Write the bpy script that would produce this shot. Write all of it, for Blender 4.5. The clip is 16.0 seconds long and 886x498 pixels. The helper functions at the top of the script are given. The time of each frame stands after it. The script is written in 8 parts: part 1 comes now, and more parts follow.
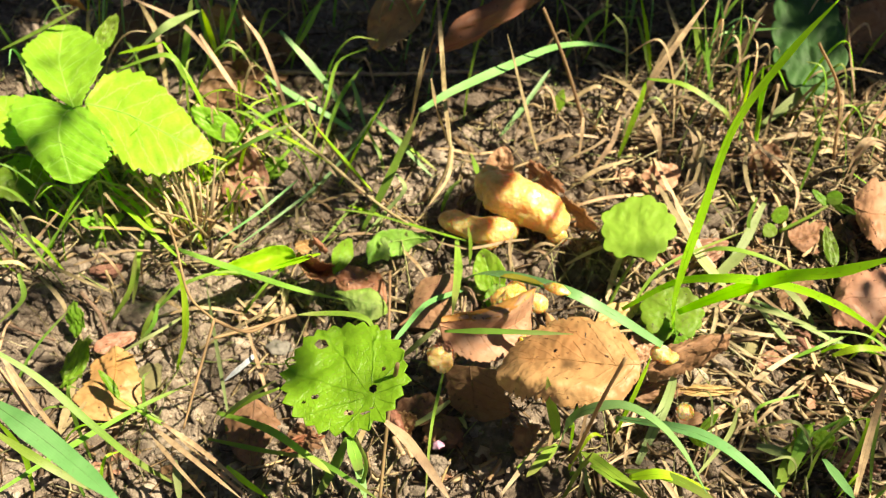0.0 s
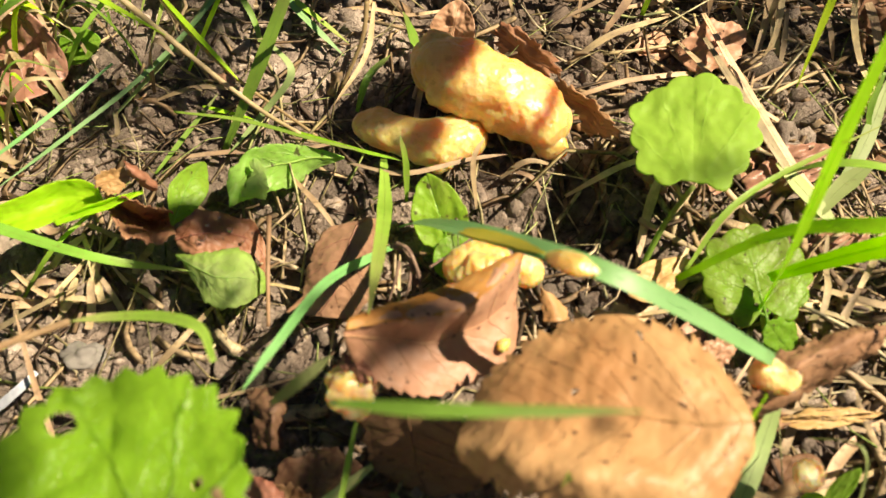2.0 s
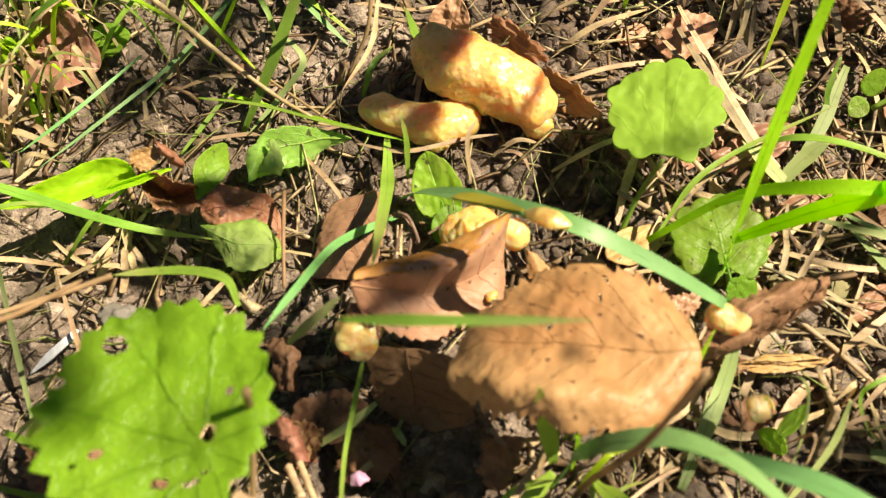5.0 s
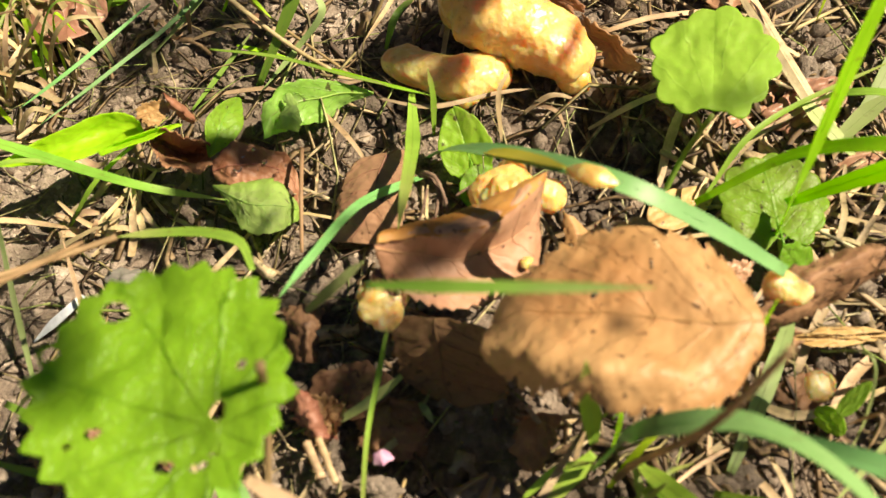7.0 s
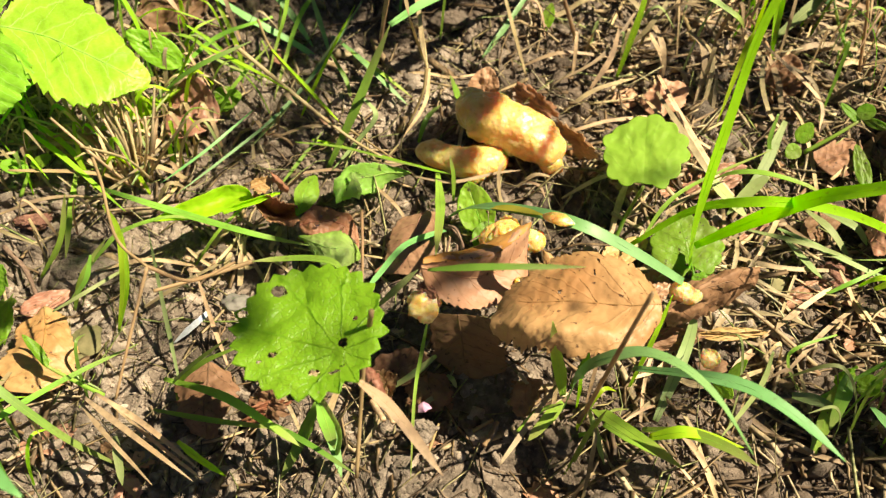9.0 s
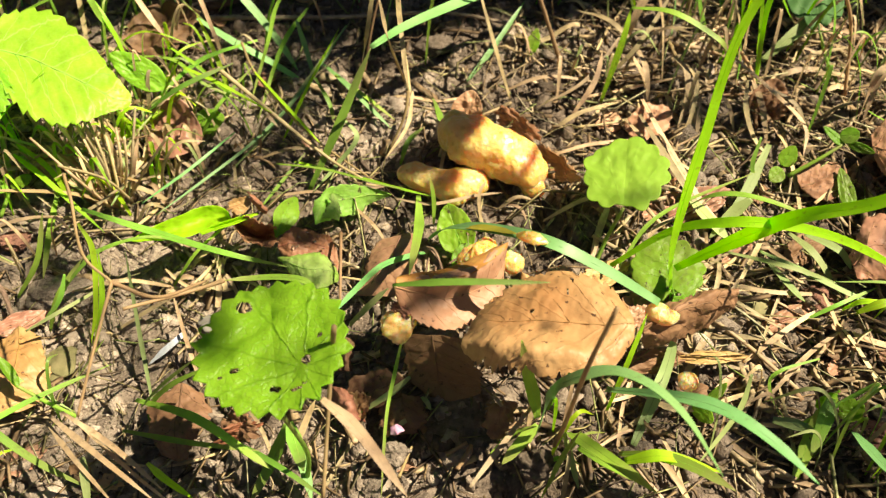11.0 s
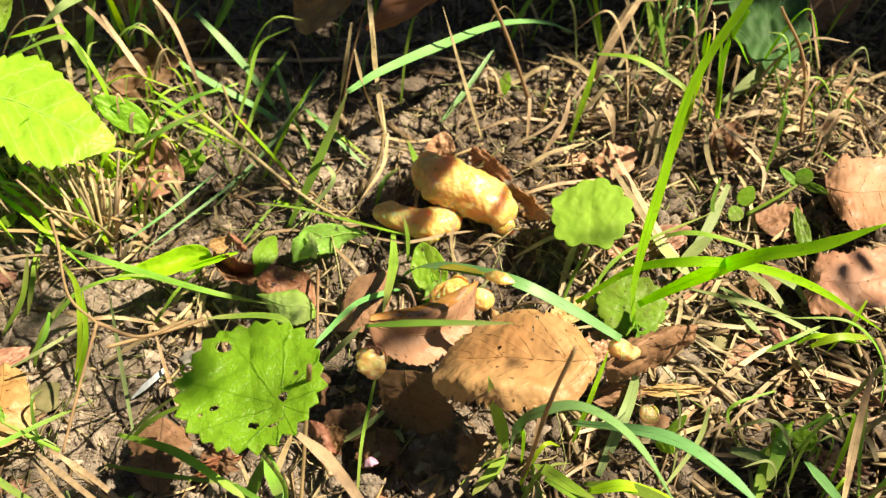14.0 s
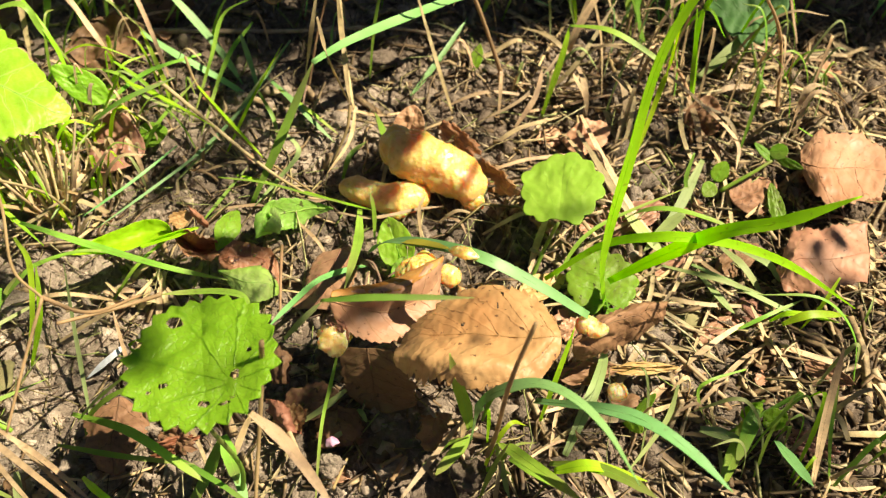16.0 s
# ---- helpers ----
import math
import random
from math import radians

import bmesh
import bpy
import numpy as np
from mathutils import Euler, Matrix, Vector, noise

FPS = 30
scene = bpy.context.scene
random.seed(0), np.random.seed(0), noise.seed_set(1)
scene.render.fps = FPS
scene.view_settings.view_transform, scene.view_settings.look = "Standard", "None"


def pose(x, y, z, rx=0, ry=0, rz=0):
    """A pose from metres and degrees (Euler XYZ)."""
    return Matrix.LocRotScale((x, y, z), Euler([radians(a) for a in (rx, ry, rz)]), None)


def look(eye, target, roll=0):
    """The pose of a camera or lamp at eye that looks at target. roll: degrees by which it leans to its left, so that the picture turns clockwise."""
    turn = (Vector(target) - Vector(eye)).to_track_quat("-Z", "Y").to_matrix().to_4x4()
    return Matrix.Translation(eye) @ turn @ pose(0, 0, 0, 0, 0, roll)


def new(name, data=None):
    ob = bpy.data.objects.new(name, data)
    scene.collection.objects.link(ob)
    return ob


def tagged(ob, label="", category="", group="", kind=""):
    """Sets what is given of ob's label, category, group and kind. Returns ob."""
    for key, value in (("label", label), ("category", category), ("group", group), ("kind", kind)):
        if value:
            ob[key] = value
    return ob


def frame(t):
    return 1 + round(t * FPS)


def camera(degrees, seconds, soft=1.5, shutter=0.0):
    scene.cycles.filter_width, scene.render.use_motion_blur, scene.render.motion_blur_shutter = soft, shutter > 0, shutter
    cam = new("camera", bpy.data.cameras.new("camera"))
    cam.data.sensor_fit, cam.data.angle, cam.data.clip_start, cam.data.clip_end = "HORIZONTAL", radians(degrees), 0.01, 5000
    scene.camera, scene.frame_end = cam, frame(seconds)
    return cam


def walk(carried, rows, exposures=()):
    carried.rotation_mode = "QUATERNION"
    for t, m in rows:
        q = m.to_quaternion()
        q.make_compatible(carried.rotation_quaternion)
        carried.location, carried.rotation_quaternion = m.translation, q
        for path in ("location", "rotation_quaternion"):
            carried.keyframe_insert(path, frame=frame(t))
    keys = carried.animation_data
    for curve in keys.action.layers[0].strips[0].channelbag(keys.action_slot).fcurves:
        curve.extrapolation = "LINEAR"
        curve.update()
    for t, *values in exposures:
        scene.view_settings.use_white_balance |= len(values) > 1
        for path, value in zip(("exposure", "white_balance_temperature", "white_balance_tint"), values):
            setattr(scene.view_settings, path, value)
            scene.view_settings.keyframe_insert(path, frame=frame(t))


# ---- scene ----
cam = camera(52.0, 16.0, soft=1.25)
cam.data.dof.use_dof, cam.data.dof.focus_distance, cam.data.dof.aperture_fstop = True, 0.315, 19.0
PATH = [
    (0.0, -0.0065, 0.0017, 0.3268, 41.69, -1.24, 0.21),
    (0.5, -0.0135, 0.0380, 0.3024, 40.53, -1.61, 0.21),
    (1.0, -0.0188, 0.0904, 0.2514, 38.32, -2.39, -1.10),
    (1.5, -0.0012, 0.1236, 0.2168, 36.48, -2.99, -2.62),
    (2.0, 0.0068, 0.1230, 0.2023, 35.33, -2.14, -2.93),
    (2.5, 0.0112, 0.1169, 0.2119, 34.95, -0.64, -2.71),
    (3.0, 0.0115, 0.1113, 0.2205, 35.38, -0.38, -2.63),
    (3.5, 0.0118, 0.1076, 0.2194, 35.67, -0.94, -2.97),
    (4.0, 0.0110, 0.1005, 0.2179, 35.49, -1.21, -3.17),
    (4.2, 0.0104, 0.0991, 0.2190, 35.52, -1.37, -3.25),
    (6.3, 0.0078, 0.1038, 0.2170, 34.45, -0.87, -1.69),
    (6.5, 0.0080, 0.1066, 0.2006, 33.68, -0.52, -1.71),
    (7.0, 0.0062, 0.1084, 0.2033, 33.48, -0.75, -1.98),
    (7.5, 0.0068, 0.1045, 0.2090, 34.01, -1.29, -2.49),
    (8.0, 0.0023, 0.0854, 0.2307, 34.98, -0.85, -2.39),
    (8.5, 0.0023, 0.0558, 0.2550, 36.73, -0.86, -2.01),
    (9.0, -0.0065, 0.0293, 0.2790, 39.34, -1.12, -2.05),
    (9.2, -0.0007, 0.0214, 0.2855, 39.75, -1.29, -2.22),
    (11.3, 0.0073, 0.0303, 0.2702, 41.84, -0.90, -1.49),
    (11.5, 0.0091, 0.0348, 0.2688, 42.03, -1.10, -1.76),
    (12.0, 0.0069, 0.0299, 0.2737, 42.27, -1.58, -2.11),
    (12.5, 0.0071, 0.0250, 0.2828, 42.75, -1.83, -2.24),
    (13.0, 0.0053, 0.0229, 0.2837, 43.05, -1.80, -2.22),
    (13.5, 0.0068, 0.0234, 0.2868, 43.34, -1.84, -2.41),
    (14.0, 0.0076, 0.0209, 0.2871, 43.20, -1.69, -2.42),
    (14.5, 0.0098, 0.0213, 0.2857, 43.17, -1.84, -2.61),
    (15.0, 0.0096, 0.0218, 0.2850, 43.23, -1.77, -2.52),
    (15.5, 0.0108, 0.0238, 0.2822, 42.80, -1.94, -2.63),
    (16.0, 0.0150, 0.0248, 0.2789, 42.10, -2.51, -2.98),
]
EXPOSURE = tuple((t, stops, 7080, 10 if t > 8 or t < 0.5 else 17 if t < 4 else 14) for t, stops in ((0.0, 1.08), (1.0, 1.07), (2.0, 0.92), (3.5, 0.91), (6.5, 0.87), (7.5, 0.88), (9.0, 0.95), (11.5, 0.98), (16.0, 0.97)))
walk(cam, [(t, pose(x, y, z, rx, ry, rz)) for t, x, y, z, rx, ry, rz in PATH], EXPOSURE)

# ---- light: late sun through trees, from beyond and to the right ----
SUN_TO = Vector((0.62, -0.06, 1.0)).normalized()
ELEV = math.asin(SUN_TO.z)
AZIM = math.atan2(SUN_TO.x, SUN_TO.y)
world = bpy.data.worlds.new("sky")
scene.world = world
world.use_nodes = True
wn = world.node_tree.nodes
sky = wn.new("ShaderNodeTexSky")
sky.sky_type, sky.sun_disc = "NISHITA", False
sky.sun_elevation, sky.sun_rotation = ELEV, AZIM
wn["Background"].inputs[1].default_value = 0.018
world.node_tree.links.new(sky.outputs[0], wn["Background"].inputs[0])
sun_data = bpy.data.lights.new("sun", "SUN")
sun_data.energy, sun_data.angle, sun_data.color = 5.0, radians(0.5), (1.0, 0.90, 0.70)
sun = new("sun", sun_data)
sun.matrix_world = look(SUN_TO * 5, (0, 0, 0))


# ---- materials ----
class Net:
    """A small wrapper round one node material."""

    def __init__(self, name):
        self.mat = bpy.data.materials.new(name)
        self.mat.use_nodes = True
        self.nt = self.mat.node_tree
        self.out = self.nt.nodes["Material Output"]
        self.bsdf = self.nt.nodes["Principled BSDF"]

    def node(self, kind):
        return self.nt.nodes.new(kind)

    def link(self, a, b):
        self.nt.links.new(a, b)

    def noise(self, vec, scale, detail=4.0, rough=0.6):
        n = self.node("ShaderNodeTexNoise")
        n.inputs["Scale"].default_value, n.inputs["Detail"].default_value, n.inputs["Roughness"].default_value = scale, detail, rough
        self.link(vec, n.inputs["Vector"])
        return n.outputs["Fac"]

    def ramp(self, fac, *stops):
        n = self.node("ShaderNodeValToRGB")
        els = n.color_ramp.elements
        while len(els) < len(stops):
            els.new(0.5)
        for e, (p, c) in zip(els, stops):
            e.position, e.color = p, (*c, 1) if not isinstance(c, float) else (c, c, c, 1)
        self.link(fac, n.inputs[0])
        return n.outputs[0]

    def mix(self, fac, a, b, mode="MIX"):
        n = self.node("ShaderNodeMix")
        n.data_type, n.blend_type = "RGBA", mode
        for socket, value in ((n.inputs[0], fac), (n.inputs[6], a), (n.inputs[7], b)):
            if isinstance(value, (int, float)):
                socket.default_value = value
            elif isinstance(value, tuple):
                socket.default_value = (*value, 1)
            else:
                self.link(value, socket)
        return n.outputs[2]

    def math(self, op, a, b=0.0, c=None):
        n = self.node("ShaderNodeMath")
        n.operation = op
        for socket, value in zip(n.inputs, (a, b, c)):
            if isinstance(value, (int, float)):
                socket.default_value = value
            elif value is not None:
                self.link(value, socket)
        return n.outputs[0]

    def bump(self, height, strength, distance):
        n = self.node("ShaderNodeBump")
        n.inputs["Strength"].default_value, n.inputs["Distance"].default_value = strength, distance
        self.link(height, n.inputs["Height"])
        self.link(n.outputs[0], self.bsdf.inputs["Normal"])
        return n.outputs[0]

    def vary(self, colour, hue=0.02, value=0.3):
        """Shift hue and value from object to object."""
        info = self.node("ShaderNodeObjectInfo")
        n = self.node("ShaderNodeHueSaturation")
        self.link(self.math("MULTIPLY_ADD", info.outputs["Random"], 2 * hue, 0.5 - hue), n.inputs["Hue"])
        swap = self.math("FRACT", self.math("MULTIPLY", info.outputs["Random"], 17.3))
        self.link(self.math("MULTIPLY_ADD", swap, 2 * value, 1 - value), n.inputs["Value"])
        self.link(colour, n.inputs["Color"])
        return n.outputs[0]

    def thin(self, colour, through_colour, amount):
        """Let light through, as a leaf does."""
        tr = self.node("ShaderNodeBsdfTranslucent")
        self.link(through_colour, tr.inputs[0])
        mixer = self.node("ShaderNodeMixShader")
        mixer.inputs[0].default_value = amount
        self.link(self.bsdf.outputs[0], mixer.inputs[1])
        self.link(tr.outputs[0], mixer.inputs[2])
        self.link(mixer.outputs[0], self.out.inputs[0])


def leaf_material(name, dark, light, vein, rough=0.5, amount=0.45, glow=(1.6, 1.7, 0.7), style="feather", relief=0.5, stain=None, spread=0.25, lines=3.2, edge=None, veining=0.38, mesh=0.22, hub=(-0.97, 0.0), spot=0.75):
    """Green or dead leaf: veins from the leaf's own coordinates, mottling, light through the blade."""
    n = Net(name)
    obj = n.node("ShaderNodeTexCoord")
    split = n.node("ShaderNodeSeparateXYZ")
    n.link(obj.outputs["UV"], split.inputs[0])
    a, b = split.outputs[0], n.math("ABSOLUTE", split.outputs[1])
    if style == "feather":
        phase = n.math("MULTIPLY_ADD", b, -0.85 * lines, n.math("MULTIPLY", a, lines))
    else:
        phase = n.math("MULTIPLY", n.math("ARCTAN2", n.math("SUBTRACT", split.outputs[1], hub[1]), n.math("SUBTRACT", a, hub[0])), lines / 2.2)
    warp = n.noise(obj.outputs["Object"], 160, 2)
    saw = n.math("ABSOLUTE", n.math("SUBTRACT", n.math("FRACT", n.math("ADD", phase, n.math("MULTIPLY", warp, 0.35))), 0.5))
    lateral = n.math("SUBTRACT", 1.0, n.math("SMOOTH_MIN", n.math("MULTIPLY", saw, 17.0), 1.0, 0.3))
    mid = n.math("SUBTRACT", 1.0, n.math("MINIMUM", n.math("MULTIPLY", b, 26.0), 1.0)) if style == "feather" else lateral
    cells = n.node("ShaderNodeTexVoronoi")
    cells.feature = "DISTANCE_TO_EDGE"
    cells.inputs["Scale"].default_value = 520
    n.link(obj.outputs["Object"], cells.inputs["Vector"])
    net = n.math("SUBTRACT", 1.0, n.math("MINIMUM", n.math("MULTIPLY", cells.outputs["Distance"], 9.0), 1.0))
    veins = n.math("MAXIMUM", n.math("MAXIMUM", lateral, mid), n.math("MULTIPLY", net, mesh))
    mottle = n.ramp(n.noise(obj.outputs["Object"], 70, 5), (0.32, dark), (0.68, light))
    colour = n.mix(n.math("MULTIPLY", veins, veining), mottle, vein)
    if stain:
        blot = n.ramp(n.noise(obj.outputs["Object"], 34, 4, 0.55), (0.46, 0.0), (0.66, 1.0))
        colour = n.mix(n.math("MULTIPLY", blot, 0.6), colour, stain)
        spots = n.ramp(n.noise(obj.outputs["Object"], 110, 6, 0.7), (0.56, 0.0), (0.70, 1.0))
        colour = n.mix(n.math("MULTIPLY", spots, spot), colour, stain)
        specks = n.ramp(n.noise(obj.outputs["Object"], 430, 3, 0.5), (0.66, 0.0), (0.71, 1.0))
        colour = n.mix(n.math("MULTIPLY", specks, 0.8), colour, (0.06, 0.03, 0.018))
    if edge:
        ring = n.math("SQRT", n.math("ADD", n.math("POWER", a, 2.0), n.math("POWER", b, 2.0)))
        rim = n.ramp(n.math("ADD", ring, n.math("MULTIPLY", n.noise(obj.outputs["Object"], 85, 4, 0.6), 0.55)), (1.0, 0.0), (1.32, 1.0))
        colour = n.mix(n.math("MULTIPLY", rim, 0.85), colour, edge)
    colour = n.vary(colour, 0.012, spread)
    n.link(colour, n.bsdf.inputs["Base Color"])
    grain = n.noise(obj.outputs["Object"], 900, 3)
    n.link(n.math("MULTIPLY_ADD", grain, 0.3, rough - 0.15), n.bsdf.inputs["Roughness"])
    n.bsdf.inputs["Specular IOR Level"].default_value = 0.4
    height = n.math("ADD", n.math("MULTIPLY", veins, -0.5), n.math("MULTIPLY", n.noise(obj.outputs["Object"], 300, 4), 0.7))
    n.bump(height, relief, 0.0006)
    n.thin(colour, n.mix(1.0, colour, glow, "MULTIPLY"), amount)
    return n.mat


def blade_material(name, dark, light, amount=0.4, glow=(1.6, 1.7, 0.7), rough=0.42, tip=None, spread=0.25, soil=0.3):
    """Grass: fine ribs along the blade, colour drifting from base to tip."""
    n = Net(name)
    tc = n.node("ShaderNodeTexCoord")
    split = n.node("ShaderNodeSeparateXYZ")
    n.link(tc.outputs["UV"], split.inputs[0])
    colour = n.ramp(n.noise(tc.outputs["Object"], 55, 4), (0.3, dark), (0.7, light))
    ribs = n.math("ABSOLUTE", n.math("SUBTRACT", n.math("FRACT", n.math("MULTIPLY_ADD", split.outputs[1], 9.0, n.noise(tc.outputs["Object"], 90, 2))), 0.5))
    colour = n.mix(n.math("MULTIPLY", ribs, 0.16), colour, light)
    if tip:
        fade = n.ramp(n.math("ADD", split.outputs[0], n.math("MULTIPLY", n.noise(tc.outputs["Object"], 120, 3), 0.3)), (0.75, 0.0), (1.05, 1.0))
        colour = n.mix(fade, colour, tip)
    spots = n.ramp(n.noise(tc.outputs["Object"], 420, 3), (0.62, 0.0), (0.72, 1.0))
    colour = n.mix(n.math("MULTIPLY", spots, soil), colour, (0.16, 0.11, 0.03))
    if soil > 0.4:
        worn = n.ramp(n.noise(tc.outputs["Object"], 130, 5, 0.65), (0.42, 0.0), (0.62, 1.0))
        colour = n.mix(n.math("MULTIPLY", worn, soil), colour, (0.27, 0.19, 0.12))
    colour = n.vary(colour, 0.02, spread)
    n.link(colour, n.bsdf.inputs["Base Color"])
    n.bsdf.inputs["Roughness"].default_value = rough
    n.bump(ribs, 0.22, 0.00015)
    n.thin(colour, n.mix(1.0, colour, glow, "MULTIPLY"), amount)
    return n.mat


def earth_material(name, dark, mid, light, loose=False):
    n = Net(name)
    tc = n.node("ShaderNodeTexCoord")
    v = tc.outputs["Object"]
    big = n.noise(v, 14, 4)
    fine = n.noise(v, 260, 8, 0.7)
    colour = n.ramp(n.math("MULTIPLY_ADD", big, 0.5, n.math("MULTIPLY", fine, 0.5)), (0.36, dark), (0.5, mid), (0.64, light))
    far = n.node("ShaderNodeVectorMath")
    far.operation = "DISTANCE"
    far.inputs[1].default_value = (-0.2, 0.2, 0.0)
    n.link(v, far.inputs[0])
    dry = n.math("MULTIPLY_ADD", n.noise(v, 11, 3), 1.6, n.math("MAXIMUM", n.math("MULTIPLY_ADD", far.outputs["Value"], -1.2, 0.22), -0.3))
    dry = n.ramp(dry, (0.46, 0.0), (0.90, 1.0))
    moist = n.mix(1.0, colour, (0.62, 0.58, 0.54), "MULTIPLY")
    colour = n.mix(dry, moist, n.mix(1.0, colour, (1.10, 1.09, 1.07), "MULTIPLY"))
    if loose:
        geo = n.node("ShaderNodeNewGeometry")
        h = n.node("ShaderNodeHueSaturation")
        n.link(n.math("MULTIPLY_ADD", n.math("POWER", geo.outputs["Random Per Island"], 1.4), 0.75, 0.6), h.inputs["Value"])
        n.link(colour, h.inputs["Color"])
        colour = h.outputs[0]
    n.link(colour, n.bsdf.inputs["Base Color"])
    n.bsdf.inputs["Roughness"].default_value = 0.92
    n.bsdf.inputs["Specular IOR Level"].default_value = 0.25
    n.bump(n.math("ADD", fine, n.math("MULTIPLY", n.noise(v, 1100, 5), 0.6)), 1.0, 0.0018)
    return n.mat


def straw_stuff_material(name, stops):
    n = Net(name)
    tc = n.node("ShaderNodeTexCoord")
    geo = n.node("ShaderNodeNewGeometry")
    colour = n.ramp(geo.outputs["Random Per Island"], *stops)
    dirt = n.ramp(n.noise(tc.outputs["Object"], 240, 5), (0.38, 0.25), (0.6, 1.0))
    colour = n.mix(1.0, colour, dirt, "MULTIPLY")
    n.link(colour, n.bsdf.inputs["Base Color"])
    n.bsdf.inputs["Roughness"].default_value = 0.7
    n.bump(n.noise(tc.outputs["Object"], 800, 3), 0.5, 0.0003)
    n.thin(colour, colour, 0.15)
    return n.mat


def flesh_material(name, low, mid, high):
    """Moist lumpy slime-mould skin."""
    n = Net(name)
    tc = n.node("ShaderNodeTexCoord")
    v = tc.outputs["Object"]
    colour = n.ramp(n.noise(v, 90, 5), (0.3, low), (0.55, mid), (0.75, high))
    cells = n.node("ShaderNodeTexVoronoi")
    cells.feature = "SMOOTH_F1"
    cells.inputs["Scale"].default_value = 480
    n.link(v, cells.inputs["Vector"])
    pits = n.ramp(n.noise(v, 420, 3), (0.58, 0.0), (0.68, 1.0))
    colour = n.mix(n.math("MULTIPLY", pits, 0.35), colour, (0.45, 0.22, 0.05))
    n.link(colour, n.bsdf.inputs["Base Color"])
    n.bsdf.inputs["Roughness"].default_value = 0.34
    n.bsdf.inputs["Coat Weight"].default_value = 0.2
    n.bsdf.inputs["Coat Roughness"].default_value = 0.2
    n.bsdf.inputs["Subsurface Weight"].default_value = 1.0
    n.bsdf.inputs["Subsurface Radius"].default_value = (1.0, 0.50, 0.16)
    n.bsdf.inputs["Subsurface Scale"].default_value = 0.0075
    n.bump(n.math("MULTIPLY_ADD", cells.outputs["Distance"], 1.6, n.math("MULTIPLY", n.noise(v, 420, 3, 0.5), 1.1)), 0.5, 0.0011)
    return n.mat


def plain_material(name, dark, light, rough=0.8, scale=150.0, relief=0.5):
    n = Net(name)
    tc = n.node("ShaderNodeTexCoord")
    fac = n.noise(tc.outputs["Object"], scale, 7, 0.65)
    n.link(n.ramp(fac, (0.34, dark), (0.66, light)), n.bsdf.inputs["Base Color"])
    n.bsdf.inputs["Roughness"].default_value = rough
    n.bump(fac, relief, 0.0012)
    return n.mat


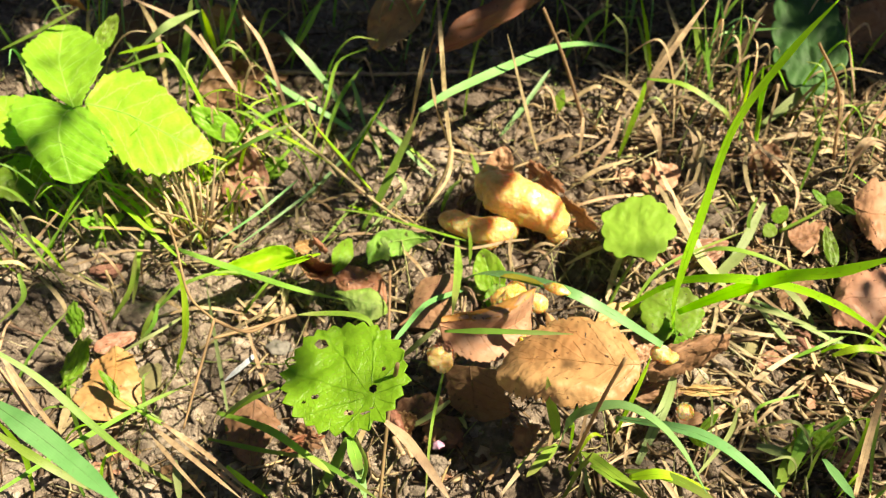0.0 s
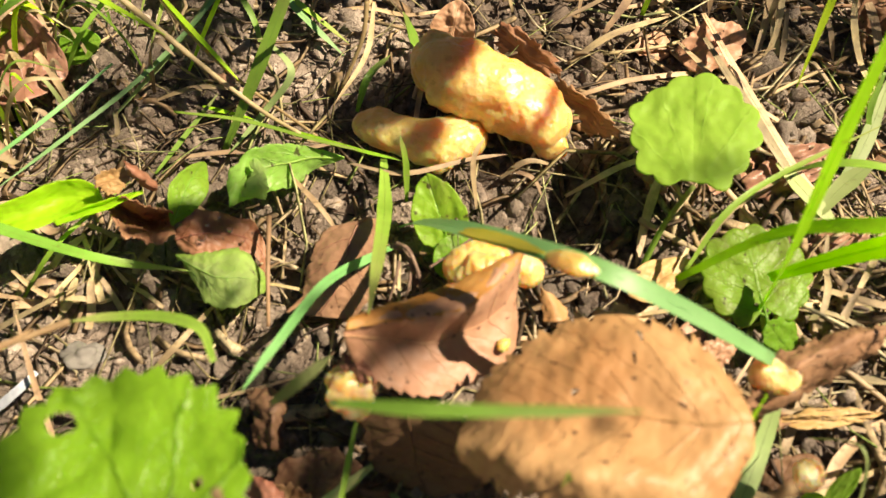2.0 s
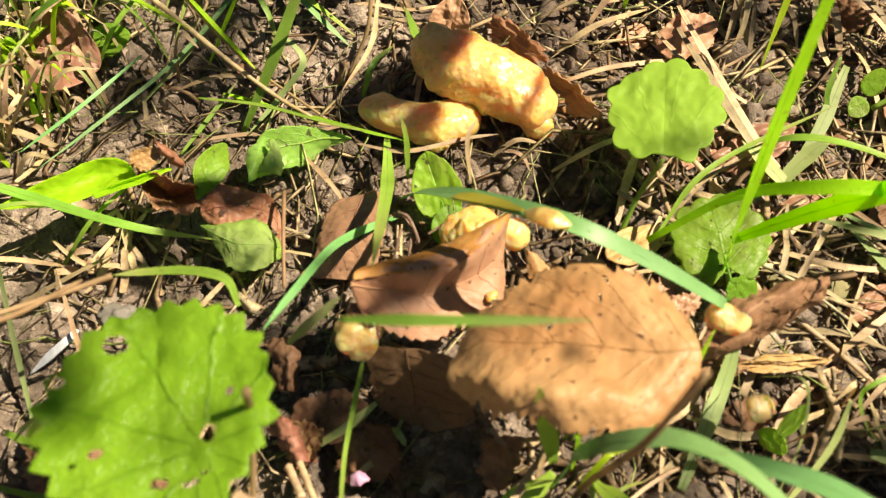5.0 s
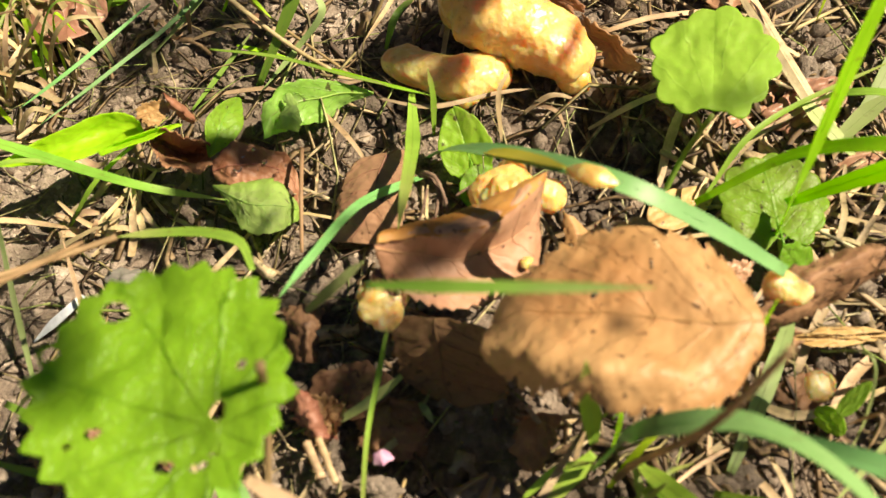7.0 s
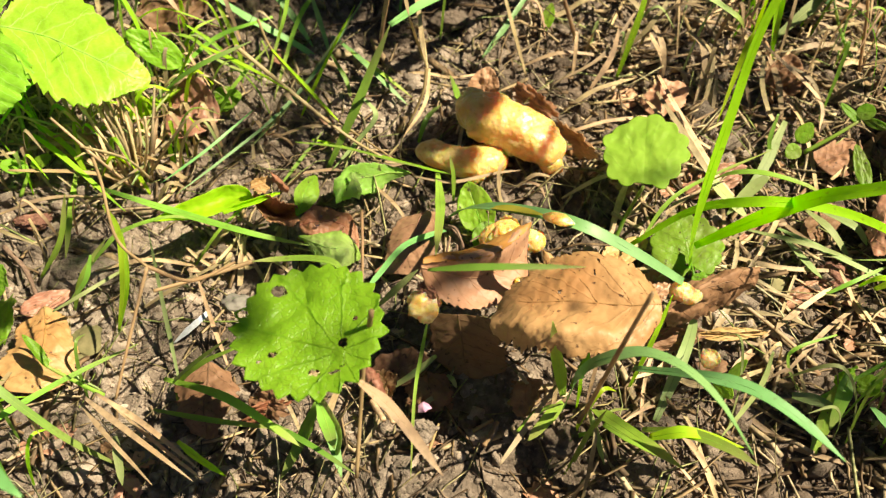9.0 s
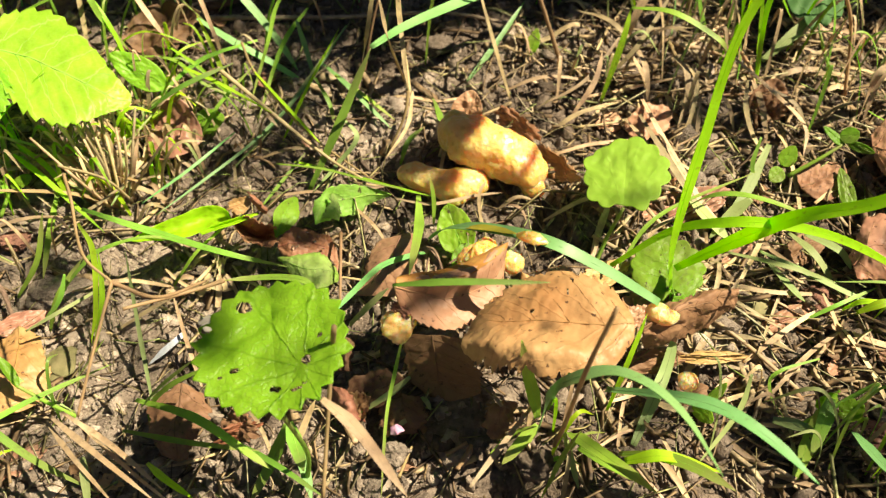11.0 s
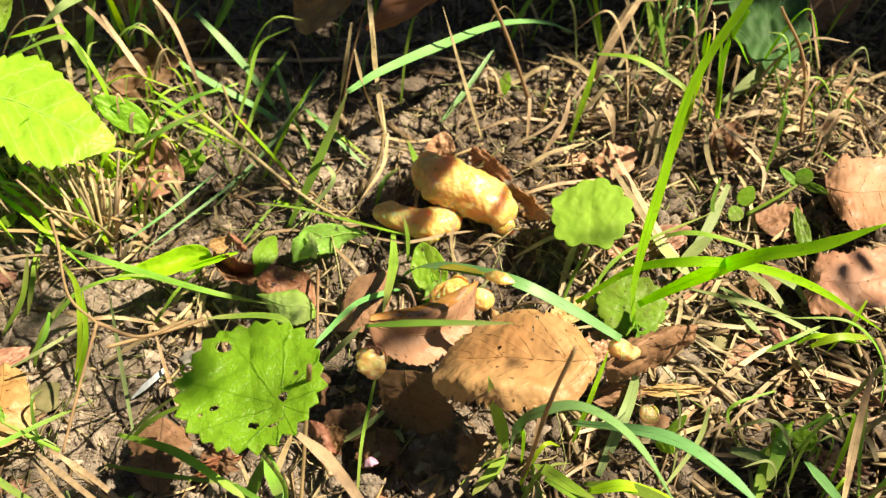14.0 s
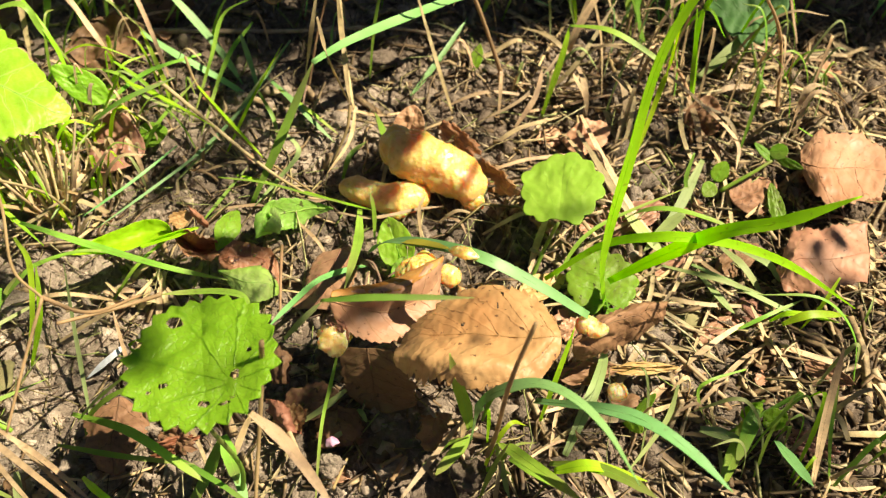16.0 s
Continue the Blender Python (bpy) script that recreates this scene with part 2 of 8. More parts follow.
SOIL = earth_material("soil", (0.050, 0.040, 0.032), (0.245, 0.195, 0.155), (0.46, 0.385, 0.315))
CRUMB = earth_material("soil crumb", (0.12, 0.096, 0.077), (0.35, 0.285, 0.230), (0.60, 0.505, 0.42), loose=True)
M = {
    "mustard": leaf_material("mustard leaf", (0.245, 0.425, 0.022), (0.37, 0.565, 0.045), (0.14, 0.31, 0.02), 0.40, 0.50, style="palm", relief=1.0, lines=3.4, spread=0.05, mesh=0.32, veining=0.36, hub=(-0.405, 0.328)),
    "clover": leaf_material("round leaf", (0.30, 0.48, 0.05), (0.40, 0.58, 0.085), (0.36, 0.54, 0.11), 0.55, 0.42, style="palm", lines=5.0, spread=0.05, veining=0.18, relief=0.3),
    "avens": leaf_material("avens leaf", (0.27, 0.50, 0.03), (0.40, 0.65, 0.06), (0.60, 0.78, 0.30), 0.42, 0.42, relief=0.35, spread=0.05, lines=3.0, veining=0.42),
    # lighter leaf green that holds the sun shining through in its colour
    "tongue": leaf_material("tongue leaf, sun in colour", (0.40, 0.62, 0.02), (0.52, 0.74, 0.04), (0.56, 0.76, 0.12), 0.45, 0.55, relief=0.25, spread=0.05, lines=1.5, veining=0.2),
    "worn": leaf_material("worn pale leaf", (0.30, 0.50, 0.08), (0.42, 0.62, 0.16), (0.46, 0.62, 0.22), 0.4, 0.45, spread=0.05, stain=(0.36, 0.44, 0.22)),
    "herb": leaf_material("herb leaf", (0.21, 0.40, 0.03), (0.33, 0.53, 0.06), (0.34, 0.52, 0.12), 0.42, 0.52, spread=0.22, stain=(0.20, 0.24, 0.06)),
    # much darker copy of the herb green: shade put into the colour
    "dull": leaf_material("leaf with shade in its colour", (0.06, 0.15, 0.04), (0.11, 0.24, 0.07), (0.16, 0.28, 0.10), 0.6, 0.3, spread=0.15),
    "tan": leaf_material("tan dead leaf", (0.46, 0.275, 0.105), (0.70, 0.475, 0.215), (0.36, 0.19, 0.075), 0.5, 0.15, (1.2, 0.9, 0.6), relief=0.4, stain=(0.36, 0.155, 0.04), spread=0.08, lines=3.0, edge=(0.34, 0.15, 0.045), veining=0.2, mesh=0.14, spot=0.42),
    "rosy": leaf_material("rosy brown dead leaf", (0.44, 0.23, 0.13), (0.62, 0.385, 0.245), (0.30, 0.13, 0.06), 0.5, 0.12, (1.2, 0.8, 0.6), relief=0.3, stain=(0.38, 0.165, 0.07), spread=0.06, lines=2.5, edge=(0.24, 0.10, 0.045), veining=0.14, mesh=0.14, spot=0.35),
    "amber": leaf_material("amber dead leaf", (0.42, 0.17, 0.04), (0.58, 0.29, 0.09), (0.30, 0.12, 0.03), 0.5, 0.25, (1.4, 0.9, 0.4), relief=0.3, stain=(0.62, 0.40, 0.14), spread=0.05, veining=0.1),
    "pink": leaf_material("pinkish dead leaf", (0.36, 0.18, 0.11), (0.53, 0.31, 0.21), (0.27, 0.12, 0.07), 0.40, 0.12, (1.2, 0.8, 0.6), relief=0.35, stain=(0.19, 0.08, 0.045), spread=0.18, lines=2.6, edge=(0.17, 0.065, 0.032), veining=0.25),
    "red": leaf_material("red-brown dead leaf", (0.24, 0.085, 0.045), (0.40, 0.18, 0.10), (0.36, 0.16, 0.08), 0.5, 0.1, (1.2, 0.7, 0.5), relief=0.35, stain=(0.40, 0.22, 0.14), spread=0.2, lines=2.6),
    "brown": leaf_material("brown dead leaf", (0.20, 0.102, 0.05), (0.38, 0.225, 0.12), (0.14, 0.07, 0.04), 0.65, 0.1, (1.2, 0.8, 0.6), relief=0.45, stain=(0.09, 0.045, 0.025), spread=0.3, lines=2.6, edge=(0.11, 0.05, 0.022)),
    "grass": blade_material("green grass", (0.21, 0.39, 0.045), (0.36, 0.56, 0.10), tip=(0.34, 0.42, 0.12)),
    # two brighter copies of the green grass: sunlight put into their colour
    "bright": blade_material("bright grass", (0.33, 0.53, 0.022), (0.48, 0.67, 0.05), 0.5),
    "sunlit": blade_material("yellow-green grass, sun in colour", (0.42, 0.62, 0.018), (0.56, 0.75, 0.04), 0.55, spread=0.04),
    "blue": blade_material("blue-green grass", (0.19, 0.43, 0.13), (0.31, 0.58, 0.23), 0.3, (1.3, 1.5, 0.9)),
    "slimed": blade_material("slime-wet grass", (0.34, 0.42, 0.03), (0.62, 0.54, 0.08), 0.3, (1.4, 1.3, 0.6), 0.25, spread=0.0),
    "pale": blade_material("pale fading grass", (0.30, 0.40, 0.14), (0.46, 0.54, 0.24), 0.35, (1.3, 1.4, 0.9), 0.55),
    "dry": blade_material("dry grass", (0.50, 0.36, 0.18), (0.78, 0.63, 0.39), 0.25, (1.1, 1.0, 0.8), 0.6, spread=0.38, soil=0.6),
    "stalk": blade_material("brown dry stalk", (0.34, 0.22, 0.11), (0.56, 0.39, 0.21), 0.3, (1.1, 1.0, 0.8), 0.65, spread=0.2),
}
FLESH = flesh_material("yellow slime mould", (0.80, 0.43, 0.12), (0.88, 0.57, 0.21), (0.93, 0.71, 0.36))
CREAM = flesh_material("cream slime mould", (0.83, 0.50, 0.18), (0.88, 0.63, 0.32), (0.92, 0.76, 0.50))
STRAW = straw_stuff_material("straw litter", ((0.0, (0.12, 0.075, 0.04)), (0.35, (0.32, 0.21, 0.11)), (0.7, (0.54, 0.40, 0.22)), (1.0, (0.74, 0.60, 0.38))))
THREAD = straw_stuff_material("fine grass threads", ((0.0, (0.20, 0.16, 0.07)), (0.35, (0.45, 0.38, 0.17)), (0.65, (0.62, 0.54, 0.30)), (0.85, (0.30, 0.42, 0.08)), (1.0, (0.70, 0.62, 0.40))))
ROOT = straw_stuff_material("rootlets", ((0.0, (0.07, 0.045, 0.03)), (0.5, (0.16, 0.10, 0.065)), (1.0, (0.34, 0.25, 0.16))))
STONE_GREY = plain_material("grey stone", (0.17, 0.16, 0.14), (0.24, 0.225, 0.20), 0.8, 200, 0.12)
STONE_GREEN = plain_material("mossy stone", (0.15, 0.15, 0.06), (0.30, 0.26, 0.13), 0.85, 120, 0.3)
CLOD = plain_material("reddish clod", (0.16, 0.07, 0.05), (0.34, 0.17, 0.12), 0.9, 500, 0.9)
TWIG = plain_material("bark twig", (0.12, 0.07, 0.05), (0.30, 0.20, 0.14), 0.8, 350, 0.8)
PALE_TWIG = plain_material("weathered twig", (0.25, 0.18, 0.12), (0.45, 0.35, 0.25), 0.8, 300, 0.7)
WHITE = plain_material("white feather", (0.52, 0.57, 0.64), (0.68, 0.73, 0.80), 0.6, 600, 0.3)
VIOLET = plain_material("violet petal", (0.45, 0.20, 0.36), (0.70, 0.48, 0.60), 0.6, 300, 0.3)
WATER = plain_material("clear water", (0.95, 0.96, 0.97), (1.0, 1.0, 1.0), 0.05, 100, 0.0)
WATER.node_tree.nodes["Principled BSDF"].inputs["Transmission Weight"].default_value = 1.0
WATER.node_tree.nodes["Principled BSDF"].inputs["IOR"].default_value = 1.33
BARK = plain_material("tree bark", (0.06, 0.045, 0.03), (0.16, 0.12, 0.09), 0.9, 30, 1.0)
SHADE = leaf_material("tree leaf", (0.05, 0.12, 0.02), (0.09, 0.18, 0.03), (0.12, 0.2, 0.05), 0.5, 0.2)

# ---- ground shape ----


def ground_z(x, y):
    """Gentle lie of the soil: rises away, dips at the left, swells near the pile of leaves."""
    def swell(cx, cy, r):
        return np.exp(-((x - cx) ** 2 + (y - cy) ** 2) / r ** 2)
    slope = 0.07 * np.tanh((y - 0.28) / 0.6) * 0.6
    return slope - 0.020 * swell(0.038, 0.160, 0.020) - 0.018 * swell(-0.11, 0.235, 0.08) + 0.014 * swell(0.03, 0.16, 0.06) + 0.012 * swell(0.20, 0.31, 0.09)


def mesh_object(name, verts, faces, mat, parent=None, label="", smooth=True, uv=None):
    me = bpy.data.meshes.new(name)
    me.from_pydata([tuple(v) for v in verts], [], faces)
    if uv is not None:
        layer = me.uv_layers.new(name="UVMap")
        idx = np.empty(len(me.loops), dtype=np.int32)
        me.loops.foreach_get("vertex_index", idx)
        layer.data.foreach_set("uv", np.asarray(uv, dtype=np.float32)[idx].ravel())
    if smooth:
        me.polygons.foreach_set("use_smooth", [True] * len(me.polygons))
    me.materials.append(mat)
    me.update()
    ob = new(name, me)
    if parent is not None:
        ob.parent = parent
    if label:
        ob["label"] = label
    return ob


def lumps(x, y, size, seed):
    """Cheap value noise on arrays."""
    gx, gy = x / size, y / size
    ix, iy = np.floor(gx), np.floor(gy)
    fx, fy = gx - ix, gy - iy
    fx, fy = fx * fx * (3 - 2 * fx), fy * fy * (3 - 2 * fy)

    def rnd(i, j):
        s = np.sin(i * 127.1 + j * 311.7 + seed * 74.7) * 43758.5453
        return s - np.floor(s)
    return (rnd(ix, iy) * (1 - fx) + rnd(ix + 1, iy) * fx) * (1 - fy) + (rnd(ix, iy + 1) * (1 - fx) + rnd(ix + 1, iy + 1) * fx) * fy


def soil_height(x, y):
    n = 0.55 * lumps(x, y, 0.045, 1) + 0.30 * lumps(x, y, 0.017, 2) + 0.20 * np.abs(2 * lumps(x, y, 0.009, 3) - 1) + 0.14 * lumps(x, y, 0.004, 4)
    return ground_z(x, y) + 0.014 * (n - 0.55) - 0.002


def spread_axis(lo, hi, step, reach):
    core = np.arange(lo, hi + step / 2, step)
    out = step * np.cumsum(1.28 ** np.arange(1, 48))
    out = out[out < reach]
    return np.concatenate([(lo - out)[::-1], core, hi + out])


def build_ground():
    xs, ys = spread_axis(-0.36, 0.38, 0.0022, 160), spread_axis(0.02, 0.66, 0.0022, 160)
    X, Y = np.meshgrid(xs, ys)
    Z = soil_height(X, Y)
    verts = np.stack([X.ravel(), Y.ravel(), Z.ravel()], 1)
    w, hgt = len(xs), len(ys)
    i = (np.arange(hgt - 1)[:, None] * w + np.arange(w - 1)[None, :]).ravel()
    faces = np.stack([i, i + 1, i + w + 1, i + w], 1).tolist()
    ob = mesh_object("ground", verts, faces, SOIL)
    tagged(ob, "dark crumbly garden soil with a rough surface", "ground", kind="structure")


build_ground()

# ---- makers ----


def smooth_path(pts, count):
    """Catmull-Rom through the points, evenly spaced in parameter."""
    p = np.array([tuple(q) for q in pts], dtype=float)
    p = np.vstack([2 * p[0] - p[1], p, 2 * p[-1] - p[-2]])
    out = []
    segs = len(p) - 3
    for k in range(count + 1):
        u = k / count * segs
        i = min(int(u), segs - 1)
        f = u - i
        a, b, c, d = p[i:i + 4]
        out.append(0.5 * (2 * b + (c - a) * f + (2 * a - 5 * b + 4 * c - d) * f ** 2 + (3 * b - a - 3 * c + d) * f ** 3))
    return np.array(out)


def ribbon(pts, width, count=14, fold=0.14, twist=0.0, taper=(0.75, 1.0, 0.08), facing=(0.08, -0.22, 0.97)):
    """A grass blade: a V-shaped closed section along a curve. Returns verts, faces, uv."""
    c = smooth_path(pts, count)
    t = np.gradient(c, axis=0)
    t /= np.linalg.norm(t, axis=1)[:, None] + 1e-9
    up = np.array(facing)
    verts, uv, faces = [], [], []
    for k in range(count + 1):
        u = k / count
        side = np.cross(t[k], up)
        side /= np.linalg.norm(side) + 1e-9
        nrm = np.cross(side, t[k])
        ang = twist * u
        s = side * math.cos(ang) + nrm * math.sin(ang)
        n = nrm * math.cos(ang) - side * math.sin(ang)
        w = width * 0.5 * (np.interp(u, (0, 0.35, 0.8, 1), (taper[0], taper[1], 0.72 * taper[1] + 0.28 * taper[2], taper[2])))
        d = fold * w
        th = n * (0.00012 + 0.03 * w)
        left, right = -s * w + n * d, s * w + n * d
        for off, v in ((left, 0.0), (n * 0.0, 0.5), (right, 1.0), (right - th, 1.0), (-th * 1.6, 0.5), (left - th, 0.0), (left, 0.0), (left - th, 0.0), (right, 1.0), (right - th, 1.0)):
            verts.append(c[k] + off)
            uv.append((u, v))
    for k in range(count):
        a, b = 10 * k, 10 * k + 10
        for i, j in ((0, 1), (1, 2), (3, 4), (4, 5), (7, 6), (8, 9)):
            faces.append((a + i, a + j, b + j, b + i))
    e = 10 * count
    faces.append((0, 5, 4, 3, 2, 1))
    faces.append((e, e + 1, e + 2, e + 3, e + 4, e + 5))
    return verts, faces, uv


def tube(pts, radius, count=14, sides=7, taper=(1.0, 0.7), flat=1.0, knobs=0.0, seed=0):
    c = smooth_path(pts, count)
    t = np.gradient(c, axis=0)
    t /= np.linalg.norm(t, axis=1)[:, None] + 1e-9
    rng = random.Random(seed)
    verts, uv, faces = [], [], []
    for k in range(count + 1):
        u = k / count
        side = np.cross(t[k], (0.13, -0.31, 0.94))
        side /= np.linalg.norm(side) + 1e-9
        nrm = np.cross(side, t[k])
        r = radius * (taper[0] + (taper[1] - taper[0]) * u) * (1 + knobs * (rng.random() - 0.5))
        for i in range(sides):
            a = 2 * math.pi * i / sides
            verts.append(c[k] + side * math.cos(a) * r + nrm * math.sin(a) * r * flat)
            uv.append((u, i / sides))
    for k in range(count):
        for i in range(sides):
            j = (i + 1) % sides
            faces.append((k * sides + i, k * sides + j, (k + 1) * sides + j, (k + 1) * sides + i))
    faces.append(tuple(reversed(range(sides))))
    faces.append(tuple(count * sides + i for i in range(sides)))
    return verts, faces, uv


GRASS_LABELS = {
    "grass": ("green grass blade growing from the soil", "grass"),
    "bright": ("yellow-green grass blade, colour brightened for sun shining through", "grass"),
    "sunlit": ("brilliant yellow-green grass blade, sunlight put into its colour", "grass"),
    "blue": ("blue-green grass blade arching over the soil", "grass"),
    "pale": ("pale fading grass blade lying on the litter", "grass"),
    "dry": ("dry straw-coloured grass blade", "dry grass"),
    "stalk": ("thin brown dried plant stalk", "stalk"),
}


def grass(kind, mm, *pts, fold=0.16, twist=None, tip=0.08, label="", group="", facing=(0.08, -0.22, 0.97)):
    if twist is None:
        twist = ((mm * 977.0 + pts[0][0] * 7919.0) % 1.0 - 0.5) * 1.3
    v, f, uv = ribbon(pts, mm / 1000, 10 + 4 * len(pts), fold, twist, (0.45, 1.0, tip), facing)
    name = "dry_grass" if kind == "dry" else "grass"
    ob = mesh_object(name, v, f, M[kind], uv=uv)
    if mm > 2.2:
        c = smooth_path(pts, 24)[:-2]
        tv, tf, tuv = tube(c[::3], mm * 0.000028, 20, 5, (1.0, 0.3))
        mesh_object("midrib", tv, tf, M[kind], ob, uv=tuv)
    base = GRASS_LABELS[kind]
    return tagged(ob, label or base[0], base[1], group or base[1] + " blades")


def stem(kind, mm, *pts, label="", name="dry_stalk", category="stalk", knobs=0.15, end=0.7):
    v, f, uv = tube(pts, mm / 2000, 8 + 4 * len(pts), 7, (1.0, end), 1.0, knobs, len(pts))
    ob = mesh_object(name, v, f, M[kind] if kind in M else kind, uv=uv)
    return tagged(ob, label or GRASS_LABELS.get(kind, ("thin stalk", ""))[0], category, category + " pieces")


def outline(shape, s):
    """Leaf outlines in units of half the length (a) and half the width (b); s runs round once, tip at 0, base at a half."""
    t = 2 * math.pi * s
    a, b = math.cos(t), math.sin(t)
    if shape == "ovate":
        return a, b * (1.0 - 0.22 * a) * abs(math.sin(t)) ** 0.15
    if shape == "lance":
        return a, b * (1.0 - 0.15 * a) * abs(math.sin(t)) ** 0.55
    if shape == "kidney":
        r = 1 - 0.42 * math.exp(-((s - 0.5) / 0.035) ** 2)
        return a * r, b * r
    if shape == "cordate":
        r = 1 - 0.13 * math.exp(-((s - 0.5) / 0.045) ** 2) + 0.03 * math.sin(5 * t + 0.6)
        return a * r, b * r * (1.0 + 0.06 * a)
    if shape == "wedge":
        r = 1.0 - 0.10 * math.exp(-((s - 0.5) / 0.12) ** 2)
        return a * r, b * r * (1.0 + 0.22 * a)
    if shape == "shred":
        r = 0.85 + 0.10 * math.sin(3 * t + 0.7) + 0.06 * math.sin(11 * t) + 0.05 * math.sin(23 * t + 1.0)
        return a * r, b * r
    if shape == "crumple":
        r = 0.88 + 0.09 * math.sin(2 * t + 1.1) + 0.06 * math.sin(5 * t + 0.4) + 0.035 * math.sin(9 * t + 2.0) + 0.02 * math.sin(21 * t)
        return a * r, b * r
    return a, b


def leaf_mesh(base, tip, side, shape="ovate", teeth=0, depth=0.05, saw=True, bend=0.0, cup=0.0, wave=0.04, ripple=7.0, holes=(), rings=16, spokes=96, seed=1, thick=0.0003, crease=0.02, droop=0.0, curl=0.0, puff=0.0):
    """A closed thin leaf between base and tip, as wide as side says. Returns verts, faces, uv, and a function from (a, b) to the surface."""
    base, tip, side = (np.array(p, dtype=float) for p in (base, tip, side))
    mid = (base + tip) / 2
    ax = (tip - base) / 2
    half_l = np.linalg.norm(ax)
    e1 = ax / half_l
    sv = side - mid
    sv = sv - e1 * np.dot(sv, e1)
    half_w = np.linalg.norm(sv)
    e2 = sv / half_w
    e3 = np.cross(e1, e2)
    if e3[2] < 0:
        e3 = -e3
    def place(a, b):
        n = noise.fractal(Vector((a * ripple * 0.25 + seed * 3.1, b * ripple * 0.25, seed * 1.7)), 0.9, 2.0, 3)
        h = half_l * (bend * (1 - a * a) + wave * n - crease * math.exp(-abs(b) * 9) - droop * max(0, a) ** 2)
        w = b
        up = half_w * cup * b * b
        if puff:
            up += half_w * puff * abs(math.sin(math.pi * (a * 2.6 + abs(b) * 0.9 + 0.2))) * min(1.0, abs(b) * 2.5)
        if curl:
            ang = curl * b
            w = math.sin(ang) / curl
            up += half_w * (1 - math.cos(ang)) / abs(curl)
        return mid + e1 * (half_l * a) + e2 * (half_w * w) + e3 * (h + up)
    verts, uv, faces = [], [], []
    rng = random.Random(seed)
    jit = [rng.uniform(-1, 1) for _ in range(max(teeth, 1) + 1)]
    ring_pts = []
    for j in range(spokes):
        s = j / spokes
        a, b = outline(shape, s)
        if teeth:
            f = (s * teeth) % 1.0
            k = int(s * teeth)
            tooth = (1 - abs(2 * f - 1) if saw == "point" else f if saw else math.sin(math.pi * f)) * (1 + 0.4 * jit[k % len(jit)])
            r = 1 - depth + depth * tooth
            a, b = a * r, b * r
        ring_pts.append((a, b))
    off = e3 * thick
    for layer in (0, 1):
        verts.append(place(0, 0) - off * layer)
        uv.append((0, 0))
        for i in range(1, rings + 1):
            q = (i / rings) ** 0.85
            for a, b in ring_pts:
                verts.append(place(a * q, b * q) - off * layer)
                uv.append((a * q, b * q))
    per = 1 + rings * spokes

    def holed(a, b):
        for ha, hb, hr, hs in holes:
            wob = 1 + 0.35 * noise.noise(Vector((a * 9, b * 9, seed)))
            if ((a - ha) / (hr * hs)) ** 2 + ((b - hb) / hr) ** 2 < wob:
                return True
        return False
    for i in range(rings):
        for j in range(spokes):
            k = (j + 1) % spokes
            if i == 0:
                top = (0, 1 + j, 1 + k)
            else:
                r0, r1 = 1 + (i - 1) * spokes, 1 + i * spokes
                top = (r0 + j, r1 + j, r1 + k, r0 + k)
            if holes:
                ca = sum(uv[q][0] for q in top) / len(top)
                cb = sum(uv[q][1] for q in top) / len(top)
                if holed(ca, cb):
                    continue
            faces.append(top)
            faces.append(tuple(per + q for q in reversed(top)))
    r = 1 + (rings - 1) * spokes
    for j in range(spokes):
        k = (j + 1) % spokes
        faces.append((r + j, per + r + j, per + r + k, r + k))
    return verts, faces, uv, place, e3


def leaf(kind, base, tip, side, label, name="leaf", category="leaf", group="", petiole=None, midrib=True, laterals=0, mm=1.0, **shape):
    """A leaf thing: blade, midrib, side veins and, where given, a petiole down to a point."""
    v, f, uv, place, e3 = leaf_mesh(base, tip, side, **shape)
    root = new(name)
    root.location = base
    tagged(root, label, category, group)
    inv = np.array(base, dtype=float)
    blade = mesh_object("blade", np.array(v) - inv, f, M[kind], root, uv=uv)
    if midrib:
        pts = [place(-0.96 + 0.3 * i, 0.0) - inv - e3 * 0.0002 for i in range(7)]
        tv, tf, tuv = tube(pts, mm * 0.00045, 18, 6, (1.0, 0.3))
        mesh_object("midrib", tv, tf, M[kind], root, uv=tuv)
    for i in range(laterals):
        a0 = -0.75 + 1.35 * i / laterals
        for sgn in (-1, 1):
            pts = [place(a0 + 0.34 * q, sgn * 0.72 * q * math.sqrt(max(0.05, 1 - (a0 + 0.3 * q) ** 2))) - inv - e3 * 0.00015 for q in (0.0, 0.35, 0.7, 1.0)]
            tv, tf, tuv = tube(pts, mm * 0.00028, 8, 5, (1.0, 0.3))
            mesh_object("side_vein", tv, tf, M[kind], blade, uv=tuv)
    if petiole:
        tv, tf, tuv = tube([np.array(p) - inv for p in petiole] + [place(-0.9, 0) - inv], mm * 0.0008, 14, 7, (1.1, 0.8))
        mesh_object("petiole", tv, tf, M["grass"] if kind in ("mustard", "clover", "avens", "herb", "dull") else M["stalk"], root, uv=tuv)
    return root


def across(points, v):
    """Catmull-Rom through the points along the first axis, at the parameters v from 0 to 1."""
    p = np.concatenate([2 * points[:1] - points[1:2], points, 2 * points[-1:] - points[-2:-1]])
    segs = len(points) - 1
    x = np.asarray(v) * segs
    i = np.clip(np.floor(x).astype(int), 0, segs - 1)
    f = (x - i).reshape((-1,) + (1,) * (points.ndim - 1))
    a, b, c, d = p[i], p[i + 1], p[i + 2], p[i + 3]
    return 0.5 * (2 * b + (c - a) * f + (2 * a - 5 * b + 4 * c - d) * f ** 2 + (3 * b - a - 3 * c + d) * f ** 3)


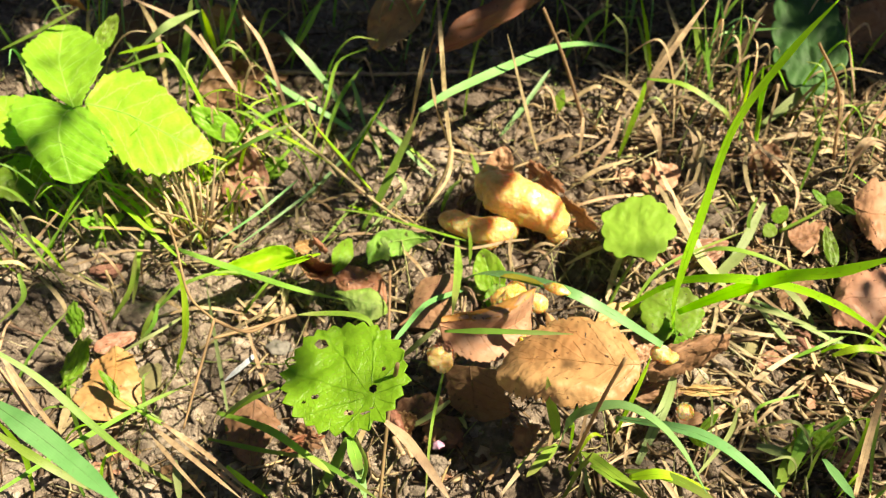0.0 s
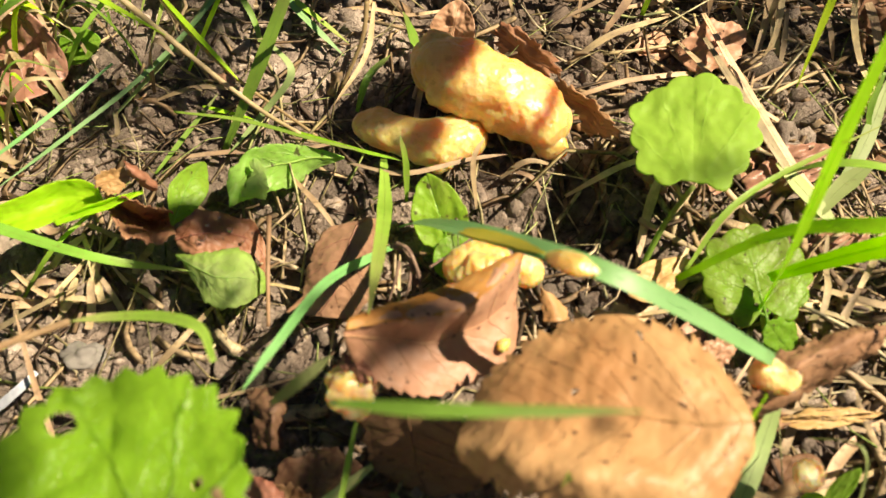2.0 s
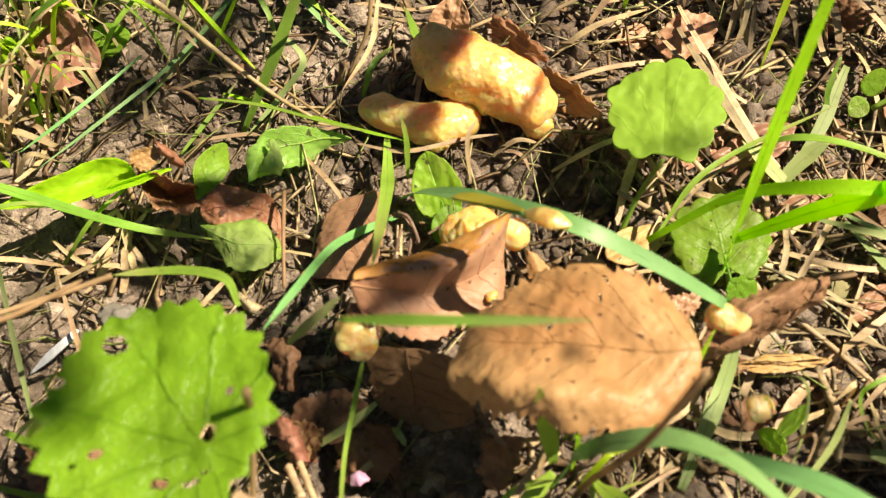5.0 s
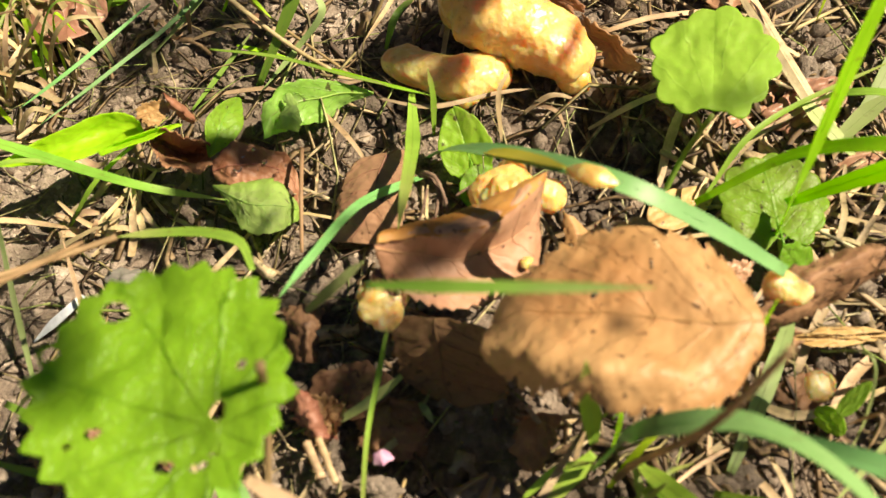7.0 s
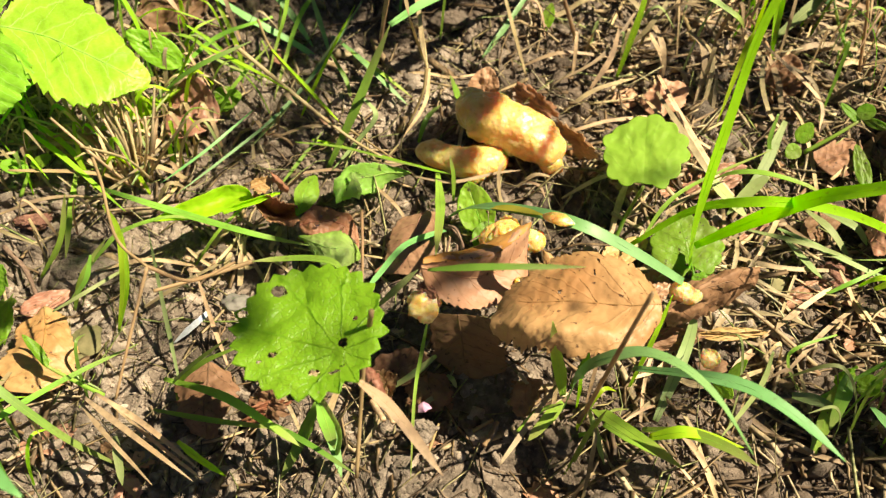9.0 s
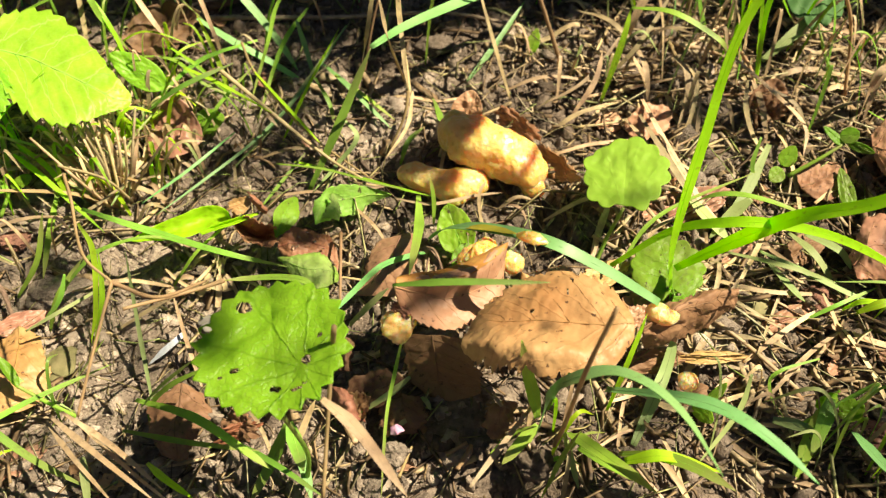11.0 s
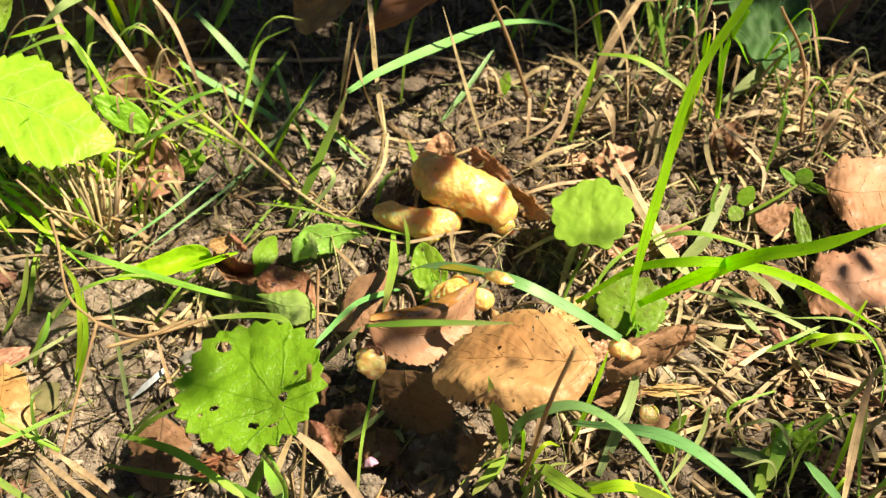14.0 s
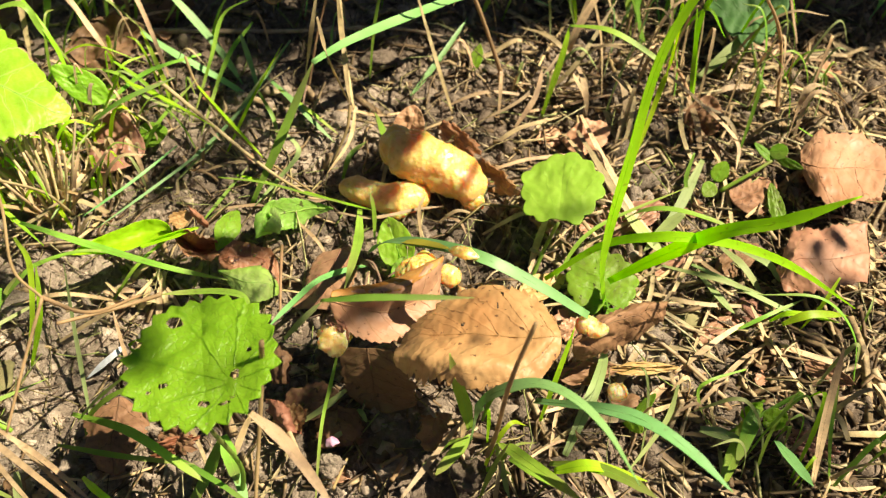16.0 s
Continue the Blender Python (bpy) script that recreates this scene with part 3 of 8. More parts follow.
def draped(kind, cage, label, name="leaf", category="leaf", group="", teeth=0, depth=0.05, nu=72, nv=30, wave=0.0005, grain=0.006, ragged=0.0, puff=0.0, veins=0, mm=1.0, holes=(), thick=0.00025, seed=1, petiole=None, stalk="grass", inner=1.0):
    """A bent, folded or curled leaf, stretched over a small cage of stations from base to tip, each from one margin to the other."""
    cage = np.array(cage, dtype=float)
    us, vs = np.linspace(0, 1, nu + 1), np.linspace(0, 1, nv + 1)
    rows = across(cage, us)
    rng = np.random.RandomState(seed)
    jit = 1 + 0.5 * rng.uniform(-1, 1, 4 * teeth + 8)
    step = np.cumsum(rng.uniform(0.6, 1.4, 4 * teeth + 8))
    step *= teeth / max(step[2 * teeth], 1e-6) * 2 if teeth else 0
    P = np.zeros((nu + 1, nv + 1, 3))
    width = np.zeros(nu + 1)
    for k, u in enumerate(us):
        cut = np.zeros(2)
        for side in (0, 1):
            if teeth:
                f = (u * teeth + 0.37 * side + 0.25 * math.sin(9 * u + seed)) % 1.0
                cut[side] = depth * (1 - f) * jit[int(u * teeth) * 2 + side]
            cut[side] += ragged * (noise.fractal(Vector((u * 7, side * 5.0, seed * 2.3)), 0.8, 2.0, 4) + 0.15)
        pinch = 1 if 0 < k < nu else 0.4
        v = np.clip(vs + pinch * (cut[0] * np.exp(-vs / 0.07) - cut[1] * np.exp(-(1 - vs) / 0.07)), -0.1, 1.1)
        P[k] = across(rows[k], v)
        width[k] = np.linalg.norm(P[k, -1] - P[k, 0])
    du, dv = np.gradient(P, axis=0), np.gradient(P, axis=1)
    N = np.cross(du, dv)
    N /= np.linalg.norm(N, axis=2)[..., None] + 1e-12
    N[N[..., 2] < 0] *= -1
    span = np.linalg.norm(cage[-1].mean(0) - cage[0].mean(0)) + 1e-9
    wide = width.max()
    A = np.repeat((2 * us - 1)[:, None], nv + 1, 1)
    B = (2 * vs - 1)[None, :] * (width / wide)[:, None]
    H = np.zeros_like(A)
    for k in range(nu + 1):
        for i in range(nv + 1):
            q = Vector(P[k, i])
            H[k, i] = wave * noise.fractal(q / grain + Vector((seed, 0, 0)), 0.8, 2.1, 4)
    if puff:
        phase = (A * veins * 0.5 - np.abs(B) * veins * 0.35) % 1.0
        H += puff * (1 - (2 * phase - 1) ** 2) * np.minimum(1, np.abs(B) * 3)
    P = P + N * H[..., None]
    origin = P[0, nv // 2].copy()
    root = new(name)
    root.location = origin
    tagged(root, label, category, group)
    top = (P - origin).reshape(-1, 3)
    low = top - (N * thick).reshape(-1, 3)
    uv = np.stack([A.ravel(), B.ravel()], 1)
    w, per = nv + 1, (nu + 1) * (nv + 1)
    faces = []

    def open_here(a, b):
        for ha, hb, hr, hs in holes:
            if ((a - ha) / (hr * hs)) ** 2 + ((b - hb) / hr) ** 2 < 1 + 0.4 * noise.noise(Vector((a * 11, b * 11, seed))):
                return True
        return False
    solid = np.ones((nu, nv), dtype=bool)
    if holes:
        for k in range(nu):
            for i in range(nv):
                solid[k, i] = not open_here((A[k, i] + A[k + 1, i]) / 2, (B[k, i] + B[k, i + 1]) / 2)
    for k in range(nu):
        for i in range(nv):
            if solid[k, i]:
                q = (k * w + i, k * w + i + 1, (k + 1) * w + i + 1, (k + 1) * w + i)
                faces.append(q)
                faces.append(tuple(per + j for j in reversed(q)))
    rim = [i for i in range(nv)] + [k * w + nv for k in range(nu)] + [nu * w + i for i in range(nv, 0, -1)] + [k * w for k in range(nu, 0, -1)]
    for a, b in zip(rim, rim[1:] + rim[:1]):
        faces.append((a, per + a, per + b, b))
    blade = mesh_object("blade", np.concatenate([top, low]), faces, M[kind], root, uv=np.concatenate([uv, uv]))

    def on(u, v, lift=0.0):
        k, i = int(round(min(max(u, 0), 1) * nu)), int(round(min(max(v, 0), 1) * nv))
        return P[k, i] + N[k, i] * lift - origin
    if veins:
        tv, tf, tuv = tube([on(u, 0.5, 0.00008) for u in np.linspace(0.0, 0.97, 24)], mm * 0.00034, 48, 6, (1.0, 0.25))
        mesh_object("midrib", tv, tf, M[kind], root, uv=np.full((len(tv), 2), 0.0))
        for i in range(veins):
            u0 = 0.06 + 0.80 * i / veins
            for sgn in (-1, 1):
                pts = [on(u0 + (0.16 * q + 0.05 * q * q) * inner, 0.5 + sgn * 0.46 * q, 0.00004) for q in np.linspace(0, 1, 11)]
                tv, tf, tuv = tube(pts, mm * 0.00014, 22, 5, (1.0, 0.3))
                mesh_object("side_vein", tv, tf, M[kind], blade, uv=np.full((len(tv), 2), 0.0))
    if petiole:
        tv, tf, tuv = tube([np.array(p) - origin for p in petiole] + [on(0.02, 0.5)], mm * 0.0008, 14, 7, (1.1, 0.8))
        mesh_object("petiole", tv, tf, M[stalk], root, uv=tuv)
    return root


def mound(name, label, pts, radii, seed=1, lump=0.16, flat=0.85, sides=40, count=64, mat=None, parent=None, category="slime mould", group=""):
    """A lumpy soft body swept along a curve."""
    c = smooth_path(pts, count)
    rr = np.interp(np.linspace(0, 1, count + 1), np.linspace(0, 1, len(radii)), radii)
    t = np.gradient(c, axis=0)
    t /= np.linalg.norm(t, axis=1)[:, None] + 1e-9
    verts, faces = [], []
    reach = rr.max()
    for k in range(count + 1):
        u = k / count
        cap = min(1.0, math.sqrt(max(0.0, 1 - max(0, 1 - u * (count / 9.0)) ** 2)), math.sqrt(max(0.0, 1 - max(0, 1 - (1 - u) * (count / 9.0)) ** 2)))
        side = np.cross(t[k], (0, 0, 1))
        side /= np.linalg.norm(side) + 1e-9
        nrm = np.cross(side, t[k])
        for i in range(sides):
            a = 2 * math.pi * i / sides
            d = side * math.cos(a) + nrm * math.sin(a) * flat
            p = c[k] + d * rr[k] * max(cap, 0.02)
            q = Vector(p) / reach
            n = noise.fractal(q * 1.3 + Vector((seed * 5.3, 0, 0)), 0.8, 2.1, 4) * lump * 1.3
            cell = noise.voronoi(q * 4.2 + Vector((seed, seed, 0)))[0]
            n += lump * 0.45 * (0.32 - cell[0])
            verts.append(p + d * rr[k] * n * max(cap, 0.15))
    for k in range(count):
        for i in range(sides):
            j = (i + 1) % sides
            faces.append((k * sides + i, k * sides + j, (k + 1) * sides + j, (k + 1) * sides + i))
    faces.append(tuple(reversed(range(sides))))
    faces.append(tuple(count * sides + i for i in range(sides)))
    ob = mesh_object(name, verts, faces, mat or FLESH, parent)
    if parent is None:
        tagged(ob, label, category, group)
    return ob


def pebble(name, label, centre, size, mat, seed=1, category="stone", squash=0.7, rough=0.25):
    bm = bmesh.new()
    bmesh.ops.create_icosphere(bm, subdivisions=4, radius=1.0)
    for v in bm.verts:
        n = noise.fractal(v.co * 1.3 + Vector((seed * 7.1, 0, 0)), 0.9, 2.0, 4)
        v.co *= 1 + rough * n
        v.co.z *= squash
        v.co = Vector(centre) + Vector((v.co.x * size[0], v.co.y * size[1], v.co.z * size[2]))
    me = bpy.data.meshes.new(name)
    bm.to_mesh(me)
    bm.free()
    me.polygons.foreach_set("use_smooth", [True] * len(me.polygons))
    me.materials.append(mat)
    return tagged(new(name, me), label, category)


# ---- the slime moulds ----
def slime_thing(label, body, lobes, **kw):
    root = new("slime_mould")
    root.location = body[0][0]
    tagged(root, label, "slime mould", "slime moulds")
    o = np.array(body[0][0])
    mound("body", "", [np.array(p) - o for p in body[0]], body[1], parent=root, **kw)
    for i, (pts, radii) in enumerate(lobes):
        mound("lobe", "", [np.array(p) - o for p in pts], radii, parent=root, seed=30 + i, lump=0.12, sides=28, count=30)
    return root


slime_thing("lumpy yellow slime mould cushion lying on soil and straw",
            (((0.0151, 0.3181, 0.0133), (0.0221, 0.3182, 0.0165), (0.0320, 0.3126, 0.0174), (0.0427, 0.3067, 0.0163), (0.0520, 0.3002, 0.0131), (0.0580, 0.2965, 0.0101)), (0.0070, 0.0112, 0.0118, 0.0112, 0.0094, 0.0066)),
            ((((0.0503, 0.3003, 0.0090), (0.0544, 0.2968, 0.0089), (0.0582, 0.2974, 0.0091)), (0.0050, 0.0062, 0.0048)),
             (((0.0481, 0.3035, 0.0142), (0.0534, 0.3009, 0.0132), (0.0570, 0.2991, 0.0112)), (0.0050, 0.0066, 0.0046)),
             (((0.0166, 0.3207, 0.0186), (0.0221, 0.3234, 0.0199), (0.0283, 0.3244, 0.0192)), (0.0040, 0.0060, 0.0040))), seed=2, lump=0.13)
slime_thing("smooth pale yellow slime mould tongue beneath a larger one",
            (((-0.0027, 0.3072, 0.0067), (0.0036, 0.3045, 0.0077), (0.0104, 0.3013, 0.0077), (0.0220, 0.2977, 0.0079), (0.0358, 0.3026, 0.0077)), (0.0038, 0.0060, 0.0060, 0.0078, 0.0066)),
            ((((0.0172, 0.2947, 0.0055), (0.0220, 0.2932, 0.0056), (0.0266, 0.2939, 0.0058)), (0.0030, 0.0042, 0.0030)),), seed=4, lump=0.09)
mound("slime_mould_drop", "small yellow slime mould lump at a leaf edge", ((-0.0040, 0.2168, 0.0228), (-0.0006, 0.2104, 0.0280), (0.0028, 0.2092, 0.0267)), (0.0042, 0.0060, 0.0046), seed=5, lump=0.26, sides=30, count=34, mat=CREAM, group="slime mould lumps")
mound("slime_mould_drop", "yellow slime mould lump in the fold of a leaf", ((0.0217, 0.2367, 0.0286), (0.0273, 0.2370, 0.0329), (0.0330, 0.2371, 0.0351)), (0.0028, 0.0040, 0.0024), seed=7, lump=0.24, sides=30, count=34, group="slime mould lumps")
mound("slime_mould_drop", "yellow slime mould lump between two dead leaves", ((0.0791, 0.2035, 0.0393), (0.0824, 0.2045, 0.0410), (0.0861, 0.2039, 0.0397), (0.0905, 0.2067, 0.0374)), (0.0028, 0.0038, 0.0032, 0.0024), seed=8, lump=0.10, sides=30, count=34, mat=CREAM, group="slime mould lumps")
mound("slime_mould_drop", "pale yellow slime mould drop on a straw", ((0.0904, 0.1900, 0.0223), (0.0928, 0.1899, 0.0230), (0.0969, 0.1914, 0.0217)), (0.0030, 0.0035, 0.0028), seed=9, lump=0.14, sides=30, count=34, mat=CREAM, group="slime mould lumps")
mound("slime_mould_drop", "low wet yellow slime bead smeared over a grass blade", ((0.0365, 0.2208, 0.0616), (0.0392, 0.2185, 0.0630), (0.0423, 0.2162, 0.0641), (0.0460, 0.2147, 0.0638)), (0.0010, 0.0024, 0.0025, 0.0010), seed=10, lump=0.10, flat=0.5, sides=26, count=40, mat=FLESH, group="slime mould lumps")
v, f, uv = ribbon(((0.0182, 0.2460, 0.0371), (0.0247, 0.2347, 0.0499), (0.0306, 0.2280, 0.0561), (0.0367, 0.2215, 0.0608)), 0.0031, 20, 0.1, 0.0, (0.1, 1.0, 0.2))
tagged(mesh_object("slime_film", v, f, M["slimed"], uv=uv), "thin yellow-green slime film along a grass blade", "slime mould", "slime mould lumps")
mound("slime_mould_drop", "clear amber slime drop on a pinkish leaf", ((0.0307, 0.2217, 0.0271), (0.0318, 0.2204, 0.0273), (0.0327, 0.2197, 0.0264)), (0.0012, 0.0019, 0.0012), seed=12, lump=0.05, flat=0.6, sides=18, count=20, group="slime mould lumps")
mound("slime_mould_drop", "small yellow slime spot on a pinkish leaf", ((0.0169, 0.2126, 0.0262), (0.0187, 0.2119, 0.0265), (0.0202, 0.2121, 0.0246)), (0.0010, 0.0017, 0.0010), seed=13, lump=0.1, flat=0.5, sides=18, count=20, group="slime mould lumps")
slime_thing("orange-yellow slime mould mass behind a folded leaf",
            (((0.0208, 0.2456, 0.0160), (0.0255, 0.2472, 0.0190), (0.0308, 0.2481, 0.0200), (0.0366, 0.2468, 0.0180)), (0.0034, 0.0056, 0.0058, 0.0036)),
            ((((0.0376, 0.2495, 0.0180), (0.0405, 0.2467, 0.0180), (0.0427, 0.2447, 0.0140)), (0.0030, 0.0048, 0.0036)),
             (((0.0278, 0.2538, 0.0170), (0.0314, 0.2542, 0.0180), (0.0353, 0.2548, 0.0160)), (0.0028, 0.0042, 0.0030)),
             (((0.0227, 0.2431, 0.0170), (0.0252, 0.2422, 0.0190), (0.0277, 0.2436, 0.0190)), (0.0024, 0.0036, 0.0026))), seed=16, lump=0.07)
# grass blade that carries the slime
grass("blue", 4.4, (0.0103, 0.2692, 0.0063), (0.0151, 0.2541, 0.0280), (0.0249, 0.2358, 0.0488), (0.0442, 0.2171, 0.0628), (0.0636, 0.2103, 0.0564), (0.0826, 0.2054, 0.0450), tip=0.6, label="blue-green grass blade smeared with yellow slime")

# ---- stones, twigs and small finds ----
pebble("stone", "small pale grey stone half sunk in soil", (-0.0749, 0.2442, -0.0161), (0.0058, 0.0046, 0.0046), STONE_GREY, 1, rough=0.4)
pebble("stone", "flat greenish mossy stone beside a dead leaf", (-0.1320, 0.2298, -0.0191), (0.0062, 0.0080, 0.004), STONE_GREEN, 2, squash=0.5, rough=0.35)
pebble("stone", "flat greenish mossy stone beneath straw", (0.1273, 0.2374, 0.0015), (0.013, 0.006, 0.004), STONE_GREEN, 3)
pebble("stone", "low greyish green stone among the straw", (0.1275, 0.2302, -0.0004), (0.010, 0.005, 0.003), STONE_GREEN, 4)
pebble("soil_clod", "crumbly reddish brown soil clod", (-0.1600, 0.2810, -0.0057), (0.0075, 0.0045, 0.004), CLOD, 5, "clod", rough=0.5)
pebble("soil_clod", "crumbly dark reddish soil clod", (0.1592, 0.2381, 0.0043), (0.009, 0.006, 0.005), CLOD, 6, "clod", rough=0.5)
pebble("soil_clod", "pale brown soil clod in the shade", (0.0146, 0.3915, 0.0108), (0.009, 0.006, 0.006), CRUMB, 7, "clod", rough=0.4)
pebble("soil_clod", "large soil clod with smooth sunlit face", (-0.1388, 0.2606, -0.0146), (0.014, 0.008, 0.006), CRUMB, 8, "clod", rough=0.35)
stem(PALE_TWIG, 2.6, (-0.1047, 0.4108, 0.0129), (-0.0716, 0.4097, 0.0138), (-0.0339, 0.4098, 0.0139), (0.0196, 0.4143, 0.0133), (0.0540, 0.4060, 0.0120), label="long pale weathered twig lying on the soil", name="twig", category="twig", knobs=0.3)
stem(TWIG, 2.4, (-0.1689, 0.2671, -0.0058), (-0.1579, 0.2560, -0.0074), (-0.1526, 0.2459, -0.0127), label="short curved brown twig on the soil", name="twig", category="twig", knobs=0.3)
stem(TWIG, 1.4, (-0.1968, 0.2477, -0.0047), (-0.1848, 0.2435, -0.0060), (-0.1742, 0.2419, -0.0090), label="thin brown twig on the soil", name="twig", category="twig", knobs=0.3)
stem(TWIG, 1.7, (0.0078, 0.2604, 0.0096), (0.0109, 0.2578, 0.0117), (0.0130, 0.2529, 0.0098), (0.0132, 0.2504, 0.0028), label="dark curled stem end beside a grass blade", name="twig", category="twig", knobs=0.2)
stem(TWIG, 1.2, (-0.0181, 0.3809, 0.0088), (-0.0201, 0.3651, 0.0106), (-0.0211, 0.3580, 0.0070), label="short reddish stem on dark soil", name="twig", category="twig", knobs=0.2)
stem(TWIG, 1.3, (-0.0156, 0.3662, 0.0077), (-0.0134, 0.3603, 0.0083), (-0.0110, 0.3573, 0.0070), label="short reddish stem on dark soil", name="twig", category="twig", knobs=0.2)
stem(TWIG, 1.3, (0.0082, 0.2598, 0.0120), (0.0118, 0.2559, 0.0140), (0.0143, 0.2513, 0.0100), (0.0151, 0.2480, 0.0040), label='dark withered curled stem beside a grass blade', name='twig', category='twig', knobs=0.2)
stem(TWIG, 1.0, (0.0097, 0.2553, 0.0100), (0.0084, 0.2504, 0.0090), (0.0066, 0.2477, 0.0030), label='dark withered curled stem beside a grass blade', name='twig', category='twig', knobs=0.2)
stem(TWIG, 1.0, (0.0125, 0.2552, 0.0100), (0.0120, 0.2499, 0.0080), (0.0106, 0.2466, 0.0030), label='dark withered curled stem beside a grass blade', name='twig', category='twig', knobs=0.2)
stem(TWIG, 0.8, (0.0173, 0.2545, 0.0080), (0.0221, 0.2568, 0.0100), (0.0291, 0.2638, 0.0080), label='dark withered curled stem beside a grass blade', name='twig', category='twig', knobs=0.2)
stem(CLOD, 1.3, (0.0236, 0.2742, 0.0060), (0.0253, 0.2693, 0.0090), (0.0274, 0.2683, 0.0070), label='short red leaf stalk', name='twig', category='twig', knobs=0.1)
for spot, size in (((-0.0427, 0.2678, 0.0046), 0.0011), ((-0.0358, 0.2714, 0.0032), 0.0008), ((-0.0387, 0.2744, 0.0052), 0.0005), ((-0.0324, 0.2693, 0.0010), 0.0005), ((-0.0413, 0.2713, 0.0058), 0.0005)):
    pebble("water_drop", "clear water drop on a red-brown leaf", spot, (size, size, size), WATER, 9, "water drop", squash=0.6, rough=0.03)
v, f, uv = ribbon(((-0.0977, 0.2266, -0.0171), (-0.0922, 0.2297, -0.0135), (-0.0868, 0.2334, -0.0107), (-0.0844, 0.2374, -0.0111)), 0.0026, 16, 0.3, 0.0, (0.15, 1.0, 0.5))
tagged(mesh_object("feather", v, f, WHITE, uv=uv), "tiny white feather lying on the soil", "feather")
mound("petal", "withered pale violet petal", ((-0.0043, 0.1801, 0.0084), (-0.0023, 0.1812, 0.0100), (0.0005, 0.1810, 0.0094)), (0.0012, 0.0020, 0.0010), seed=20, lump=0.3, flat=0.4, sides=16, count=16, mat=VIOLET, category="petal")

# ---- leaves, green and dead ----
HOLES = ((0.637, -0.331, 0.10, 0.85), (0.399, -0.806, 0.07, 0.75), (-0.288, -0.488, 0.065, 0.7), (-0.345, -0.662, 0.035, 0.8), (-0.603, -0.022, 0.07, 0.6), (-0.302, 0.384, 0.06, 1.3), (-0.656, 0.231, 0.08, 0.35), (-0.60, 0.33, 0.05, 0.3), (0.0, 0.584, 0.035, 1.2))
leaf('amber', (-0.2155, 0.4393, 0.0409), (-0.1982, 0.4359, 0.0327), (-0.2050, 0.4346, 0.0406),
     'curled orange-yellow dead leaf tip in the shade', 'dead_leaf', 'dead leaf', 'dead leaf on the ground', shape="lance", wave=0.17, curl=1.0, seed=90)
leaf('herb', (-0.1346, 0.2055, 0.0005), (-0.1432, 0.2143, 0.0092), (-0.1391, 0.2075, 0.0049),
     'slender folded green bud of a grass seedling', 'leaf', 'leaf', 'green leaves', petiole=((-0.1196, 0.2041, -0.0166), (-0.1275, 0.2049, -0.0081)), shape="lance", cup=0.6, wave=0.03, seed=91)
leaf('brown', (-0.0649, 0.1981, -0.0095), (-0.0488, 0.1851, 0.0007), (-0.0588, 0.1870, -0.0075),
     'curled brown dead leaf beside the leaf stalk', 'dead_leaf', 'dead leaf', 'dead leaf on the ground', shape="shred", wave=0.20, cup=0.3, seed=92)
leaf('red', (-0.0037, 0.2162, 0.0329), (0.0026, 0.2085, 0.0347), (-0.0023, 0.2117, 0.0316),
     'crumbly wet red-brown leaf edge soaked with slime', 'dead_leaf', 'dead leaf', 'dead leaf on the ground', shape="shred", wave=0.24, seed=88)
leaf('red', (-0.0014, 0.2134, 0.0316), (0.0040, 0.2078, 0.0310), (0.0000, 0.2096, 0.0292),
     'crumbly wet red-brown leaf edge soaked with slime', 'dead_leaf', 'dead leaf', 'dead leaf on the ground', shape="shred", wave=0.24, seed=89)
leaf('pink', (0.0940, 0.2805, 0.0048), (0.1139, 0.2920, 0.0085), (0.1015, 0.2902, 0.0082),
     'pale pinkish dead leaf half hidden under straw', 'dead_leaf', 'dead leaf', 'dead leaf on the ground', shape="crumple", wave=0.10, seed=80)
leaf('pink', (0.1164, 0.2564, 0.0040), (0.1407, 0.2667, 0.0083), (0.1277, 0.2665, 0.0081),
     'pale pinkish dead leaf half hidden under straw', 'dead_leaf', 'dead leaf', 'dead leaf on the ground', shape="crumple", wave=0.12, seed=81)
leaf('brown', (0.1490, 0.2553, 0.0063), (0.1687, 0.2671, 0.0106), (0.1577, 0.2660, 0.0116),
     'pale dead leaf half hidden under straw', 'dead_leaf', 'dead leaf', 'dead leaf on the ground', shape="ovate", wave=0.12, seed=82)
leaf('pink', (0.1336, 0.2262, 0.0014), (0.1570, 0.2348, 0.0046), (0.1445, 0.2352, 0.0051),
     'pale pinkish dead leaf half hidden under straw', 'dead_leaf', 'dead leaf', 'dead leaf on the ground', shape="crumple", wave=0.12, seed=83)
leaf('tan', (0.0688, 0.2462, 0.0056), (0.0878, 0.2562, 0.0055), (0.0776, 0.2571, 0.0062),
     'pale tan dead leaf flat under the arching grass', 'dead_leaf', 'dead leaf', 'dead leaf on the ground', shape="ovate", wave=0.10, seed=84)
leaf('brown', (-0.0218, 0.1911, -0.0000), (-0.0115, 0.1950, 0.0092), (-0.0114, 0.1879, 0.0058),
     'torn wet brown leaf edge beside the slime', 'dead_leaf', 'dead leaf', 'dead leaf on the ground', shape="shred", wave=0.20, seed=85)
draped('brown', (((-0.0272, 0.2211, 0.0080), (-0.0215, 0.2194, 0.0120), (-0.0163, 0.2192, 0.0100)),
     ((-0.0256, 0.2144, 0.0100), (-0.0202, 0.2113, 0.0140), (-0.0173, 0.2121, 0.0110)),
     ((-0.0249, 0.2078, 0.0050), (-0.0206, 0.2055, 0.0080), (-0.0182, 0.2072, 0.0060))),
     'small curled tan piece of leaf beside the green leaf', 'dead_leaf', 'dead leaf', 'dead leaf on the ground', wave=0.0016, ragged=0.14, nu=30, nv=20, seed=86)
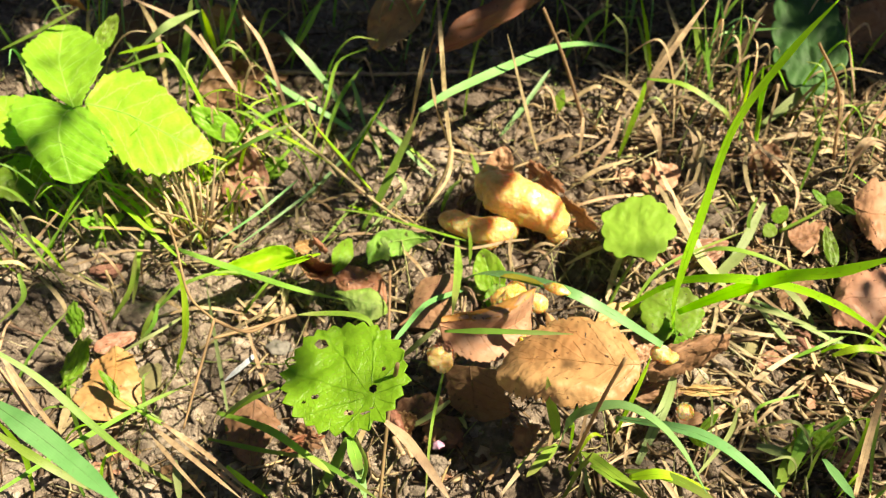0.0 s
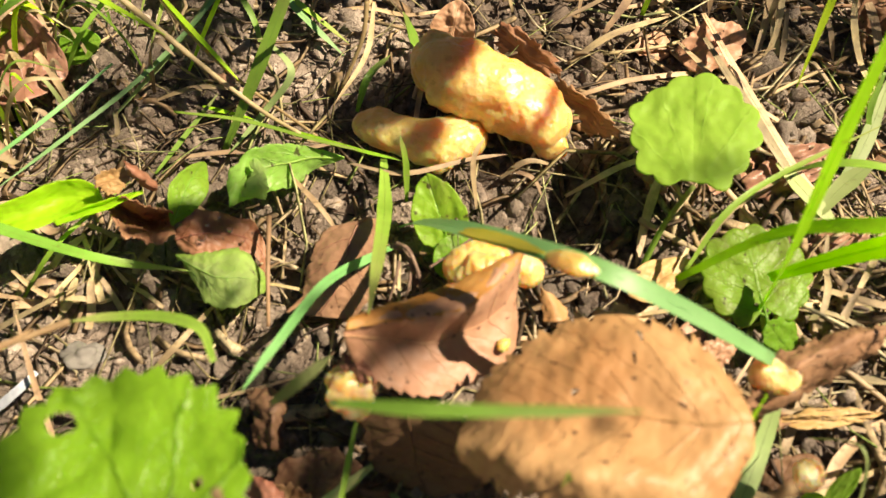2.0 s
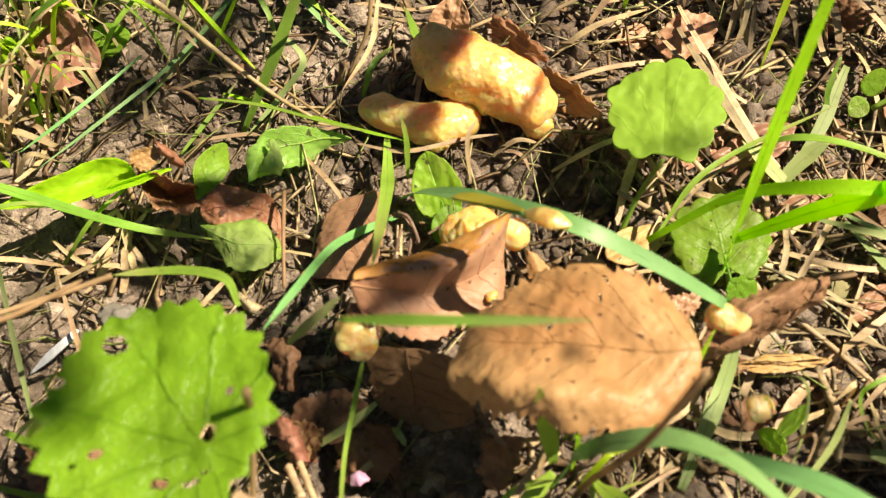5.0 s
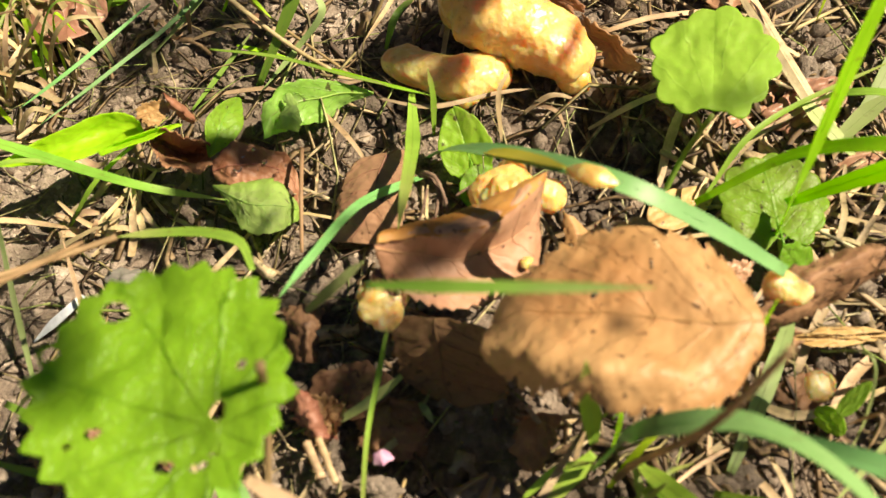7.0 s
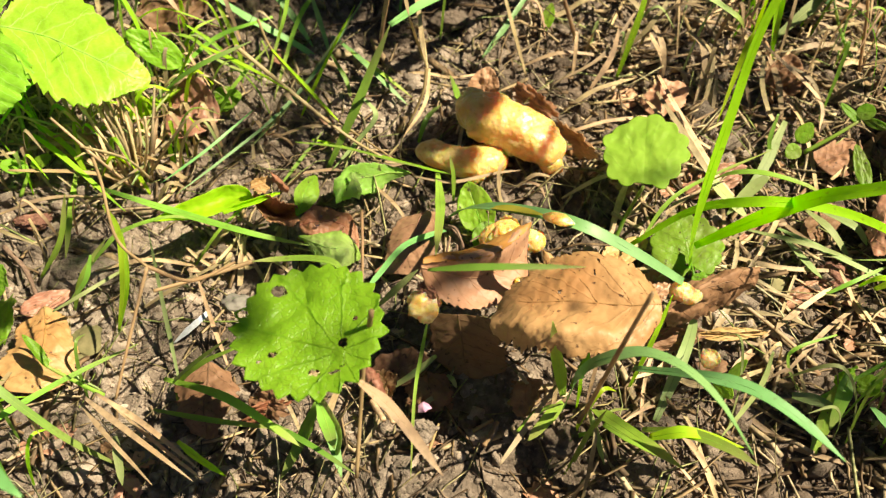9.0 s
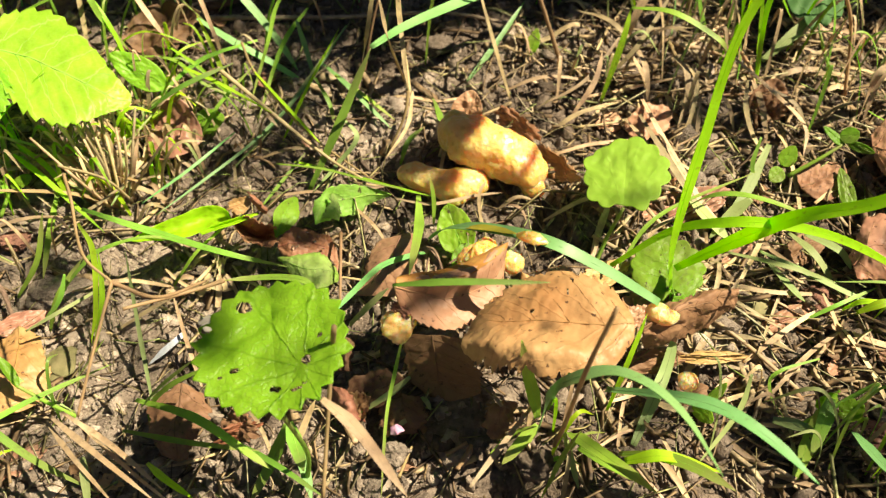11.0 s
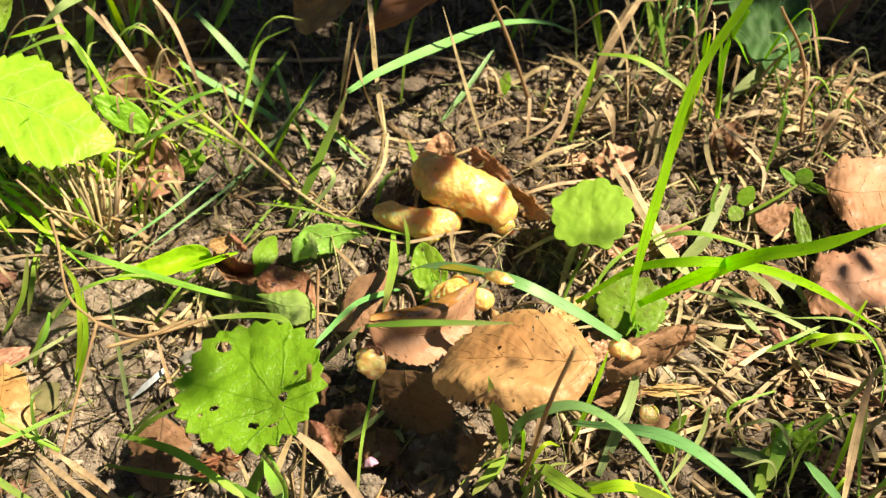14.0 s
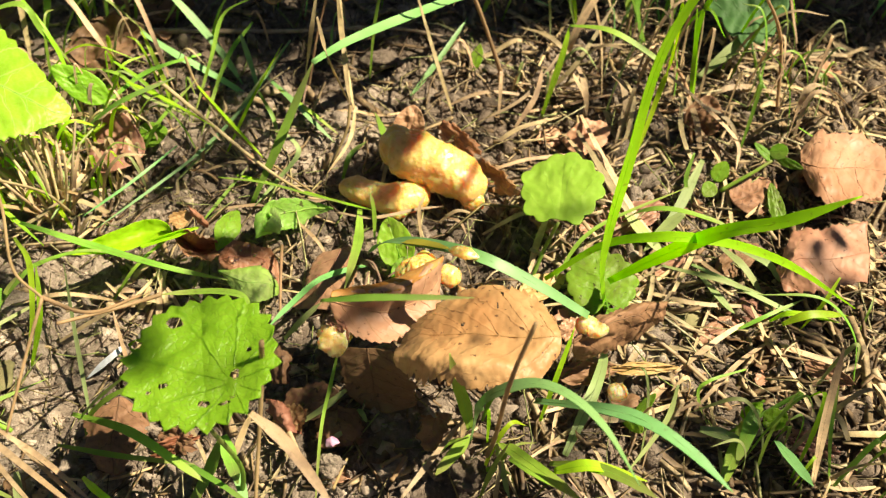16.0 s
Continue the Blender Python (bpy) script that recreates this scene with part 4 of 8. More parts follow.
draped('tan', (((0.0425, 0.2389, 0.0220), (0.0438, 0.2375, 0.0220), (0.0457, 0.2373, 0.0210)),
     ((0.0428, 0.2356, 0.0200), (0.0450, 0.2345, 0.0210), (0.0488, 0.2347, 0.0190)),
     ((0.0429, 0.2315, 0.0180), (0.0458, 0.2308, 0.0190), (0.0492, 0.2317, 0.0180))),
     'upright tan leaf fragment between slime and leaf', 'dead_leaf', 'dead leaf', 'dead leaf on the ground', wave=0.0006, ragged=0.08, nu=30, nv=20, seed=87)
leaf('mustard', (-0.0302, 0.1486, 0.0722), (-0.0374, 0.1927, 0.0732), (-0.0119, 0.1709, 0.0752),
     'broad toothed green leaf with small insect holes, on a stalk', 'leaf', 'leaf', 'green leaves', petiole=((-0.0321, 0.1703, -0.0036), (-0.0289, 0.1651, 0.0244)), midrib=False, shape="round", teeth=25, depth=0.10, saw="point", bend=0.02, cup=0.06, wave=0.06, puff=0.02, rings=44, spokes=250, holes=HOLES, seed=3)
leaf('clover', (0.0821, 0.2600, 0.0300), (0.0897, 0.2987, 0.0330), (0.1011, 0.2725, 0.0345),
     'round scalloped light green leaf on a thin stalk', 'leaf', 'leaf', 'green leaves', petiole=((0.0743, 0.2561, 0.0021), (0.0788, 0.2618, 0.0145)), midrib=False, shape="cordate", teeth=13, depth=0.09, saw=False, bend=0.02, cup=-0.05, wave=0.05, rings=26, spokes=192, seed=5)
draped('avens', (((-0.1688, 0.3363, 0.0530), (-0.1689, 0.3334, 0.0520), (-0.1665, 0.3302, 0.0520)),
     ((-0.1620, 0.3523, 0.0560), (-0.1545, 0.3317, 0.0500), (-0.1536, 0.3092, 0.0490)),
     ((-0.1454, 0.3550, 0.0550), (-0.1379, 0.3233, 0.0490), (-0.1424, 0.2971, 0.0450)),
     ((-0.1291, 0.3408, 0.0510), (-0.1239, 0.3162, 0.0470), (-0.1276, 0.2955, 0.0420)),
     ((-0.1142, 0.3227, 0.0460), (-0.1135, 0.3121, 0.0430), (-0.1172, 0.3050, 0.0400)),
     ((-0.1085, 0.3167, 0.0410), (-0.1079, 0.3140, 0.0400), (-0.1085, 0.3101, 0.0400))),
     'large bright green toothed leaflet of a wood avens', 'leaf', 'leaf', 'green leaves', teeth=15, depth=0.05, nu=90, nv=40, wave=0.0008, grain=0.012, puff=0.0006, veins=6, mm=1.2, seed=6)
draped('avens', (((-0.1770, 0.3323, 0.0520), (-0.1734, 0.3308, 0.0520), (-0.1699, 0.3325, 0.0520)),
     ((-0.1906, 0.3419, 0.0560), (-0.1825, 0.3485, 0.0510), (-0.1669, 0.3439, 0.0550)),
     ((-0.2052, 0.3606, 0.0580), (-0.1902, 0.3669, 0.0520), (-0.1647, 0.3628, 0.0580)),
     ((-0.2047, 0.3781, 0.0560), (-0.1937, 0.3856, 0.0530), (-0.1761, 0.3805, 0.0560)),
     ((-0.1999, 0.3922, 0.0530), (-0.1954, 0.3958, 0.0520), (-0.1888, 0.3936, 0.0530))),
     'large bright green toothed leaflet of a wood avens', 'leaf', 'leaf', 'green leaves', teeth=12, depth=0.045, nu=80, nv=40, wave=0.0008, grain=0.012, puff=0.0005, veins=5, mm=1.2, seed=7)
draped('avens', (((-0.1776, 0.3335, 0.0510), (-0.1729, 0.3328, 0.0510), (-0.1673, 0.3314, 0.0510)),
     ((-0.1995, 0.3416, 0.0500), (-0.1787, 0.3281, 0.0490), (-0.1539, 0.3174, 0.0520)),
     ((-0.2062, 0.3309, 0.0460), (-0.1768, 0.3147, 0.0470), (-0.1492, 0.3078, 0.0480)),
     ((-0.1905, 0.3114, 0.0410), (-0.1718, 0.3029, 0.0440), (-0.1531, 0.3008, 0.0430)),
     ((-0.1770, 0.2970, 0.0380), (-0.1679, 0.2943, 0.0380), (-0.1619, 0.2973, 0.0380))),
     'large bright green toothed leaflet of a wood avens', 'leaf', 'leaf', 'green leaves', teeth=12, depth=0.045, nu=80, nv=40, wave=0.0009, grain=0.012, puff=0.0006, veins=5, mm=1.2, seed=8, petiole=((-0.1646, 0.3048, -0.0005), (-0.1659, 0.3161, 0.0266)))
leaf('avens', (-0.1932, 0.3274, 0.0337), (-0.2216, 0.3498, 0.0405), (-0.2107, 0.3220, 0.0338),
     'large bright green toothed leaflet of a wood avens', 'leaf', 'leaf', 'green leaves', shape="ovate", teeth=18, depth=0.09, wave=0.06, rings=16, spokes=144, seed=9)
leaf('herb', (-0.1933, 0.3250, 0.0194), (-0.2135, 0.3062, 0.0183), (-0.2006, 0.3022, 0.0131),
     'green herb leaf in the shade of larger leaves', 'leaf', 'leaf', 'green leaves', shape="ovate", teeth=14, depth=0.1, wave=0.08, rings=14, spokes=112, seed=10)
leaf('avens', (-0.1036, 0.3455, 0.0219), (-0.1260, 0.3520, 0.0350), (-0.1090, 0.3519, 0.0309),
     'pale green herb leaf beside dry grass', 'leaf', 'leaf', 'green leaves', shape="ovate", wave=0.07, bend=0.1, seed=11)
leaf('herb', (-0.1775, 0.3795, 0.0466), (-0.1677, 0.3976, 0.0580), (-0.1694, 0.3859, 0.0490),
     'small green leaf at the edge of dry grass', 'leaf', 'leaf', 'green leaves', shape="ovate", teeth=9, depth=0.08, wave=0.08, seed=12)
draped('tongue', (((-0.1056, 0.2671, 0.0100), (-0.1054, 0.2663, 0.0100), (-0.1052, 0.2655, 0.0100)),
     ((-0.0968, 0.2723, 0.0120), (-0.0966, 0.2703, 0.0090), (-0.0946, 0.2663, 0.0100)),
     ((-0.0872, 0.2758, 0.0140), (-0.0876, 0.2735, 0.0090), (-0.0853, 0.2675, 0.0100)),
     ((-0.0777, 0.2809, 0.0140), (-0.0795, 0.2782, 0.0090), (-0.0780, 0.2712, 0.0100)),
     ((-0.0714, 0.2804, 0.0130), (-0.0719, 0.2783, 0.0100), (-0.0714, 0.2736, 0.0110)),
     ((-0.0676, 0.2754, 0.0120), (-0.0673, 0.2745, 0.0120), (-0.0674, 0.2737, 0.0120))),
     'bright green tongue-shaped leaf, sunlight put into its colour', 'leaf', 'leaf', 'green leaves', wave=0.0006, veins=0, seed=13)
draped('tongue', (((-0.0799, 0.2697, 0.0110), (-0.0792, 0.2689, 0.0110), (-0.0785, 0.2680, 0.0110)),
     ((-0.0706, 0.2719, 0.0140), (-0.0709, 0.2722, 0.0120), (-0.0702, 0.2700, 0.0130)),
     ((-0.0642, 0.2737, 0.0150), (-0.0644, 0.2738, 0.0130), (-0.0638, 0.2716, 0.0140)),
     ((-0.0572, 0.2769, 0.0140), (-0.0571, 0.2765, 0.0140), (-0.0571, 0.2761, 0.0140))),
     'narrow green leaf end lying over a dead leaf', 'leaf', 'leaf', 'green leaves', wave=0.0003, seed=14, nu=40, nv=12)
draped('herb', (((-0.0513, 0.2721, 0.0050), (-0.0509, 0.2719, 0.0050), (-0.0506, 0.2721, 0.0050)),
     ((-0.0520, 0.2771, 0.0070), (-0.0496, 0.2785, 0.0050), (-0.0461, 0.2780, 0.0030)),
     ((-0.0518, 0.2830, 0.0090), (-0.0479, 0.2852, 0.0060), (-0.0431, 0.2843, 0.0030)),
     ((-0.0480, 0.2889, 0.0090), (-0.0458, 0.2900, 0.0060), (-0.0435, 0.2903, 0.0030)),
     ((-0.0453, 0.2935, 0.0060), (-0.0448, 0.2941, 0.0050), (-0.0441, 0.2940, 0.0040))),
     'small oval green leaf with a smooth edge', 'leaf', 'leaf', 'green leaves', wave=0.0005, veins=3, mm=0.7, seed=15)
draped('worn', (((-0.0052, 0.2946, 0.0060), (-0.0052, 0.2942, 0.0060), (-0.0052, 0.2937, 0.0060)),
     ((-0.0122, 0.2951, 0.0090), (-0.0124, 0.2934, 0.0070), (-0.0131, 0.2925, 0.0030)),
     ((-0.0205, 0.2946, 0.0120), (-0.0209, 0.2917, 0.0070), (-0.0189, 0.2880, 0.0010)),
     ((-0.0294, 0.2914, 0.0140), (-0.0292, 0.2883, 0.0080), (-0.0262, 0.2841, 0.0030)),
     ((-0.0353, 0.2884, 0.0100), (-0.0330, 0.2817, 0.0110), (-0.0314, 0.2794, 0.0060)),
     ((-0.0366, 0.2834, 0.0090), (-0.0357, 0.2783, 0.0100), (-0.0349, 0.2735, 0.0100))),
     'broad pale green leaf with a ragged withered end', 'leaf', 'leaf', 'green leaves', teeth=7, depth=0.05, wave=0.0006, veins=4, ragged=0.05, seed=16)
draped('worn', (((-0.0304, 0.2870, 0.0130), (-0.0283, 0.2874, 0.0135), (-0.0261, 0.2856, 0.0130)),
     ((-0.0298, 0.2814, 0.0125), (-0.0273, 0.2801, 0.0140), (-0.0252, 0.2805, 0.0120)),
     ((-0.0329, 0.2776, 0.0100), (-0.0289, 0.2762, 0.0110), (-0.0259, 0.2776, 0.0080))),
     'curled back ragged end of a pale green leaf', 'leaf', 'leaf', 'green leaves', wave=0.0012, ragged=0.12, nu=30, nv=20, seed=17)
draped('worn', (((-0.0508, 0.2668, -0.0010), (-0.0504, 0.2662, -0.0010), (-0.0499, 0.2660, -0.0020)),
     ((-0.0445, 0.2653, 0.0010), (-0.0435, 0.2594, 0.0030), (-0.0447, 0.2569, 0.0000)),
     ((-0.0383, 0.2649, 0.0030), (-0.0369, 0.2542, 0.0060), (-0.0401, 0.2492, 0.0010)),
     ((-0.0325, 0.2669, 0.0010), (-0.0303, 0.2539, 0.0060), (-0.0332, 0.2464, 0.0030)),
     ((-0.0276, 0.2627, -0.0030), (-0.0265, 0.2574, -0.0010), (-0.0280, 0.2520, -0.0010)),
     ((-0.0260, 0.2587, -0.0040), (-0.0257, 0.2575, -0.0040), (-0.0262, 0.2564, -0.0040))),
     'rounded green leaf with yellowing edge', 'leaf', 'leaf', 'green leaves', teeth=9, depth=0.03, wave=0.0008, veins=4, mm=0.8, seed=18)
leaf('herb', (0.0238, 0.2630, 0.0028), (0.0171, 0.2800, 0.0154), (0.0134, 0.2704, 0.0065),
     'light green leaf among the straw', 'leaf', 'leaf', 'green leaves', shape="ovate", teeth=8, depth=0.06, cup=0.2, wave=0.06, seed=18)
leaf('herb', (0.0211, 0.2555, 0.0014), (0.0273, 0.2652, 0.0070), (0.0293, 0.2587, 0.0029),
     'small light green leaf close to the soil', 'leaf', 'leaf', 'green leaves', shape="round", wave=0.06, seed=19)
leaf('herb', (0.1005, 0.2320, 0.0111), (0.0982, 0.2594, 0.0172), (0.1133, 0.2462, 0.0158),
     'toothed green avens leaf under grass blades', 'leaf', 'leaf', 'green leaves', laterals=3, shape="kidney", teeth=13, depth=0.09, saw=False, cup=-0.05, wave=0.06, rings=18, spokes=156, seed=20)
leaf('herb', (0.1073, 0.2285, 0.0049), (0.0989, 0.2326, 0.0132), (0.0978, 0.2277, 0.0089),
     'small green leaf beside the dead leaves', 'leaf', 'leaf', 'green leaves', shape="ovate", teeth=8, depth=0.1, wave=0.08, seed=21)
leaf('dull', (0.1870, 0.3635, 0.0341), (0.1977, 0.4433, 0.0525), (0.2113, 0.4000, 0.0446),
     'large lobed green leaf, shade put into its dark colour', 'leaf', 'leaf', 'green leaves', petiole=((0.1974, 0.3467, 0.0168), (0.1921, 0.3597, 0.0243)), shape="wedge", teeth=12, depth=0.14, saw=False, wave=0.07, rings=18, spokes=144, seed=22)
leaf('herb', (-0.1619, 0.2967, 0.0086), (-0.1722, 0.2965, 0.0117), (-0.1663, 0.2929, 0.0094),
     'small two-leaved seedling with round green leaves', 'leaf', 'leaf', 'green leaves', petiole=((-0.1678, 0.2926, -0.0035), (-0.1631, 0.2978, 0.0050)), shape="round", wave=0.03, seed=23)
leaf('herb', (-0.1609, 0.2971, 0.0086), (-0.1525, 0.3003, 0.0124), (-0.1550, 0.2975, 0.0091),
     'small two-leaved seedling with round green leaves', 'leaf', 'leaf', 'green leaves', shape="round", wave=0.03, seed=24)
leaf('herb', (-0.0934, 0.3382, 0.0068), (-0.0793, 0.3391, 0.0103), (-0.0860, 0.3435, 0.0118),
     'small green leaf on the soil', 'leaf', 'leaf', 'green leaves', shape="ovate", wave=0.06, seed=25)
leaf('herb', (0.0597, 0.3832, 0.0097), (0.0641, 0.3953, 0.0175), (0.0645, 0.3871, 0.0140),
     'small upright green seedling leaf', 'leaf', 'leaf', 'green leaves', shape="lance", wave=0.03, seed=26)
leaf('herb', (0.1792, 0.2991, 0.0275), (0.1712, 0.3050, 0.0325), (0.1738, 0.3008, 0.0294),
     'green sprig leaf on a creeping stem', 'leaf', 'leaf', 'green leaves', petiole=((0.1578, 0.2932, 0.0162), (0.1695, 0.2957, 0.0235)), shape="ovate", wave=0.04, seed=27)
leaf('herb', (0.1778, 0.3027, 0.0298), (0.1837, 0.2991, 0.0328), (0.1813, 0.3039, 0.0331),
     'green sprig leaf on a creeping stem', 'leaf', 'leaf', 'green leaves', shape="round", wave=0.04, seed=28)
leaf('herb', (0.1800, 0.2995, 0.0286), (0.1911, 0.2951, 0.0266), (0.1855, 0.2978, 0.0297),
     'green sprig leaf on a creeping stem', 'leaf', 'leaf', 'green leaves', shape="lance", wave=0.04, seed=29)
leaf('herb', (0.1549, 0.2950, 0.0201), (0.1593, 0.2994, 0.0270), (0.1606, 0.2962, 0.0228),
     'green sprig leaf on a creeping stem', 'leaf', 'leaf', 'green leaves', shape="ovate", wave=0.04, seed=30)
leaf('herb', (0.1546, 0.2933, 0.0199), (0.1493, 0.2895, 0.0170), (0.1553, 0.2901, 0.0176),
     'green sprig leaf on a creeping stem', 'leaf', 'leaf', 'green leaves', shape="ovate", wave=0.04, seed=31)
leaf('herb', (0.1802, 0.2752, 0.0125), (0.1787, 0.2939, 0.0200), (0.1825, 0.2851, 0.0171),
     'pale green oval leaf on the soil', 'leaf', 'leaf', 'green leaves', shape="ovate", wave=0.04, seed=32)
leaf('clover', (0.1019, 0.1880, 0.0100), (0.1090, 0.1936, 0.0160), (0.1059, 0.1886, 0.0130),
     'small green seedling leaf in the straw', 'leaf', 'leaf', 'green leaves', shape="ovate", wave=0.05, seed=33)
leaf('avens', (0.1001, 0.1922, 0.0052), (0.1056, 0.1861, 0.0024), (0.1045, 0.1893, 0.0067),
     'small green seedling leaf in the straw', 'leaf', 'leaf', 'green leaves', shape="ovate", wave=0.05, seed=34)
leaf('herb', (0.1484, 0.1916, 0.0106), (0.1367, 0.1850, 0.0150), (0.1409, 0.1888, 0.0173),
     'curled pale green sprig leaf', 'leaf', 'leaf', 'green leaves', shape="ovate", teeth=7, depth=0.1, wave=0.15, cup=0.5, seed=35)
leaf('herb', (0.1450, 0.1815, 0.0126), (0.1528, 0.1842, 0.0168), (0.1505, 0.1794, 0.0143),
     'curled pale green sprig leaf', 'leaf', 'leaf', 'green leaves', petiole=((0.1373, 0.1870, -0.0019), (0.1630, 0.1954, 0.0112)), shape="ovate", teeth=7, depth=0.1, wave=0.15, cup=0.5, seed=36)
leaf('herb', (-0.1651, 0.2174, -0.0110), (-0.1541, 0.2370, 0.0037), (-0.1545, 0.2251, -0.0048),
     'feathery light green moss sprig', 'leaf', 'leaf', 'green leaves', shape="lance", teeth=9, depth=0.2, wave=0.15, seed=37)
leaf('herb', (-0.1648, 0.2422, -0.0078), (-0.1655, 0.2541, 0.0057), (-0.1600, 0.2461, -0.0003),
     'feathery light green moss sprig', 'leaf', 'leaf', 'green leaves', shape="lance", teeth=9, depth=0.2, wave=0.15, seed=38)
draped('tan', (((0.0676, 0.1930, 0.0600), (0.0683, 0.1893, 0.0600), (0.0685, 0.1858, 0.0600), (0.0680, 0.1829, 0.0590), (0.0668, 0.1800, 0.0580)),
     ((0.0638, 0.2058, 0.0560), (0.0620, 0.1943, 0.0600), (0.0613, 0.1854, 0.0600), (0.0595, 0.1770, 0.0600), (0.0576, 0.1695, 0.0560)),
     ((0.0519, 0.2154, 0.0530), (0.0497, 0.2009, 0.0580), (0.0490, 0.1889, 0.0575), (0.0462, 0.1758, 0.0610), (0.0458, 0.1690, 0.0550)),
     ((0.0372, 0.2128, 0.0470), (0.0374, 0.2005, 0.0530), (0.0372, 0.1919, 0.0545), (0.0342, 0.1799, 0.0590), (0.0334, 0.1741, 0.0520)),
     ((0.0258, 0.2057, 0.0430), (0.0266, 0.1993, 0.0480), (0.0271, 0.1944, 0.0505), (0.0255, 0.1846, 0.0535), (0.0257, 0.1793, 0.0460)),
     ((0.0210, 0.1942, 0.0460), (0.0197, 0.1918, 0.0470), (0.0188, 0.1895, 0.0480), (0.0184, 0.1882, 0.0470), (0.0191, 0.1865, 0.0450))),
     'large tan dead leaf with toothed edge resting on a leaf pile', 'dead_leaf', 'dead leaf', 'dead leaf on the ground', teeth=19, depth=0.06, nu=130, nv=60, wave=0.0011, grain=0.013, puff=0.0004, veins=5, mm=0.7, ragged=0.07, seed=40, holes=((0.12, -0.18, 0.030, 0.8), (-0.28, -0.62, 0.05, 0.25), (-0.24, -0.45, 0.035, 0.3)))
folded = draped('rosy', (((-0.0014, 0.2184, 0.0430), (-0.0019, 0.2163, 0.0440), (-0.0024, 0.2148, 0.0430), (-0.0021, 0.2145, 0.0390), (-0.0008, 0.2134, 0.0350)),
     ((0.0062, 0.2248, 0.0380), (0.0068, 0.2197, 0.0410), (0.0067, 0.2190, 0.0340), (0.0060, 0.2142, 0.0310), (0.0058, 0.2090, 0.0300)),
     ((0.0141, 0.2301, 0.0330), (0.0143, 0.2222, 0.0380), (0.0150, 0.2192, 0.0310), (0.0148, 0.2130, 0.0290), (0.0139, 0.2072, 0.0290)),
     ((0.0241, 0.2343, 0.0340), (0.0228, 0.2236, 0.0390), (0.0238, 0.2227, 0.0300), (0.0236, 0.2170, 0.0270), (0.0224, 0.2105, 0.0260)),
     ((0.0313, 0.2367, 0.0360), (0.0307, 0.2308, 0.0380), (0.0325, 0.2288, 0.0300), (0.0331, 0.2236, 0.0260), (0.0322, 0.2177, 0.0230)),
     ((0.0371, 0.2387, 0.0370), (0.0367, 0.2380, 0.0360), (0.0361, 0.2363, 0.0320), (0.0358, 0.2325, 0.0270), (0.0360, 0.2261, 0.0220))),
     'folded pinkish brown dead leaf with yellow slime spots', 'dead_leaf', 'dead leaf', 'dead leaf on the ground', teeth=13, depth=0.05, nu=90, nv=44, wave=0.0005, grain=0.008, puff=0.0003, veins=5, seed=41)
under = draped('amber', (((-0.0014, 0.2187, 0.0434), (-0.0016, 0.2173, 0.0447), (-0.0019, 0.2151, 0.0444)),
     ((0.0062, 0.2251, 0.0384), (0.0065, 0.2223, 0.0407), (0.0068, 0.2185, 0.0414)),
     ((0.0141, 0.2304, 0.0334), (0.0142, 0.2262, 0.0367), (0.0143, 0.2210, 0.0384)),
     ((0.0241, 0.2346, 0.0344), (0.0234, 0.2289, 0.0377), (0.0228, 0.2224, 0.0394)),
     ((0.0313, 0.2370, 0.0364), (0.0310, 0.2338, 0.0382), (0.0307, 0.2296, 0.0384)),
     ((0.0371, 0.2390, 0.0374), (0.0369, 0.2384, 0.0377), (0.0367, 0.2368, 0.0364))),
     'orange-brown margin', nu=60, nv=18, wave=0.0004, ragged=0.03, teeth=13, depth=0.08, seed=79)
margin = under.children[0]
margin.location = under.location - folded.location
margin.parent, margin.name, margin['label'] = folded, 'curled_margin', 'curled-over orange-brown leaf margin'
bpy.data.objects.remove(under)
draped('brown', (((0.0001, 0.2073, 0.0270), (0.0101, 0.2062, 0.0280), (0.0230, 0.1994, 0.0340)),
     ((-0.0001, 0.2039, 0.0200), (0.0107, 0.2019, 0.0220), (0.0244, 0.1964, 0.0280)),
     ((0.0015, 0.2019, 0.0110), (0.0119, 0.1985, 0.0130), (0.0268, 0.1946, 0.0190)),
     ((0.0067, 0.1985, 0.0040), (0.0140, 0.1957, 0.0040), (0.0268, 0.1941, 0.0100))),
     'dark brown dead leaf at the bottom of the pile', 'dead_leaf', 'dead leaf', 'dead leaf on the ground', teeth=12, depth=0.04, wave=0.0014, grain=0.012, veins=4, ragged=0.05, seed=42, holes=((-0.3, -0.35, 0.06, 0.6),))
draped('pink', (((-0.0021, 0.2736, 0.0040), (0.0017, 0.2727, 0.0060), (0.0058, 0.2720, 0.0060)),
     ((-0.0109, 0.2703, 0.0030), (-0.0027, 0.2651, 0.0080), (0.0053, 0.2614, 0.0100)),
     ((-0.0147, 0.2625, 0.0010), (-0.0050, 0.2563, 0.0080), (0.0049, 0.2517, 0.0100)),
     ((-0.0160, 0.2544, 0.0000), (-0.0067, 0.2492, 0.0060), (0.0028, 0.2465, 0.0060)),
     ((-0.0205, 0.2480, -0.0020), (-0.0118, 0.2447, 0.0010), (-0.0038, 0.2430, 0.0020))),
     'pinkish dead leaf lying flat on the soil', 'dead_leaf', 'dead leaf', 'dead leaf on the ground', wave=0.0012, grain=0.012, ragged=0.05, veins=4, teeth=10, depth=0.03, seed=43)
